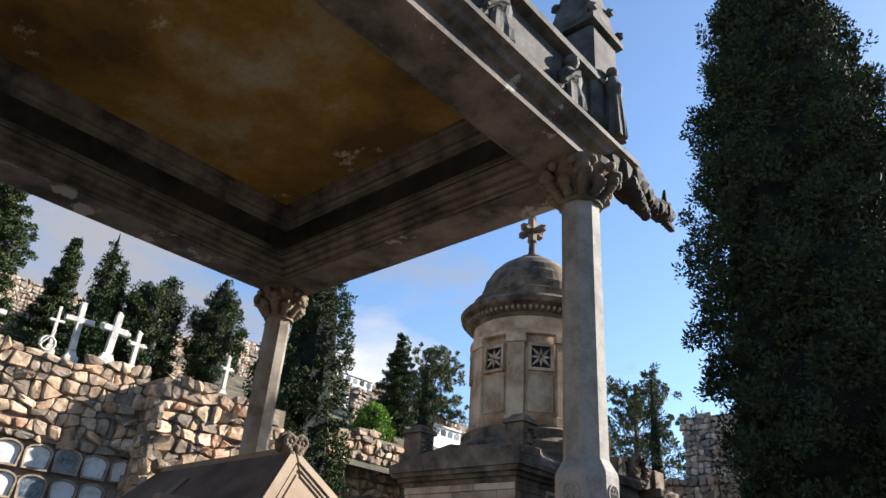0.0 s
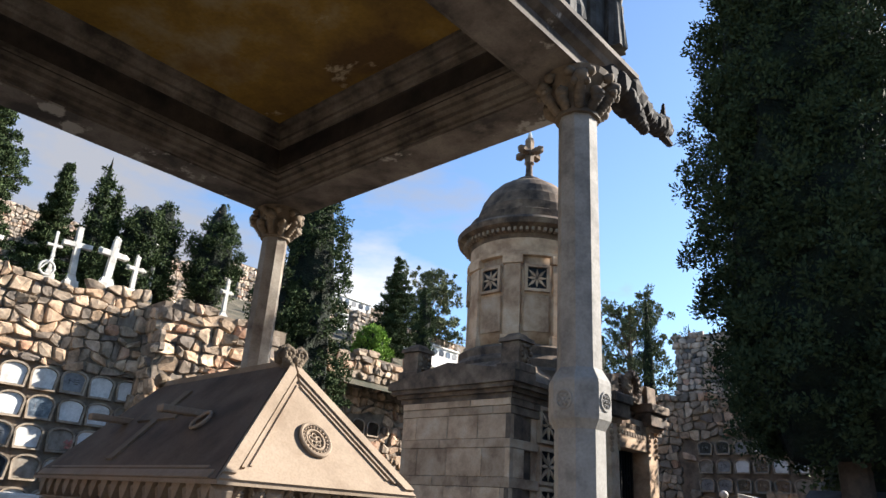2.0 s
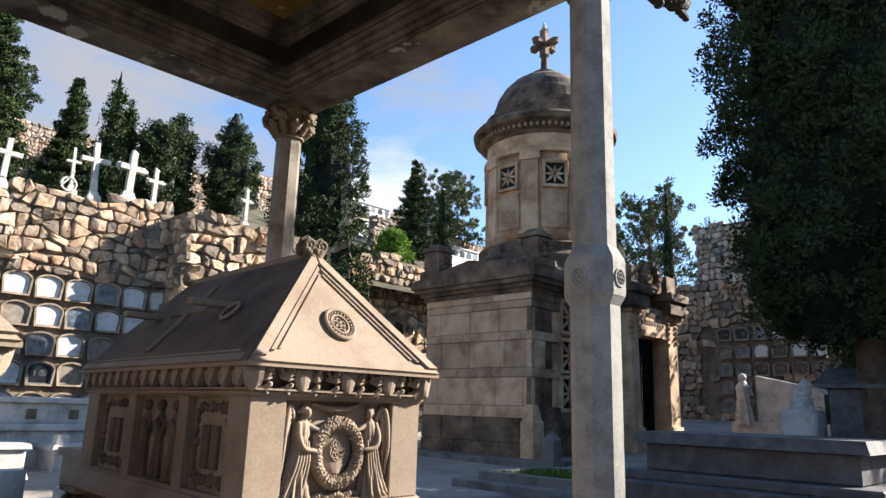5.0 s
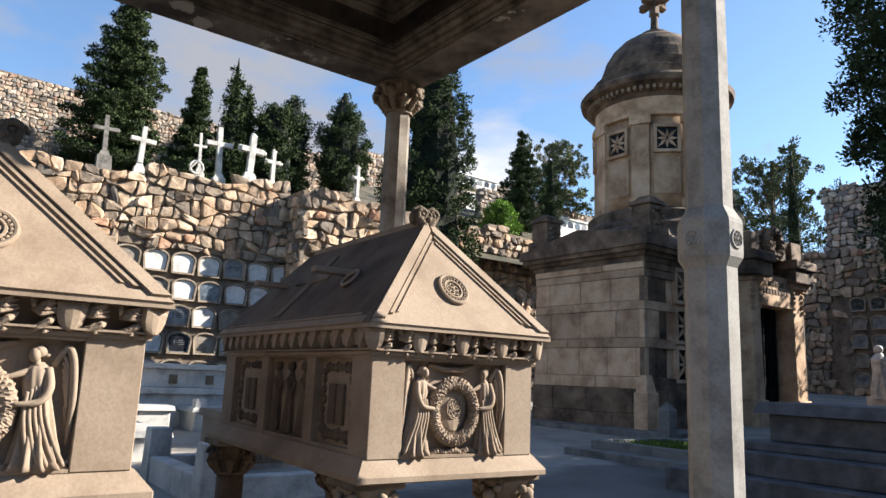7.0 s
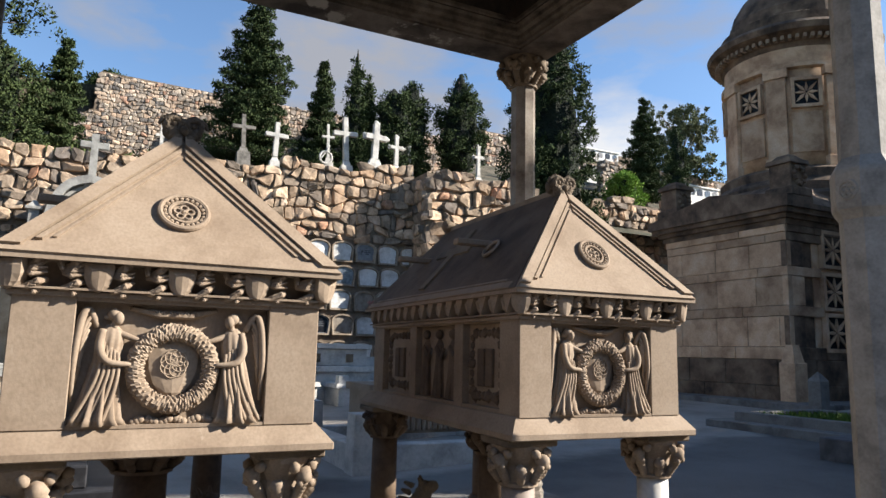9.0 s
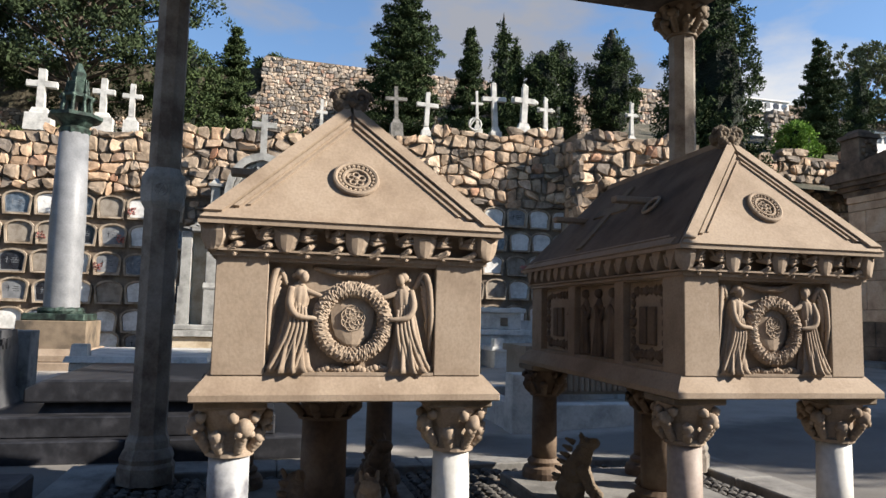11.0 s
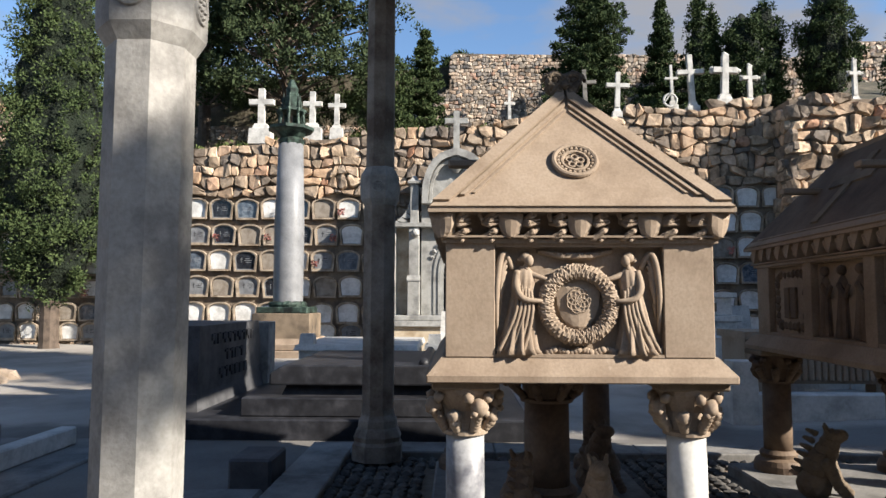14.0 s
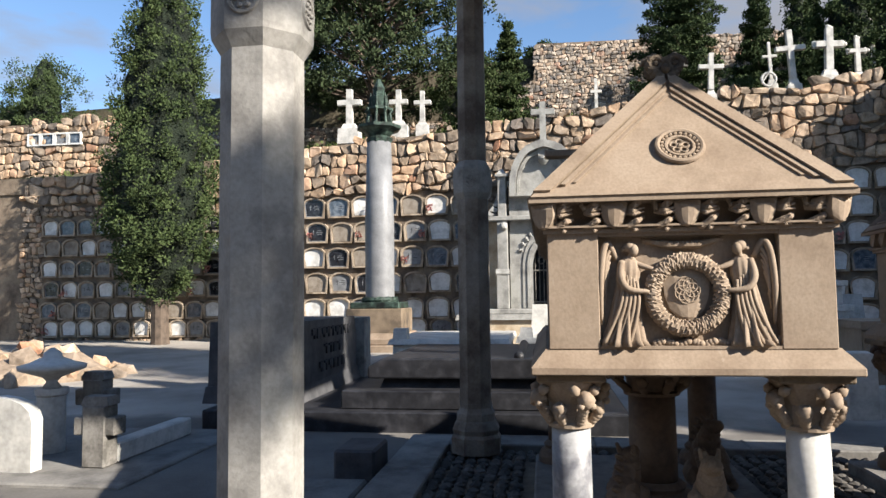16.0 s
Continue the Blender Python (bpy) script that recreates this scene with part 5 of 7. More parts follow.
def star_grille(parent, M, w, h, m_=MAUS):
    """A square window filled with an eight-pointed pierced stone star over a black plate painted as inner shade."""
    win = new("window")
    win.parent = parent
    win.matrix_local = M
    # black plate stands in for the dark behind the star
    part("dark_backing", box(B(), -0.1, -0.06, -w / 2, w / 2, -h / 2, h / 2), IRON, win)
    bm = B()
    for a, b, c, d in ((-w / 2 - 0.1, -w / 2, -h / 2 - 0.1, h / 2 + 0.1), (w / 2, w / 2 + 0.1, -h / 2 - 0.1, h / 2 + 0.1), (-w / 2, w / 2, -h / 2 - 0.1, -h / 2), (-w / 2, w / 2, h / 2, h / 2 + 0.1)):
        box(bm, -0.1, 0.03, a, b, c, d)
    part("frame", bm, m_, win)
    for q in range(8):
        bm = B()
        a = q * math.pi / 4
        L = min(w, h) / 2 * (1.0 if q % 2 == 0 else 1.3)
        u = Vector((0, math.cos(a), math.sin(a)))
        t = Vector((0, -math.sin(a), math.cos(a)))
        lo = [u * 0.03, u * L * 0.45 + t * 0.05, u * L, u * L * 0.45 - t * 0.05]
        A = [bm.verts.new(p + Vector((-0.05, 0, 0))) for p in lo]
        C = [bm.verts.new(p + Vector((0.0, 0, 0))) for p in lo]
        bm.faces.new(C)
        for i in range(4):
            bm.faces.new((A[i], A[(i + 1) % 4], C[(i + 1) % 4], C[i]))
        part("star_ray", bm, m_, win)
    return win


for y, z in wins:
    star_grille(mau, pose(CX + 0.06, y, z), 0.8, 0.84)
part("window_strip", box(B(), CX - 0.3, CX - 0.05, 16.8, 18.3, 1.95, 5.0), MAUS, mau)
# corner buttress, eaves cornice, low pediment on the flank
bm = box(B(), CX - 0.15, CX + 0.3, CY - 0.3, CY + 0.2, BZ - 0.2, 1.55, top=0.0, bev=0.02)
box(bm, CX - 0.15, CX + 0.22, CY - 0.2, CY + 0.2, 1.55, 2.0, top=0.08)
part("corner_buttress", bm, MAUS, mau)
bm = B()
for z0, z1, o in ((5.15, 5.3, 0.1), (5.3, 5.42, 0.2), (5.42, 5.55, 0.34), (5.55, 5.68, 0.42)):
    box(bm, MX0 - o, CX + o, CY - o, MY1, z0, z1)
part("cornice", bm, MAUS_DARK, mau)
bm = prism(B(), [(MX0 - 0.42, 5.68), (CX + 0.42, 5.68), (CX + 0.42, 5.86), ((MX0 + CX) / 2, 6.25), (MX0 - 0.42, 5.78)], "y", CY - 0.42, CY + 0.6)
part("pediment", bm, MAUS_DARK, mau)
bm = B()
box(bm, MX0 - 0.2, CX + 0.25, CY - 0.1, MY1, 5.68, 6.0, top=0.3)
box(bm, MX0 + 0.15, CX - 0.1, CY + 0.4, MY1 - 0.4, 6.0, 6.55, top=0.7)
part("roof", bm, MAUS_DARK, mau)
for x, y in ((CX - 0.25, CY + 0.55), (MX0 + 0.1, CY + 0.3), (CX - 0.2, 19.2)):
    bm = box(B(), x - 0.42, x + 0.42, y - 0.42, y + 0.42, 5.95, 6.2, bev=0.02)
    box(bm, x - 0.33, x + 0.33, y - 0.33, y + 0.33, 6.2, 6.85, bev=0.02)
    box(bm, x - 0.4, x + 0.4, y - 0.4, y + 0.4, 6.85, 6.98, top=0.03)
    box(bm, x - 0.3, x + 0.3, y - 0.3, y + 0.3, 6.98, 7.12, top=0.12)
    blk = part("acroterion_block", bm, MAUS_DARK, mau)
    bm = B()
    for q in range(9):
        ball(bm, (x + 0.34, y + 0.2 * math.cos(q * 0.7), 6.52 + 0.22 * math.sin(q * 0.7)), 0.09, 1, rough=0.2)
    part("leaf_wreath", bm, MAUS_DARK, blk)
# drum
DX, DY, DR = -11.3, 20.05, 2.08
part("drum_step", lathe(B(), [(2.85, 6.2), (2.85, 6.45), (2.6, 6.6), (2.6, 6.85), (2.4, 7.05), (2.4, 7.3), (2.22, 7.42)], 48, DX, DY), MAUS_DARK, mau)
drum = part("drum", lathe(B(), [(DR, 7.3), (DR, 11.25)], 64, DX, DY), MAUS, mau, smooth=True)
for q in range(16):
    a = radians(-67.5 + 22.5 * q)
    M = pose(DX, DY, 0, 0, 0, math.degrees(a))
    if q % 2 == 0:
        for z0, z1, w, o in ((7.35, 7.72, 0.36, 0.16), (7.72, 10.26, 0.29, 0.11), (10.26, 10.55, 0.36, 0.17)):
            bm = box(B(), DR - 0.25, DR + o, -w, w, z0, z1, bev=0.015)
            for v in bm.verts:
                v.co = M @ v.co
            part("pilaster", bm, MAUS, drum)
    else:
        star_grille(mau, M @ pose(DR + 0.09, 0, 9.73), 0.66, 0.76)
        bm = box(B(), DR - 0.2, DR + 0.03, -0.43, 0.43, 7.85, 9.12, bev=0.02)
        for v in bm.verts:
            v.co = M @ v.co
        part("panel", bm, MAUS, drum)
part("drum_band", lathe(B(), [(DR + 0.02, 10.52), (DR + 0.17, 10.55), (DR + 0.17, 10.66), (DR + 0.06, 10.7), (DR + 0.06, 11.25)], 64, DX, DY), MAUS, mau)
part("drum_cornice", lathe(B(), [(DR + 0.05, 11.20), (DR + 0.12, 11.36), (DR + 0.3, 11.50), (DR + 0.55, 11.62), (DR + 0.6, 11.80), (DR + 0.5, 11.92), (DR + 0.15, 12.00), (DR + 0.15, 12.35), (DR - 0.05, 12.45)], 64, DX, DY), MAUS_DARK, mau, "sooty overhanging cornice of the drum")
for q in range(72):
    a = 2 * math.pi * q / 72
    bm = box(B(), DR + 0.16, DR + 0.36, -0.05, 0.05, 11.40, 11.53)
    for v in bm.verts:
        v.co = pose(DX, DY, 0, 0, 0, math.degrees(a)) @ v.co
    part("dentil", bm, SAND, drum)
dome = [(DR - 0.05, 12.40)]
for q in range(1, 7):
    a0, a1 = radians(12.5 * (q - 1)), radians(12.5 * q)
    dome += [((DR - 0.12) * math.cos(a0) - 0.02, 12.40 + 2.0 * math.sin(a0) + 0.03), ((DR - 0.12) * math.cos(a1), 12.40 + 2.0 * math.sin(a1))]
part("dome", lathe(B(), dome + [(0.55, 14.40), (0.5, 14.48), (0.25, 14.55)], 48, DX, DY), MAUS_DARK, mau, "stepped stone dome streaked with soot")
fin = lathe(B(), [(0.34, 14.50), (0.22, 14.60), (0.14, 14.80), (0.13, 15.20), (0.2, 15.28)], 12, DX, DY)
box(fin, DX - 0.14, DX + 0.14, DY - 0.14, DY + 0.14, 15.20, 16.35, bev=0.02)
for ax, ay in ((1, 0), (-1, 0), (0, 1), (0, -1)):
    chain(fin, [(DX + 0.1 * ax, DY + 0.1 * ay, 15.75, 0.15), (DX + 0.48 * ax, DY + 0.48 * ay, 15.75, 0.2)], 1, 0.12)
ball(fin, (DX, DY, 16.30), 0.2, 1, rough=0.1)
part("finial_cross", fin, MAUS_DARK, mau)
part("finial_tip", lathe(B(), [(0.09, 16.40), (0.1, 16.50), (0.02, 16.75)], 10, DX, DY), WHITE, mau)
# portal
PX = CX + 0.75
for y0, y1 in ((20.95, 21.55), (23.75, 24.5)):
    pil = part("portal_pier", box(B(), CX - 0.2, PX, y0, y1, 0.7, 5.1, top=0.05, bev=0.02), MAUS, mau)
    part("pier_foot", box(B(), CX - 0.2, PX + 0.15, y0 - 0.12, y1 + 0.12, 0.6, 1.45, top=0.08), MAUS, pil)
    bm = box(B(), CX - 0.2, PX + 0.06, y0 - 0.06, y1 + 0.06, 5.05, 5.2)
    for q in range(10):
        ball(bm, (PX - 0.03, y0 + 0.06 + (y1 - y0 - 0.12) * (q % 2), 4.2 + 0.09 * q), 0.08, 1, rough=0.25)
    part("carved_panel", bm, MAUS, pil)
    bm = box(B(), CX - 0.2, PX + 0.25, y0 - 0.3, y1 + 0.3, 5.2, 5.65, bev=0.03)
    box(bm, CX - 0.2, PX + 0.35, y0 - 0.4, y1 + 0.35, 5.65, 5.95, bev=0.03)
    box(bm, CX - 0.2, PX, y0, y1, 5.95, 6.6, bev=0.03)
    part("pier_head", bm, MAUS_DARK, pil)
part("portal_reveal", box(B(), CX - 0.4, CX + 0.12, 21.5, 23.8, 0.6, 5.7), MAUS_DARK, mau)
door = part("door", box(B(), CX + 0.1, CX + 0.2, 21.75, 23.55, 0.7, 4.35), IRON, mau, "black ironwork double door")
for q in range(9):
    part("door_bar", box(B(), CX + 0.2, CX + 0.24, 21.8 + 0.2 * q, 21.84 + 0.2 * q, 0.8, 4.3), IRON, door)
for q in range(7):
    part("door_rosette", wreathed(B(), (CX + 0.23, 22.2 + 0.9 * (q % 2), 1.2 + 0.45 * q), 0.13, 0.03, 16, 5), IRON, door)
lin = part("lintel", box(B(), CX - 0.1, PX - 0.05, 21.55, 23.75, 4.35, 5.35, bev=0.02), MAUS, mau)
for z, y0, y1 in ((5.0, 22.1, 23.2), (4.75, 21.75, 23.55)):
    w = (y1 - y0) / 9
    for q in range(9):
        part("lettering_bar", box(B(), PX - 0.05, PX - 0.03, y0 + w * q + 0.03, y0 + w * (q + 1) - 0.03, z, z + 0.15), MAUS_DARK, lin)
bm = box(B(), CX - 0.2, PX - 0.1, 21.2, 24.2, 5.9, 6.25, bev=0.02)
prism(bm, [(21.6, 6.25), (23.8, 6.25), (23.3, 6.8), (22.1, 6.8)], "x", CX - 0.2, PX - 0.2)
part("portal_crest", bm, MAUS_DARK, mau)
bm = B()
wreathed(bm, (PX - 0.05, 22.65, 6.4), 0.42, 0.14, 36, 8, bumps=0.35, seed=5)
for s_ in (-1, 1):
    for q in range(5):
        chain(bm, [(PX - 0.05, 22.65 + 0.3 * s_, 6.3 + 0.1 * q, 0.08), (PX - 0.08, 22.65 + (0.95 - 0.07 * q) * s_, 6.55 - 0.1 * q, 0.05)], 1, 0.1)
part("winged_wreath", bm, MAUS_DARK, mau)
bm = box(B(), -11.4, -6.2, 12.9, 21.8, 0.2, 0.72, bev=0.02)
tagged(part("step_slab", bm, KERB), "pale stone step round the mausoleum", "step", kind="structure")

# the portal draws together towards the near end of the flank
for ob in mau.children:
    if ob.name.split(".")[0] in ("portal_pier", "portal_reveal", "door", "lintel", "portal_crest", "winged_wreath"):
        ob.matrix_local = pose(0, 20.0, 0) @ Matrix.Diagonal((1, 0.9, 1, 1)) @ pose(0, -20.95, 0)
mau.matrix_world = pose(3.25, -0.2, 1.75) @ Matrix.Scale(0.88, 4) @ pose(-3.25, 0.2, -1.75)

# ---- gothic chapel front against the wall ----
CH = mat("chapel_grey_marble", (0.5, 0.49, 0.45), (0.3, 0.29, 0.27), (0.6, 0.59, 0.55), scale=2.5, fine=30, rough=0.6, bump=0.15)
chp = thing("funerary_chapel", "white gothic funerary chapel front with a crowning cross", "chapel", at=pose(-17.4, -0.62, 0))
CH_WARM = mat("chapel_cream_stone", (0.6, 0.5, 0.36), (0.4, 0.31, 0.2), (0.68, 0.6, 0.47), scale=2.0, fine=30, rough=0.7, bump=0.15)


def band(bm, outer, inner, x0, x1):
    """A flat frame between two outlines of (y, z) pairs, from depth x0 to x1."""
    rows = [[bm.verts.new((x, y, z)) for y, z in P] for x, P in ((x0, outer), (x1, outer), (x1, inner), (x0, inner))]
    for a, b in zip(rows, rows[1:]):
        for q in range(len(a)):
            bm.faces.new((a[q], a[(q + 1) % len(a)], b[(q + 1) % len(a)], b[q]))
    return bm


def pointed(w, z0, spring, rise, n=7):
    """The outline of a pointed arch of half-width w, closed at its foot."""
    right = [(w * math.cos(a) ** 0.8, spring + rise * math.sin(a)) for a in steps(0, math.pi / 2, n)[:-1]]
    return [(-w, z0), (w, z0)] + right + [(0, spring + rise * 1.04)] + [(-y, z) for y, z in right[::-1]]


part("podium", box(B(), 0, 2.0, -2.35, 2.35, 0.05, 0.86, bev=0.02), CH_WARM, chp)
part("podium_cap", box(B(), 0, 2.1, -2.45, 2.45, 0.86, 1.0, top=0.03), CH, chp)
part("podium_sill", box(B(), 0, 1.6, -2.2, 2.2, 1.0, 1.14, bev=0.02), CH, chp)
i_ = pointed(0.36, 1.15, 2.3, 0.66)
o_ = pointed(1.0, 1.14, 4.3, 1.4)
part("front", band(B(), o_, i_, 0.0, 1.0), CH, chp)
for k_, (g0, g1, x1) in enumerate(((0.0, 0.07, 0.94), (0.08, 0.16, 1.06), (0.17, 0.29, 1.03))):
    part("arch_moulding", band(B(), pointed(0.36 + g1, 1.15, 2.3, 0.66 + g1), pointed(0.36 + g0, 1.16, 2.3, 0.66 + g0), 0.5, x1), CH, chp)
for q in range(7):
    a = math.pi * (0.14 + 0.36 * q / 6)
    for s_ in (-1, 1):
        bm = ball(B(), (1.03, s_ * 0.78 * math.cos(a), 2.35 + 1.05 * math.sin(a)), 0.055, 1, sx=0.6, rough=0.3)
        ball(bm, (1.04, s_ * 0.72 * math.cos(a), 2.35 + 0.98 * math.sin(a)), 0.035, 1, rough=0.3)
        part("arch_leaf", bm, CH, chp)
# black block behind the gate paints the unlit interior
part("black_interior_block", box(B(), 0.02, 0.4, -0.5, 0.5, 1.1, 3.2), IRON, chp)
part("gable_moulding", band(B(), pointed(0.98, 4.3, 4.55, 1.3), pointed(0.8, 4.32, 4.55, 1.1), 0.9, 1.3), CH, chp, "round-shouldered gable moulding")
part("gable_moulding", band(B(), pointed(0.78, 4.34, 4.55, 1.06), pointed(0.7, 4.36, 4.55, 0.97), 0.9, 1.12), CH, chp)
part("string_course", box(B(), 0, 1.3, -1.75, 1.75, 3.62, 3.75, bev=0.02), CH, chp)
for s_ in (-1, 1):
    pier = part("buttress", box(B(), 0, 1.24, s_ * 1.2 - 0.15, s_ * 1.2 + 0.15, 1.14, 3.62, bev=0.015), CH, chp)
    part("weathering", prism(B(), [(1.2, 2.1), (1.36, 2.1), (1.36, 2.14), (1.24, 2.26), (1.2, 2.26)], "y", s_ * 1.2 - 0.19, s_ * 1.2 + 0.19), CH, pier)
    part("foot", box(B(), 0, 1.34, s_ * 1.2 - 0.17, s_ * 1.2 + 0.17, 1.14, 2.1, bev=0.012), CH, pier)
    part("corbel", ball(B(), (1.28, s_ * 1.16, 3.46), 0.12, 2, rough=0.1), CH, pier, "carved head-like boss")
    part("upper_pier", box(B(), 0.5, 1.16, s_ * 1.2 - 0.12, s_ * 1.2 + 0.12, 3.75, 4.9, bev=0.012), CH, chp)
    bm = box(B(), 0.45, 1.24, s_ * 1.2 - 0.19, s_ * 1.2 + 0.19, 4.88, 4.96, bev=0.01)
    box(bm, 0.5, 1.18, s_ * 1.2 - 0.15, s_ * 1.2 + 0.15, 4.96, 5.12, top=0.11)
    part("pier_cap", bm, CH, chp)
    part("wing_wall", box(B(), 0, 0.9, *sorted((s_ * 1.3, s_ * 1.95)), 1.14, 3.62), CH_WARM, chp)
    part("wing_pier", box(B(), 0, 1.16, *sorted((s_ * 1.72, s_ * 2.0)), 1.14, 3.62, bev=0.015), CH, chp)
    part("wing_foot", box(B(), 0, 1.24, *sorted((s_ * 1.7, s_ * 2.03)), 1.14, 2.15, top=0.012), CH, chp)
    fl = [(2.0 - 0.68 * math.sin(a), 3.74 + 0.85 * (1 - math.cos(a))) for a in steps(0, math.pi / 2, 7)]
    fl2 = [(y - 0.14 - 0.02 * k, z - 0.02 + 0.0 * k) for k, (y, z) in enumerate(fl)]
    bm = B()
    for (a, b), (c, d) in zip(zip(fl, fl[1:]), zip(fl2, fl2[1:])):
        prism(bm, [(s_ * a[0], a[1]), (s_ * b[0], b[1]), (s_ * max(1.2, d[0]), d[1] - 0.1), (s_ * max(1.2, c[0]), c[1] - 0.02)], "x", 0.7, 1.1)
    bmesh.ops.remove_doubles(bm, verts=bm.verts, dist=0.001)
    part("flying_arch", bm, CH, chp)
for q in range(6):
    part("gate_bar", lathe(B(), [(0.014, 1.15), (0.014, 2.72)], 6, 0.75, -0.3 + 0.12 * q), CROSS_D, chp)
for z in (1.3, 2.2):
    part("gate_rail", box(B(), 0.72, 0.78, -0.36, 0.36, z, z + 0.04), CROSS_D, chp)
for y, z in ((-0.12, 2.5), (0.12, 2.5), (0, 2.68)):
    part("gate_scroll", wreathed(B(), (0.75, y, z), 0.09, 0.014, 16, 5), CROSS_D, chp)
bm = prism(B(), [(-0.13, 5.35), (0.13, 5.35), (0.16, 5.6), (0.09, 5.9), (0.085, 7.0), (-0.085, 7.0), (-0.09, 5.9), (-0.16, 5.6)], "x", 1.0, 1.18)
box(bm, 1.0, 1.178, -0.34, 0.34, 6.62, 6.79, bev=0.012)
lathe(bm, [(0.05, 5.2), (0.14, 5.3), (0.17, 5.36), (0.15, 5.42)], 12, 1.1, 0)
part("crowning_cross", bm, CH, chp)

# ---- black granite tomb beside the platform ----
tomb = thing("ledger_tomb", "dark granite tomb with stepped base and rounded lid", "tomb")
part("step", box(B(), -8.1, -4.2, -4.6, 0.2, -0.05, 0.26, bev=0.015), BLACK, tomb)
part("step", box(B(), -7.0, -4.25 - 0.12, -3.0, -0.25, 0.26, 0.47, bev=0.015), BLACK, tomb)
part("plinth", box(B(), -6.75, -4.6, -2.6, -0.6, 0.47, 0.59, top=0.05), BLACK, tomb)
bm = prism(B(), [(-2.72, 0.59), (-0.5, 0.59), (-0.5, 0.74), (-0.62, 0.82), (-2.55, 0.82), (-2.72, 0.73)], "x", -6.85, -4.5)
bmesh.ops.bevel(bm, geom=list(bm.edges), offset=0.02, segments=2, affect="EDGES", profile=0.5)
part("lid", bm, BLACK, tomb)
part("lid_moulding", lathe(B(), [(0.055, 0.0), (0.06, 0.1), (0.06, 2.1), (0.05, 2.2)], 14), BLACK, tomb, smooth=True).matrix_local = pose(-4.58, -0.98, 0.83, 0, -90, 0)
head = thing("headstone", "broad dark headstone with worn raised lettering", "headstone", at=pose(-4.75, -3.58, 0.26))
LETTER = mat("worn_lettering", (0.085, 0.085, 0.09), (0.05, 0.05, 0.055), (0.12, 0.12, 0.125), scale=9, fine=80, rough=0.8)
bm = prism(B(), [(-2.5, 0.0), (0.06, 0.0), (0.0, 0.98), (-2.38, 0.98), (-2.5, 0.7)], "y", -1.2, -0.03)
STELE = mat("dull_grey_headstone", (0.12, 0.12, 0.125), (0.07, 0.07, 0.075), (0.17, 0.17, 0.175), scale=4, fine=60, rough=0.7, bump=0.2)
slab_ = part("stone", bm, STELE, head)
part("foot", box(B(), -2.62, 0.1, -1.25, 0.0, 0.0, 0.2, top=0.03), STELE, head)
rnd = random.Random(21)
for z, n_ in ((0.74, 9), (0.52, 4), (0.3, 6)):
    for q in range(n_):
        x = -2.1 + 0.2 * q + 0.1 * (9 - n_)
        bm = box(B(), x, x + 0.045, -0.04, -0.006, z, z + 0.14)
        box(bm, x + 0.044, x + 0.12, -0.04, -0.008, z + rnd.choice((0.0, 0.05, 0.1)), z + 0.03 + 0.1)
        part("lettering_bar", bm, LETTER, slab_)
part("side_slab", box(B(), -3.05, -2.66, -0.75, 0.06, 0.0, 0.95, bev=0.01), GREY, head)
for x0, x1, y0, y1, z1, m_, lab in ((-2.65, -2.15, -2.4, -2.06, 0.3, STELE, "low dark kerb block beside the platform"), (-2.1, -1.2, -2.75, -2.1, 0.09, KERB, "pale flat slab beside the platform edge"), (-1.95, -1.3, -3.0, -2.72, 0.05, KERB, "thin grey slab lying on the ground")):
    tagged(part("stone_slab", box(B(), x0, x1, y0, y1, -0.1, z1, bev=0.02), m_), lab, "slab")

# ---- pale tombs along the niche wall ----
for x0, x1, y0, y1, z1, lab in ((-12.5, -9.6, -3.55, -1.4, 0.62, "white boxy tomb with a flat lid"), (-13.2, -11, -1.2, 1.4, 0.55, "low white marble tomb near the chapel"), (-12, -9.6, 2.0, 3.6, 0.5, "low pale tomb with a stepped top"), (-15.8, -13.0, 2.2, 4.6, 0.75, "white marble tomb under the niche wall"), (-15.5, -13.2, 5.2, 7.4, 0.7, "white marble tomb under the niche wall")):
    tb = thing("white_tomb", lab, "tomb", "pale tombs by the niche wall")
    part("body", box(B(), x0, x1, y0, y1, 0, z1, bev=0.02), WHITE, tb)
    part("lid", box(B(), x0 - 0.08, x1 + 0.08, y0 - 0.08, y1 + 0.08, z1, z1 + 0.1, top=0.03), WHITE, tb)
    if x0 < -13:
        part("headpiece", box(B(), x0 - 0.05, x0 + 0.25, y0 + 0.2, y1 - 0.2, z1 + 0.1, z1 + 0.75, top=0.04), WHITE, tb)
    part("foot_post", box(B(), x1 - 0.3, x1, y0, y0 + 0.28, z1 + 0.08, z1 + 0.3, top=0.02), WHITE, tb)
# tall pale monument with ledges seen between the sarcophagi
led = thing("altar_tomb", "white stepped altar tomb with dark squares for openings", "tomb", at=pose(-15.2, 5.0, 0.1))
for z0, z1, o in ((0, 0.55, 0.0), (0.55, 0.95, 0.12), (0.95, 1.1, 0.02), (1.1, 1.55, 0.2), (1.55, 1.68, 0.1)):
    part("course", box(B(), -0.9 + o, 0.9 - o, -1.6 + o, 1.6 - o, z0, z1, bev=0.015), WHITE, led)
for q in (-1, 0, 1):
    # raised dark squares stand in for the shade in pierced openings
    part("dark_square", box(B(), 0.72, 0.745, 0.9 * q - 0.1, 0.9 * q + 0.1, 1.2, 1.42, bev=0.004), SAND_DARK, led)
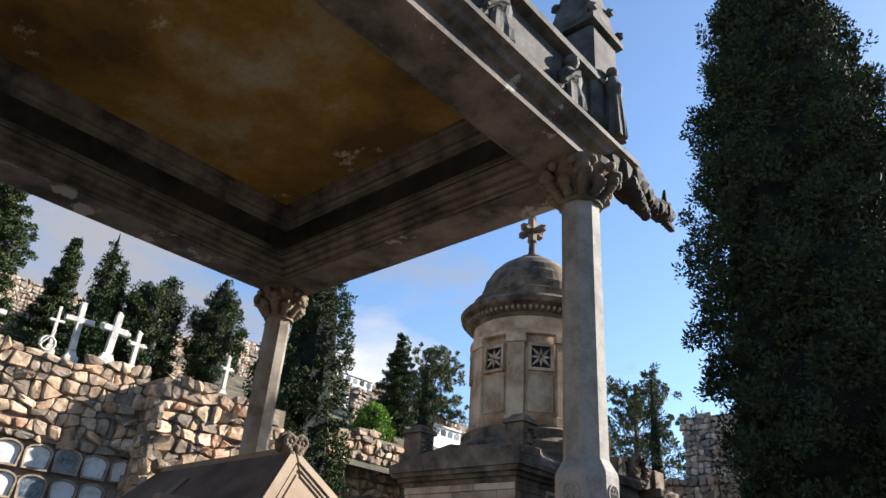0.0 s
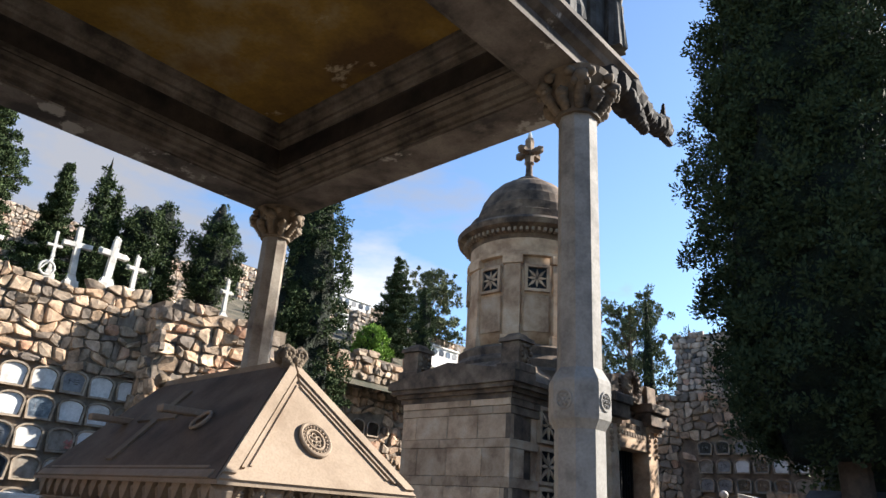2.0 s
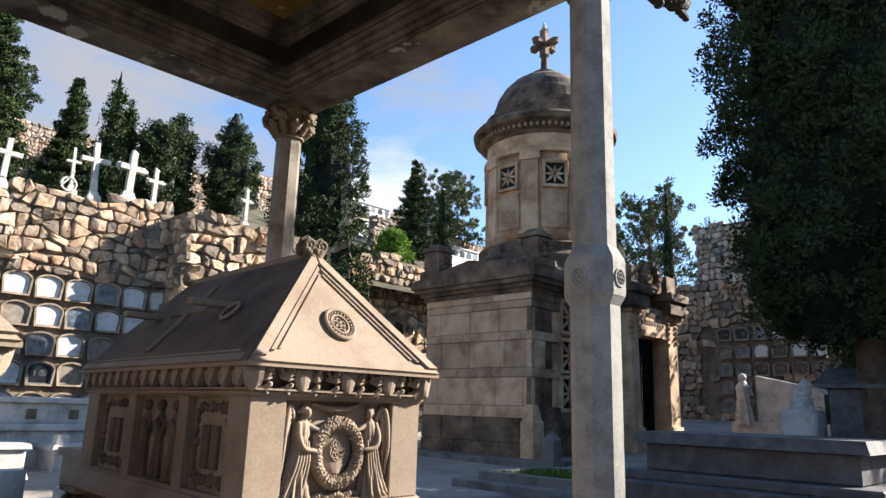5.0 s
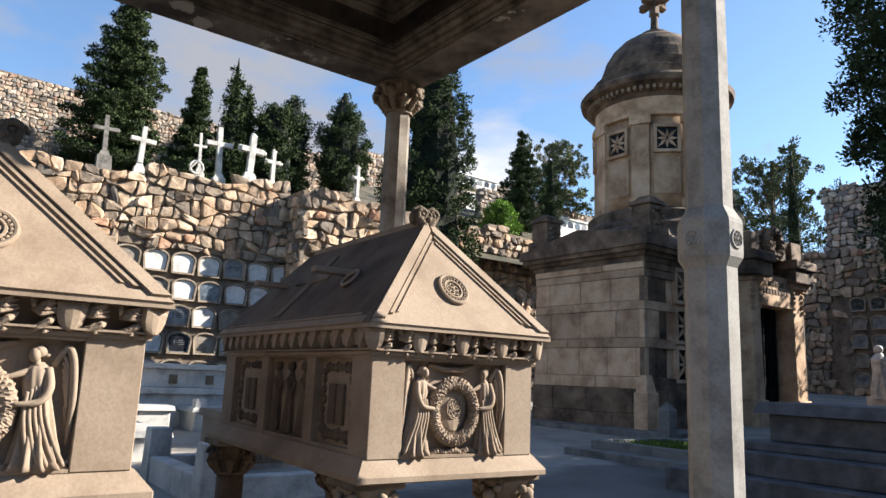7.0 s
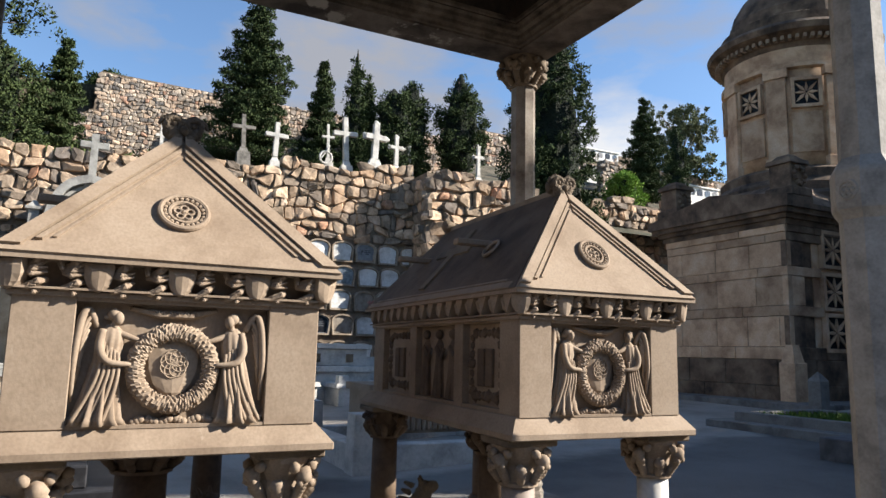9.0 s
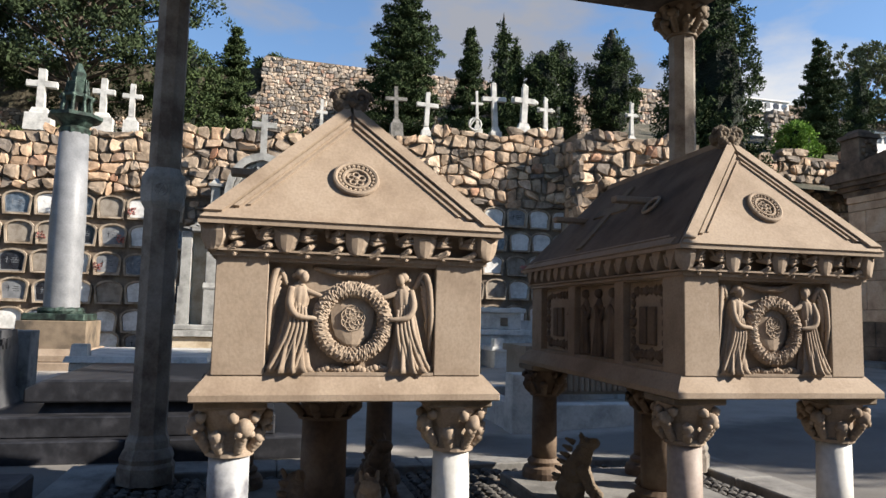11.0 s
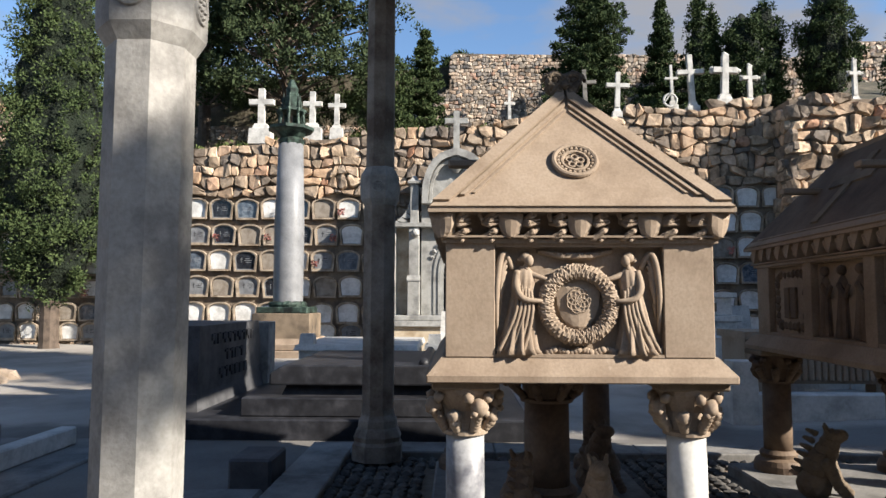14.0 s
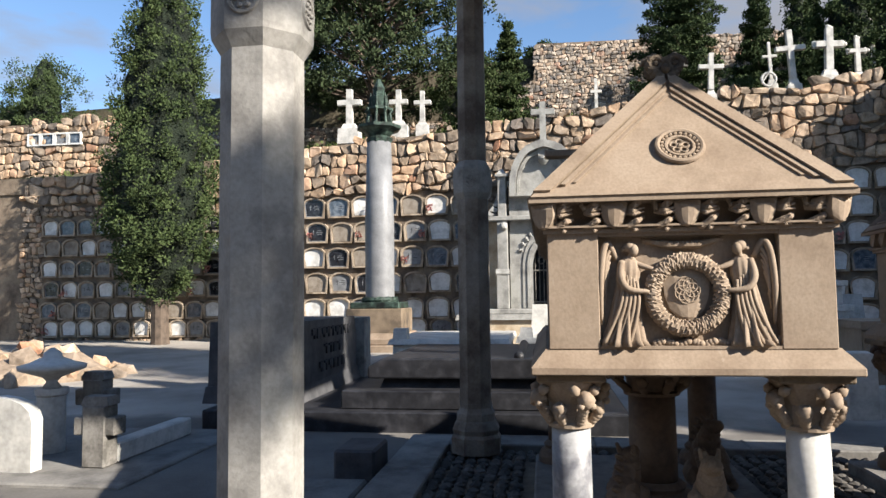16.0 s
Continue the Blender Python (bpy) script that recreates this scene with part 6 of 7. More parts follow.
# white enclosure with posts and fluted chest behind the sarcophagi
enc = thing("grave_enclosure", "white stone grave kerb with square corner posts", "grave", at=pose(-6.6, 4.3, 0))
for a in ((-1.3, 1.3, -1.5, -1.25), (-1.3, 1.3, 1.25, 1.5), (-1.3, -1.05, -1.25, 1.25), (1.05, 1.3, -1.25, 1.25)):
    part("kerb", box(B(), *a, -0.05, 0.42, bev=0.015), WHITE, enc)
for x, y in ((1.17, -1.37), (1.17, 1.37), (-1.17, -1.37), (-1.17, 1.37)):
    part("corner_post", box(B(), x - 0.17, x + 0.17, y - 0.17, y + 0.17, -0.05, 0.82, top=0.02, bev=0.01), WHITE, enc)
bm = B()
box(bm, -0.4, 0.44, -1.0, 1.0, 0.45, 1.05)
box(bm, -0.45, 0.55, -1.05, 1.05, 1.05, 1.15)
chest_ = part("fluted_chest", bm, SAND, enc, "cream fluted stone chest on short feet")
for q in range(22):
    part("flute", lathe(B(), [(0.045, 0.5), (0.045, 1.02)], 8, 0.45, -0.95 + 0.09 * q), SAND, chest_)
for y in (-0.8, 0.8):
    part("foot", box(B(), 0.2, 0.45, y - 0.08, y + 0.08, 0.0, 0.46), SAND, chest_)

# ---- graves at the far left, with urn and cross ----
gr = thing("grave_plot", "pale stone grave plot with rounded headstone and low kerb", "grave", at=pose(-2.55, -5.3, 0))
part("base_slab", box(B(), -1.6, 0.75, -1.2, 1.25, -0.1, 0.06, bev=0.015), KERB, gr)
for a in ((-1.3, 0.5, -0.95, -0.78), (-1.3, 0.02, 0.6, 0.77)):
    part("kerb", box(B(), *a, 0.06, 0.24, bev=0.015), WHITE, gr)
bm = prism(B(), [(-0.5, 0.05), (0.22, 0.05), (0.22, 0.5)] + [(-0.14 + 0.36 * math.cos(a), 0.5 + 0.2 * math.sin(a)) for a in steps(0, math.pi, 8)[1:]], "x", 0.3, 0.44)
part("headstone", bm, WHITE, gr)
part("urn_post", lathe(B(), [(0.13, 0.06), (0.13, 0.6), (0.15, 0.62), (0.15, 0.68)], 20, -0.35, -0.2), WHITE, gr)
part("urn", lathe(B(), [(0.09, 0.68), (0.05, 0.74), (0.08, 0.78), (0.3, 0.86), (0.31, 0.9), (0.2, 0.93), (0.09, 0.98), (0.08, 1.02), (0.02, 1.07)], 24, -0.35, -0.2), WHITE, gr, smooth=True)
for x, y, h_ in ((0.14, 0.66, 0.6), (-0.75, 0.02, 0.72)):
    post_ = part("cross_post", box(B(), x - 0.1, x + 0.1, y - 0.11, y + 0.11, 0.06, h_, bev=0.012), CROSS_D, gr, "stubby grey stone cross post")
    part("cross_arm", box(B(), x - 0.09, x + 0.09, y - 0.2, y + 0.2, h_ - 0.26, h_ - 0.1, bev=0.012), CROSS_D, post_)
    part("cross_head", box(B(), x - 0.09, x + 0.09, y - 0.13, y + 0.13, h_, h_ + 0.08, top=0.02), CROSS_D, post_)
rnd = random.Random(4)
for q in range(46):
    ob = part("rock", ball(B(), (0, 0, 0), 1, 1, rough=0.2), RUBBLE)
    a, r = rnd.uniform(0, 6.28), rnd.uniform(0, 1) ** 0.6
    ob.matrix_world = pose(-8.6 + 1.6 * r * math.cos(a), -10.3 + 1.7 * r * math.sin(a), 0.1 + 0.55 * (1 - r), rnd.uniform(0, 90), 0, rnd.uniform(0, 360)) @ Matrix.Diagonal((rnd.uniform(0.15, 0.32), rnd.uniform(0.15, 0.3), rnd.uniform(0.1, 0.2), 1))
    tagged(ob, "rough field stone in a loose heap", "rock", "heap of rough stones")
rk = tagged(part("rockery_core", ball(B(), (-8.6, -10.3, 0.0), 1.5, 2, sz=0.38, rough=0.1), RUBBLE), "mound of earth under heaped stones", "mound")

# ---- tombs beyond the platform towards the mausoleum ----
GZ = ground_z
plot = thing("planted_grave", "kerbed grave plot planted with low greenery", "grave", at=pose(-3.6, 11.4, GZ(-3.6, 11.4)))
for a in ((-2.2, 2.0, -1.15, -0.95), (-2.2, 2.0, 0.95, 1.15), (-2.2, -2.0, -0.95, 0.95), (1.8, 2.0, -0.95, 0.95)):
    part("kerb", box(B(), *a, -0.15, 0.24, bev=0.012), KERB, plot)
part("outer_step", box(B(), -2.55, 2.35, -1.5, 1.5, -0.2, 0.08, bev=0.012), KERB, plot)
GRASS = leafy("low_greenery", (0.03, 0.06, 0.012), (0.13, 0.19, 0.04))
bm = B()
for q in range(2600):
    x, y = rnd.uniform(-1.95, 1.75), rnd.uniform(-0.92, 0.92)
    a, h_ = rnd.uniform(0, 6.28), rnd.uniform(0.05, 0.14)
    c, s_ = 0.03 * math.cos(a), 0.03 * math.sin(a)
    bm.faces.new([bm.verts.new((x - c, y - s_, 0.14)), bm.verts.new((x + c, y + s_, 0.14)), bm.verts.new((x + rnd.uniform(-0.06, 0.06), y + rnd.uniform(-0.06, 0.06), 0.14 + h_))])
tagged(part("greenery", bm, GRASS, plot), kind="stuff")
part("soil", box(B(), -2.0, 1.8, -0.95, 0.95, 0.08, 0.16), EARTH, plot)
for x, y in ((-2.3, 1.6), (-1.2, 1.9)):
    bm = box(B(), -0.14, 0.14, -0.14, 0.14, -0.1, 0.72, bev=0.01)
    box(bm, -0.14, 0.14, -0.14, 0.14, 0.72, 0.9, top=0.13)
    ob = part("bollard", bm, KERB)
    ob.matrix_world = pose(-3.6 + x, 11.2 + y, GZ(-4, 12.5))
    tagged(ob, "small grey stone post with a pointed top", "bollard", "grey stone posts")
big = thing("chest_tomb", "shaded grey granite chest tomb on wide steps", "tomb", at=pose(-0.6, 10.6, GZ(0, 10.6)))
GRAN = mat("grey_granite", (0.16, 0.16, 0.165), (0.1, 0.1, 0.105), (0.24, 0.24, 0.245), scale=4, fine=70, rough=0.6, bump=0.1)
for z0, z1, o in ((-0.2, 0.2, 0.0), (0.2, 0.5, 0.35), (0.5, 0.62, 0.7)):
    part("step", box(B(), -2.4 + o, 2.4 - o, -2.0 + o, 2.0 - o, z0, z1, bev=0.015), GRAN, big)
part("chest", box(B(), -1.4, 1.4, -0.95, 0.95, 0.62, 1.0, bev=0.02), GRAN, big)
part("lid", box(B(), -1.55, 1.55, -1.1, 1.1, 1.0, 1.16, top=0.05), GRAN, big)
ch2 = thing("house_tomb", "shaded stone tomb shaped like a small gabled house", "tomb", at=pose(0.2, 16.6, GZ(0, 16.6)))
part("step", box(B(), -3.0, 3.4, -2.0, 2.0, -0.3, 0.3, bev=0.02), GRAN, ch2)
part("plinth", box(B(), -2.4, 2.8, -1.5, 1.5, 0.3, 0.75, bev=0.02), GRAN, ch2)
part("body", box(B(), -1.4, 1.2, -0.75, 0.75, 0.75, 1.75, bev=0.02), GRAN, ch2)
part("roof", prism(B(), [(-0.9, 1.75), (0.9, 1.75), (0.9, 1.82), (0, 2.2), (-0.9, 1.82)], "x", -1.6, 1.4), GRAN, ch2)
part("roof_cross", box(box(B(), 0.85, 1.0, -0.07, 0.07, 2.1, 2.85), 0.85, 1.0, -0.25, 0.25, 2.48, 2.64), WHITE, ch2)
part("port_hole", wreathed(B(), (0, 0, 0), 0.12, 0.03, 16, 6, axis="x"), IRON, ch2).matrix_local = pose(0.5, -0.76, 1.3, 0, 0, 90)
bm = robe(B(), 0, 0, [(0.55, 0.0), (0.5, 0.6), (0.42, 1.2), (0.3, 1.5), (0.1, 1.6)], 9, 1, 1, 0.16)
part("draped_stone", bm, CROSS_D, ch2).matrix_local = pose(2.0, 0, 0.75)
bm = box(B(), -2.2, -1.5, -1.3, -0.6, 0.3, 1.3, bev=0.05)
chain(bm, [(-1.85, -0.95, 1.3, 0.25), (-1.85, -0.95, 1.6, 0.18), (-1.75, -0.95, 1.8, 0.14)], 2, 0.1)
part("carved_headpiece", bm, WHITE, ch2)
st = robe(B(), 0, 0, [(0.3, 0.0), (0.28, 0.3), (0.22, 0.9), (0.26, 1.25), (0.1, 1.45)], 7, 0.9, 1, 0.18)
ball(st, (0, 0, 1.56), 0.14, 2)
chain(st, [(0.1, 0.2, 1.25, 0.08), (0.25, 0.1, 1.0, 0.07), (0.2, -0.1, 1.1, 0.05)], 2, 0.05)
ob = part("statue", st, CROSS_W)
ob.matrix_world = pose(-6.2, 24.4, GZ(-6, 24) + 0.5)
tagged(ob, "pale standing draped figure beside a white tomb", "statue")
wt = thing("white_tomb", "white marble tomb with a sloping lid and scroll", "tomb", at=pose(-5.0, 25.4, GZ(-5, 25)))
part("base", box(B(), -1.7, 1.4, -0.9, 0.9, -0.2, 0.55, bev=0.02), WHITE, wt)
part("body", prism(B(), [(-0.9, 0.5), (1.2, 0.5), (1.2, 1.5), (0.9, 1.7), (-0.9, 2.1)], "y", -0.6, 0.6), WHITE, wt)
# far shaded niche wall closing the terrace
wf = tagged(part("wall_6", box(B(), -19.5, 26, 34.2, 36, 0, 8.4), MORTAR), "far shaded niche wall at the end of the terrace", "wall", kind="structure")
part("upper_wall", box(B(), -12, -8.6, 34.5, 36, 8.4, 11.5), MORTAR, wf)
fh = []
for r_ in range(5):
    for q in range(15):
        k = rnd.choices((0, 1, 3, 4), (3, 3, 4, 2))[0]
        x, z = -11.5 + 0.85 * q, 2.4 + 0.85 * r_
        fh.append((x, z))
        if q > 0:
            copy_thing(protos[0, k] if (0, k) in protos else protos[0, 0], pose(x, 34.05, z, 0, 0, -90))
rubble(wf, lambda u, v, d: (u, 34.1 - d, v), -19, 12, 1.0, lambda y: 8.6, 0.42, 0.09, RUBBLE, 9, skip=lambda x, z: any(abs(x - a) < 0.42 and abs(z - b) < 0.4 for a, b in fh))
rubble(wf, lambda u, v, d: (u, 34.4 - d, v), -12, -8.6, 8.4, lambda y: 11.6, 0.32, 0.09, RUBBLE_GREY, 10)
# white columbarium terraces up the hill, each before a rubble terrace wall
for n_, (x, y0, y1, z0, z1, lab) in enumerate(((-34.2, 31, 48, 11, 15.5, "rubble terrace wall over a row of white niches"), (-42.2, 26, 46, 13, 18.3, "upper rubble terrace wall on the hillside"), (-45.4, 24, 44, 16, 20.3, "highest rubble terrace wall on the hillside"))):
    fw = tagged(part("wall_%d" % (7 + n_), box(B(), x - 0.6, x - 0.05, y0, y1, z0, z1 - 0.2), MORTAR), lab, "wall", kind="structure")
    rubble(fw, on_wall(x), y0, y1, z0 + 1.5, lambda u, z1=z1, y0=y0: z1 - 0.04 * (u - y0) + 0.15 * math.sin(u * 2), 0.34, 0.1, RUBBLE_GREY, 40 + n_)
for x, y, z, n_, k, w in ((-45.2, 36.2, 18.0, 7, 3, 0.84), (-42, 35.9, 16.65, 5, 1, 0.82), (-34, 35.9, 13.7, 8, 1, 0.79)):
    tr = thing("columbarium", "white columbarium terrace with rows of dark niches", "columbarium", at=pose(x, y, z))
    part("body", box(B(), -0.6, 0, 0, w * n_, -1.5, 0.7 * k + 0.05), PLAQUES[0], tr)
    for i in range(n_):
        for j in range(k):
            part("opening", prism(B(), [(a + w * (i + 0.5), b + 0.36 + 0.7 * j) for a, b in arch(0.6, 0.5)], "x", -0.05, 0.02), PLAQUES[(2, 1, 4)[(i * 5 + j * 3) % 3]], tr)
    part("coping", box(B(), -0.7, 0.12, -0.1, w * n_ + 0.1, 0.7 * k + 0.05, 0.7 * k + 0.16), PLAQUES[0], tr)

# ---- trees ----
def crown_mesh(name, clumps, leaf, per, rnd_seed, material, parent, up=0.4):
    """Leaf sprays: clumps of (x, y, z, radius), each a burst of small pointed leaves."""
    g = np.random.default_rng(rnd_seed)
    c = np.array(clumps)
    n = len(c) * per
    idx = np.repeat(np.arange(len(c)), per)
    d = g.normal(size=(n, 3))
    d /= np.linalg.norm(d, axis=1)[:, None]
    ctr = c[idx, :3] + d * (c[idx, 3] * g.uniform(0.35, 1.0, n))[:, None]
    ax = d + g.normal(size=(n, 3)) * 0.5 + np.array([0, 0, up])
    ax /= np.linalg.norm(ax, axis=1)[:, None]
    sd = np.cross(ax, g.normal(size=(n, 3)))
    sd /= np.linalg.norm(sd, axis=1)[:, None]
    L = leaf * g.uniform(0.6, 1.5, n)[:, None]
    v = np.empty((n, 4, 3))
    v[:, 0], v[:, 1], v[:, 2], v[:, 3] = ctr - ax * L * 0.5, ctr + sd * L * 0.3, ctr + ax * L * 0.7, ctr - sd * L * 0.3
    me = bpy.data.meshes.new(name)
    me.from_pydata(v.reshape(-1, 3).tolist(), [], np.arange(n * 4).reshape(-1, 4).tolist())
    me.materials.append(material)
    ob = new(name, me)
    ob.parent = parent
    return ob


def conifer(x, y, z0, z1, prof, seed, n, leaf, per, label, kind_="cypress", material=None, trunk=0.16, bare=0.0, clump=0.22, core=0.72, lobes=0.16, squash=1.0):
    """A tree: tapered trunk, limbs, and a crown whose radius follows prof = ((height share, radius), ...), broken into clumps."""
    material = material or LEAF
    rnd = random.Random(seed)
    t = thing(kind_, label, "tree", at=pose(x, y, z0))
    h = z1 - z0
    hs, rs = [p[0] for p in prof], [p[1] for p in prof]
    bm = B()
    lathe(bm, [(trunk * 1.35, -0.3), (trunk * 1.1, 0.15), (trunk, h * 0.15), (trunk * 0.55, h * 0.6), (0.02, h * 0.96)], 10)
    for v in bm.verts:
        v.co.x += 0.05 * math.sin(v.co.z * 1.3 + seed)
        v.co.y += 0.05 * math.cos(v.co.z * 1.1 + seed)
    for q in range(14):
        f = bare + (0.9 - bare) * (q + 0.5) / 14
        a, r = rnd.uniform(0, 6.28), np.interp(f, hs, rs) * 0.7
        chain_pts = [(0, 0, h * f, trunk * 0.3), (r * 0.5 * math.cos(a), r * 0.5 * math.sin(a), h * f + r * 0.25, trunk * 0.2), (r * math.cos(a), r * math.sin(a), h * f + r * 0.45, trunk * 0.1)]
        for (a0, b0, c0, r0), (a1, b1, c1, r1) in zip(chain_pts, chain_pts[1:]):
            u = (Vector((a1, b1, c1)) - Vector((a0, b0, c0)))
            p_, q_ = u.orthogonal().normalized(), u.cross(u.orthogonal()).normalized()
            A = [bm.verts.new(Vector((a0, b0, c0)) + r0 * (p_ * math.cos(k * 1.57) + q_ * math.sin(k * 1.57))) for k in range(4)]
            C = [bm.verts.new(Vector((a1, b1, c1)) + r1 * (p_ * math.cos(k * 1.57) + q_ * math.sin(k * 1.57))) for k in range(4)]
            for k in range(4):
                bm.faces.new((A[k], A[(k + 1) % 4], C[(k + 1) % 4], C[k]))
    part("trunk", bm, BARK, t)
    cl = []
    wgt = [max(0.05, float(np.interp(bare + (1 - bare) * k / 59, hs, rs))) for k in range(60)]
    for q in range(n):
        f = bare + (1 - bare) * (rnd.choices(range(60), wgt)[0] + rnd.random()) / 60
        a = rnd.uniform(0, 2 * math.pi)
        r = float(np.interp(f, hs, rs))
        lob = 1 + lobes * noise.noise((2.2 * math.cos(a) + seed, 2.2 * math.sin(a), f * h * 0.9)) * 2
        rr = r * lob * (rnd.uniform(0.72, 1.04) if rnd.random() < 0.8 else rnd.uniform(0.3, 0.8))
        cl.append((rr * math.cos(a), rr * math.sin(a) * squash, f * h, clump * rnd.uniform(0.6, 1.35)))
    crown = crown_mesh("crown", cl, leaf, per, seed, material, t)
    # closed dark shell: the crown's inner shade is put into its colour
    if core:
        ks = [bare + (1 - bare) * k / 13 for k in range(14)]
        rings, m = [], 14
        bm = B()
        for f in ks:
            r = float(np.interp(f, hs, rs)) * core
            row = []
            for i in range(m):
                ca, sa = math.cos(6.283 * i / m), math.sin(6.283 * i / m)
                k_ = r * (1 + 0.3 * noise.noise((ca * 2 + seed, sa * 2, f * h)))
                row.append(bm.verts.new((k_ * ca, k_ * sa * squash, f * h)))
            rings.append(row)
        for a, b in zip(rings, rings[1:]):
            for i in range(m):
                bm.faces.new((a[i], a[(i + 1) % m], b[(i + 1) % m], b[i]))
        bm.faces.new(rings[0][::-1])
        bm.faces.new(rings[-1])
        part("inner_foliage", bm, CROWN_SHADE, crown)
    return t


CROWN_SHADE = mat("crown_shade_core", (0.016, 0.026, 0.013), (0.007, 0.012, 0.006), (0.03, 0.045, 0.02), scale=2.5, fine=14, bump=1.0, bump_dist=0.2, rough=0.95)
LEAF_T = leafy("dense_cypress_leaf", (0.012, 0.02, 0.01), (0.06, 0.08, 0.036))
LEAF_B = leafy("bright_shrub_leaf", (0.07, 0.14, 0.02), (0.2, 0.32, 0.06))
LEAF_G = leafy("dusty_eucalyptus_leaf", (0.05, 0.065, 0.035), (0.16, 0.17, 0.09))
COL = ((0, 0.35), (0.12, 0.85), (0.3, 1.0), (0.55, 0.9), (0.8, 0.55), (1, 0.05))
SPIRE = ((0, 0.5), (0.1, 1.0), (0.35, 0.85), (0.7, 0.5), (0.9, 0.18), (1, 0.02))
ROUND = ((0, 0.4), (0.15, 0.85), (0.45, 1.0), (0.75, 0.85), (0.92, 0.5), (1, 0.1))
TALL = ((0, 0.55), (0.08, 0.95), (0.3, 1.0), (0.6, 0.85), (0.85, 0.6), (1, 0.15))


def scaled(p, r):
    return tuple((a, b * r) for a, b in p)


def pine(x, y, z0, z1, spread, seed, n, label, material, leaf=0.11, open_=0.5, z_low=0.35, per=60):
    """A spreading tree: forked limbs that carry separate flat pads of foliage."""
    rnd = random.Random(seed)
    t = thing("pine", label, "tree", at=pose(x, y, z0))
    h = z1 - z0
    bm = B()
    lathe(bm, [(0.34, -0.4), (0.27, 0.3), (0.2, h * 0.45), (0.08, h * 0.9)], 10)
    cl = []
    for q in range(n):
        a, f = rnd.uniform(0, 6.28), rnd.uniform(z_low, 1.0)
        r = spread * math.sqrt(rnd.random()) * (0.6 + 0.4 * math.sin(math.pi * min(1, (f - z_low) / (1 - z_low) * 0.8 + 0.2)))
        c = Vector((r * math.cos(a), r * math.sin(a), h * f))
        s0 = Vector((0, 0, h * (f * 0.7)))
        u = c - s0
        p_, q_ = u.orthogonal().normalized(), u.cross(u.orthogonal()).normalized()
        A = [bm.verts.new(s0 + 0.06 * (p_ * math.cos(k * 1.57) + q_ * math.sin(k * 1.57))) for k in range(4)]
        C = [bm.verts.new(c + 0.015 * (p_ * math.cos(k * 1.57) + q_ * math.sin(k * 1.57))) for k in range(4)]
        for k in range(4):
            bm.faces.new((A[k], A[(k + 1) % 4], C[(k + 1) % 4], C[k]))
        for k in range(9):
            cl.append((c.x + rnd.gauss(0, open_), c.y + rnd.gauss(0, open_), c.z + rnd.gauss(0, open_ * 0.4), rnd.uniform(0.18, 0.42)))
    part("trunk", bm, BARK, t)
    crown_mesh("crown", cl, leaf, per, seed, material, t)
    return t


def layered(x, y, z0, z1, spread, seed, label, kind_, tiers=12, material=None):
    """A cedar or fir: tiers of drooping, flat boughs with gaps of sky between them."""
    rnd = random.Random(seed)
    t = thing(kind_, label, "tree", at=pose(x, y, z0))
    h = z1 - z0
    bm = lathe(B(), [(0.2, -0.5), (0.16, 0.3), (0.1, h * 0.5), (0.02, h * 0.98)], 9)
    cl = []
    for q in range(tiers):
        f = 0.1 + 0.86 * (q / (tiers - 1)) ** 0.9
        r0 = spread * (1.02 - f) ** 0.75
        turn_ = rnd.uniform(0, 6.28)
        nb = 9 if q < tiers * 0.7 else 6
        for b in range(nb):
            a = turn_ + 6.283 * (b + rnd.uniform(-0.3, 0.3)) / nb
            r = r0 * rnd.uniform(0.6, 1.12)
            zb = h * f + rnd.uniform(-0.12, 0.12)
            tip = Vector((r * math.cos(a), r * math.sin(a), zb + 0.12 * r))
            p_, q_ = Vector((-math.sin(a), math.cos(a), 0)), Vector((0, 0, 1))
            A = [bm.verts.new(Vector((0, 0, zb)) + 0.035 * (p_ * math.cos(k * 1.57) + q_ * math.sin(k * 1.57))) for k in range(4)]
            C = [bm.verts.new(tip + 0.008 * (p_ * math.cos(k * 1.57) + q_ * math.sin(k * 1.57))) for k in range(4)]
            for k in range(4):
                bm.faces.new((A[k], A[(k + 1) % 4], C[(k + 1) % 4], C[k]))
            m = max(3, int(r / 0.17))
            for k in range(m):
                s_ = (k + 0.6) / m
                w = 0.2 * r * math.sin(math.pi * min(1, s_ * 0.85 + 0.1))
                for e in (-1, 0, 1):
                    cl.append((r * s_ * math.cos(a) - e * w * math.sin(a), r * s_ * math.sin(a) + e * w * math.cos(a), zb + 0.12 * r * s_ + rnd.uniform(-0.05, 0.05) - 0.03 * abs(e), rnd.uniform(0.1, 0.2)))
    part("trunk", bm, BARK, t)
    crown_mesh("crown", cl, 0.075, 34, seed, material or LEAF, t)
    return t


layered(-23.0, 4.6, 7.9, 15.9, 2.3, 81, "dark cedar with ragged layered boughs", "cedar", 15)
layered(-24, 7.6, 8.4, 13.7, 1.25, 82, "small dark cedar on the terrace", "cedar", 11)
layered(-30, 31.0, 10.9, 18.5, 2.3, 83, "pointed fir on the far hillside", "fir", 13)
layered(-24, -1.9, 8.0, 12.6, 1.3, 84, "small ragged pine on the terrace", "pine", 9, LEAF_P)
# tall cypress before the niche wall
conifer(-16.1, -12.1, ground_z(-16, -12), 13.4, ((0.1, 0.3), (0.15, 1.0), (0.27, 1.75), (0.45, 1.62), (0.65, 1.22), (0.85, 0.75), (1, 0.1)), 1, 620, 0.07, 90, "tall green cypress with a bare grey trunk foot", trunk=0.24, bare=0.1, clump=0.3, material=LEAF_P)
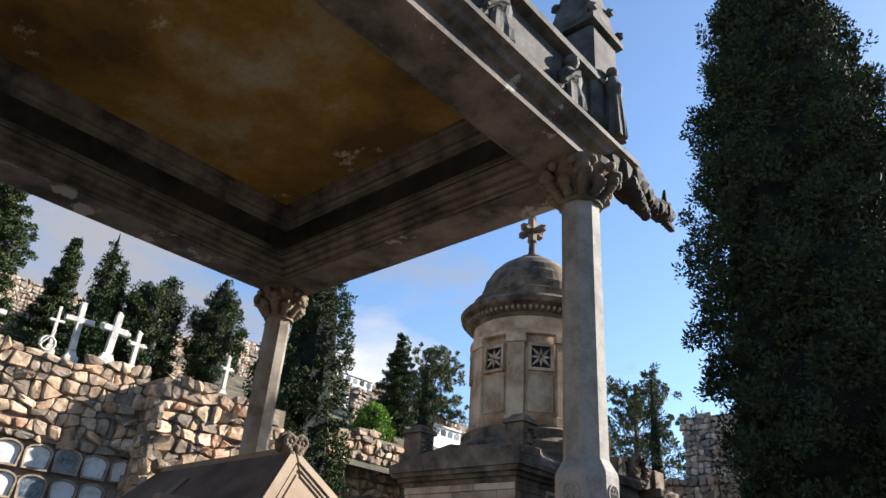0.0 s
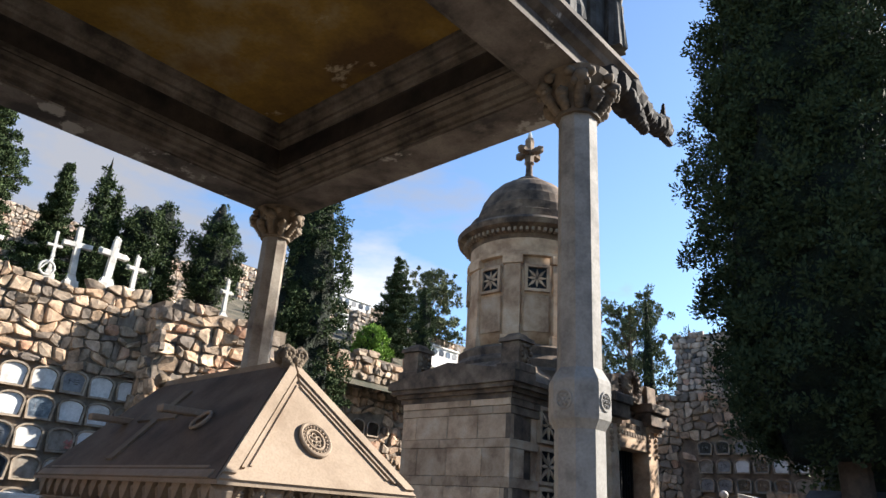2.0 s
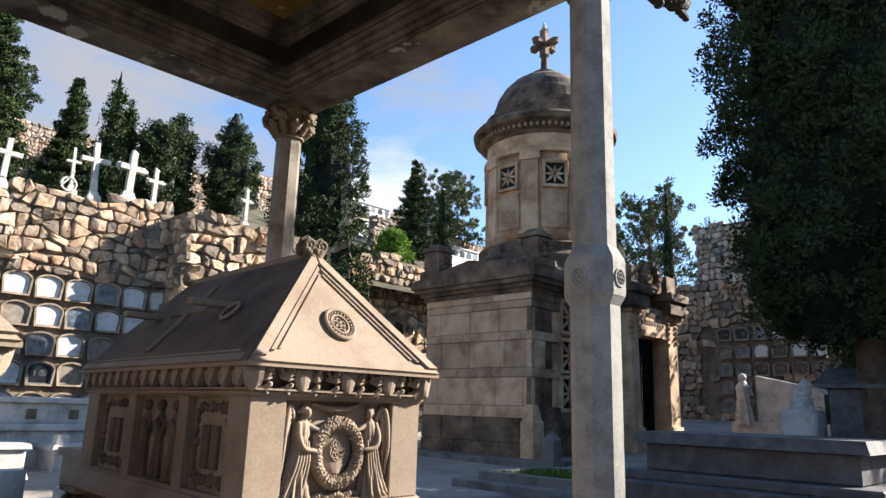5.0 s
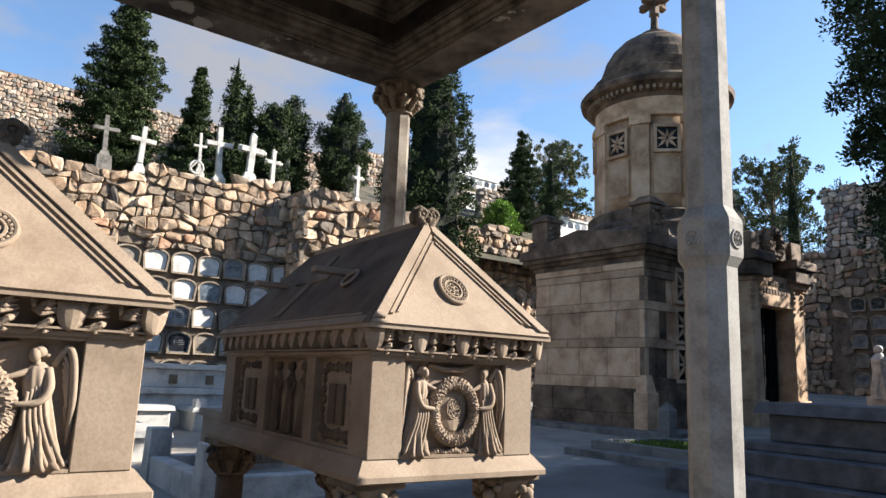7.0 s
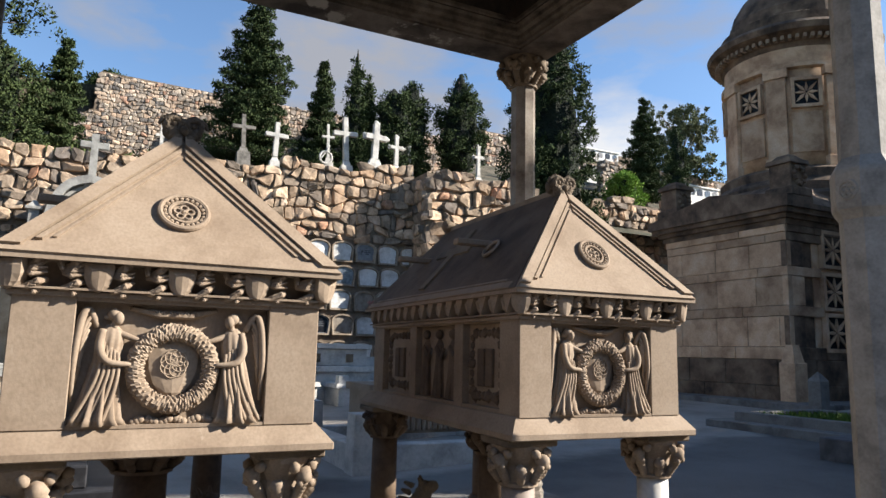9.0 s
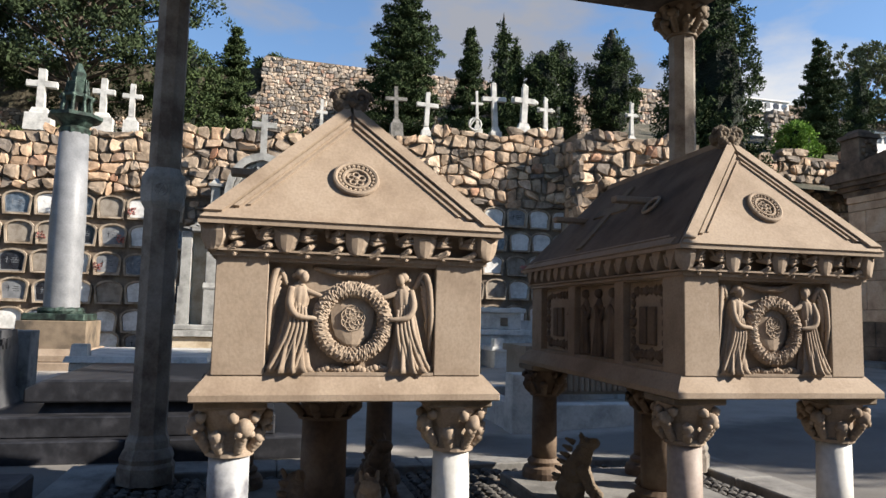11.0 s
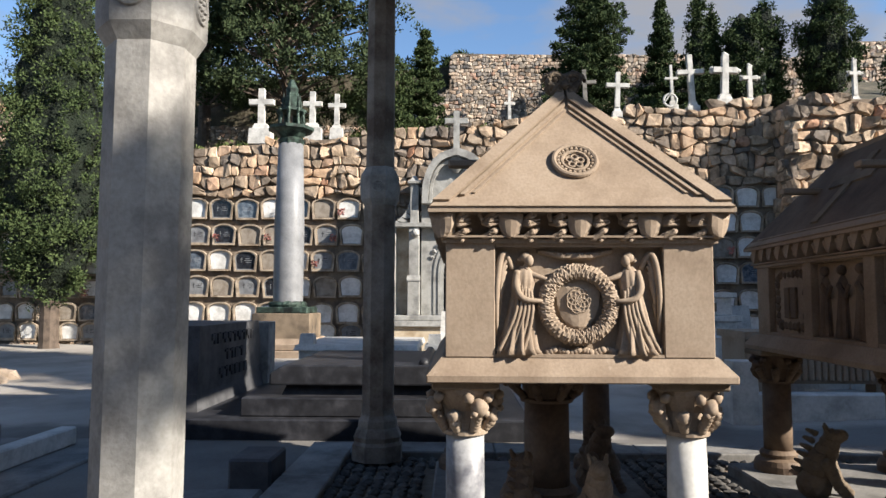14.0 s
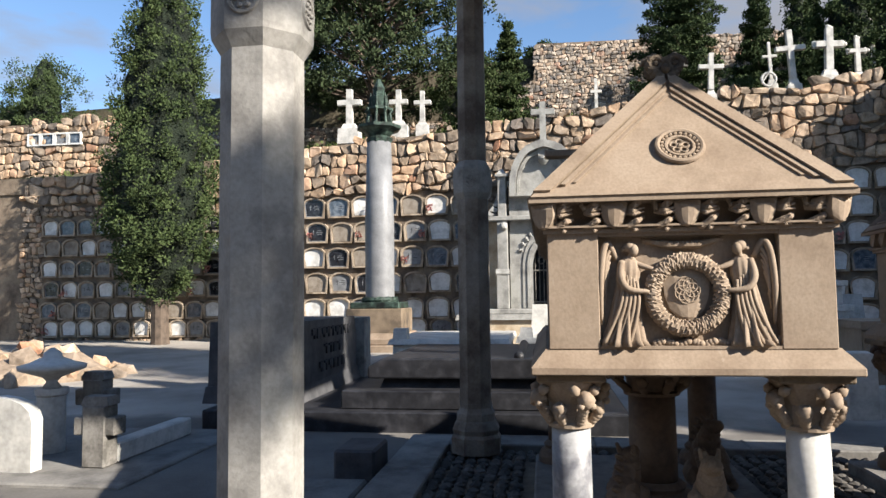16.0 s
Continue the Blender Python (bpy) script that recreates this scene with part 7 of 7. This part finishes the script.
# very large cypress beside the mausoleum
conifer(-0.35, 16.0, ground_z(0, 16), 20.2, ((0.1, 0.6), (0.16, 1.8), (0.22, 2.4), (0.42, 2.55), (0.6, 2.35), (0.75, 1.85), (0.9, 1.15), (1, 0.2)), 2, 2900, 0.08, 84, "huge dark cypress with dense shaded foliage", trunk=0.3, bare=0.14, clump=0.3, core=0.78, lobes=0.2, material=LEAF_T)
# unseen trees added past the view's right edge to shade the tombs there
for k, (x, y, z1, r) in enumerate(((2.9, 18.9, 9.5, 2.0), (3.4, 24.0, 11.0, 2.4), (6.5, 27.5, 10.0, 2.4))):
    conifer(x, y, ground_z(x, y), z1, scaled(TALL, r), 70 + k, 300, 0.14, 34, "large unseen cypress added to cast shade", trunk=0.28, bare=0.1, clump=0.5, core=0.75)
# tree outside the view whose shade dapples the platform
conifer(6.4, 9.1, 0.0, 12.3, ((0.62, 0.5), (0.7, 1.0), (0.84, 1.2), (0.94, 0.9), (1, 0.2)), 3, 92, 0.13, 64, "green conifer shading the edge of the platform", trunk=0.12, bare=0.645, clump=0.27, core=0.0)
# unseen cypresses added beyond the mausoleum's door to keep its flank in shade
for k, (x, y, z1, r) in enumerate(((0.9, 28.2, 13.0, 2.5), (4.6, 30.5, 12.0, 2.6), (-1.7, 25.4, 13.8, 2.2))):
    conifer(x, y, ground_z(x, y), z1, scaled(TALL, r), 90 + k, 300, 0.14, 34, "large unseen cypress added to cast shade", trunk=0.28, bare=0.08, clump=0.5, core=0.75)
for k, (x, y, z0, z1, r, pr, lab, kw) in enumerate((
        (-24, 9.05, 8.6, 14.6, 0.62, SPIRE, "slender pointed cypress on the terrace", {}),
        (-24.4, 9.75, 8.6, 13.6, 0.42, COL, "thin columnar cypress on the terrace", {}),
        (-24, 10.8, 8.6, 13.1, 1.05, ROUND, "bushy dark cypress on the terrace", dict(lobes=0.3)),
        (-24.6, 12.0, 8.8, 13.8, 0.85, ROUND, "round-headed cypress on the terrace", {}),
        (-24, 14.15, 9.6, 14.5, 1.3, COL, "dense green cypress on the terrace", dict(n=170)),
        (-18.0, 15.0, 1.0, 14.9, 2.0, TALL, "tall dark cypress at the foot of the wall", dict(n=720, core=0.6)),
        (-17.6, 13.5, 1.0, 10.2, 1.3, TALL, "dark cypress crowding the foot of the wall", dict(n=320, core=0.6)),
        (-33, 36.9, 12.6, 18.5, 0.85, COL, "dark cypress on the far hillside", {}),
        (-23, 23.0, 8.3, 10.75, 1.0, ROUND, "bright green round shrub on the wall", dict(kind_="shrub", material=LEAF_B)),
        (-23, -3.5, 7.6, 11.2, 1.3, ROUND, "loose green pine bush on the terrace", dict(kind_="pine", lobes=0.35, core=0.3, material=LEAF_P)),
        (-30, -0.6, 12, 13.6, 0.9, ROUND, "dark shrub behind the terrace wall", dict(kind_="shrub")),
        (-30, 0.4, 12, 13.4, 0.7, ROUND, "dark shrub behind the terrace wall", dict(kind_="shrub")),
        (-24, -22.6, 7, 11.8, 1.05, COL, "green cypress above the far niche wall", {}),
        (-26, -24.0, 7, 13.0, 2.2, ROUND, "dark spreading pine above the niches", dict(kind_="pine", lobes=0.4, core=0.35, clump=0.4, n=150)),
        (-28, -27.5, 7, 11.5, 1.8, ROUND, "dark spreading pine above the niches", dict(kind_="pine", lobes=0.4, core=0.35, clump=0.4)),
        (-12.5, 37.5, 4, 13.0, 1.5, SPIRE, "tall pine behind the mausoleum", dict(kind_="pine", lobes=0.4, core=0.35, clump=0.45, n=160)),
        (-15.5, 38.5, 4, 15.5, 1.5, SPIRE, "tall pine behind the mausoleum", dict(kind_="pine", lobes=0.4, core=0.35, clump=0.45, n=160)),
        (-10, 38.5, 4, 13.2, 2.0, ROUND, "dark pine behind the far wall", dict(kind_="pine", lobes=0.35, core=0.5, clump=0.45, n=160)),
        (-7, 40, 4, 12.0, 2.2, ROUND, "dark pine behind the far wall", dict(kind_="pine", lobes=0.35, core=0.5, clump=0.45, n=160)),
        (-4.5, 41, 4, 10.5, 2.2, ROUND, "dark pine behind the far wall", dict(kind_="pine", lobes=0.35, core=0.5, clump=0.45, n=140)),
        (-19.5, 38.5, 6, 14.0, 2.0, ROUND, "dark pine behind the mausoleum", dict(kind_="pine", lobes=0.35, core=0.5, clump=0.45, n=140)))):
    kw = dict(kw)
    n_ = kw.pop("n", 170)
    conifer(x, y, z0, z1, scaled(pr, r), 20 + k, n_, 0.085, 84, lab, clump=kw.pop("clump", 0.26), trunk=0.14, core=kw.pop("core", 0.62), **kw)


pine(-22.2, -7.0, 7.4, 16.8, 3.9, 51, 130, "broad dark pine overhanging the niche wall", LEAF_T, z_low=0.16, open_=0.62)
pine(-24.5, -11.0, 7.2, 15.5, 2.6, 53, 26, "dark pine behind the big cypress", LEAF, z_low=0.35)
pine(-36, 40.5, 12, 21.5, 3.0, 52, 34, "sparse dusty eucalyptus on the far hillside", LEAF_G, leaf=0.16, open_=0.6)
pine(-19.5, 44, 8, 17.5, 2.4, 54, 26, "tall airy pine behind the mausoleum", LEAF_G, leaf=0.15, open_=0.6)
# scrub along the top of the walls
SCRUB = leafy("scrub_leaf", (0.03, 0.045, 0.015), (0.12, 0.14, 0.05))
rnd = random.Random(77)
cl = [(rnd.uniform(-27, -18.6), rnd.uniform(-20, 16), 0, rnd.uniform(0.15, 0.5)) for q in range(260)]
cl = [(x, y, 6.8 + (-18.2 - x) * 0.27 + (0.07 * y if y < 0 else 0) + (0.3 if y > 12.9 else 0), r) for x, y, _, r in cl]
sc = new("scrub")
tagged(sc, "low scrub on the terraces above the wall", "scrub", kind="stuff")
crown_mesh("scrub_leaves", cl, 0.12, 34, 5, SCRUB, sc)

# ---- small cobbles between the footings ----
COB = mat("cobble", (0.12, 0.11, 0.1), (0.06, 0.056, 0.05), (0.2, 0.185, 0.165), scale=6, fine=60, bump=0.5, per_object=0.3)
cob_meshes = []
for q in range(8):
    me = bpy.data.meshes.new("cobble")
    bm = ball(B(), (0, 0, 0), 0.056, 1, sx=rnd.uniform(0.85, 1.1), sy=rnd.uniform(0.85, 1.1), sz=0.7, rough=0.14)
    bm.to_mesh(me)
    bm.free()
    me.materials.append(COB)
    cob_meshes.append(me)
verts, faces = [], []
count = 0
y = PY0 + 0.47
while y < PY1 - 0.45:
    x = PX0 + 0.47 + rnd.uniform(0, 0.05)
    while x < PX1 - 0.45:
        inside = (-2.8 < x < 0.3) and (-0.84 < y < 0.84 or 1.66 < y < 3.34)
        if not inside:
            c = (x + rnd.uniform(-0.012, 0.012), y + rnd.uniform(-0.012, 0.012), FLOOR - 0.04 + rnd.uniform(-0.008, 0.006))
            me = rnd.choice(cob_meshes)
            if count < 290 and -3.0 < x < 0.0 and (y < -0.84):
                ob = new("cobble", me)
                ob.location, ob.rotation_euler = c, (0, 0, rnd.uniform(0, 6))
                ob.parent = plat
                count += 1
            else:
                b = len(verts)
                verts += [tuple(v.co + Vector(c)) for v in me.vertices]
                faces += [tuple(b + i for i in p.vertices) for p in me.polygons]
        x += 0.112
    y += 0.105
me = bpy.data.meshes.new("cobbles")
me.from_pydata(verts, [], faces)
me.materials.append(COB)
ob = new("cobbles", me)
ob.parent = plat
tagged(ob, kind="stuff")
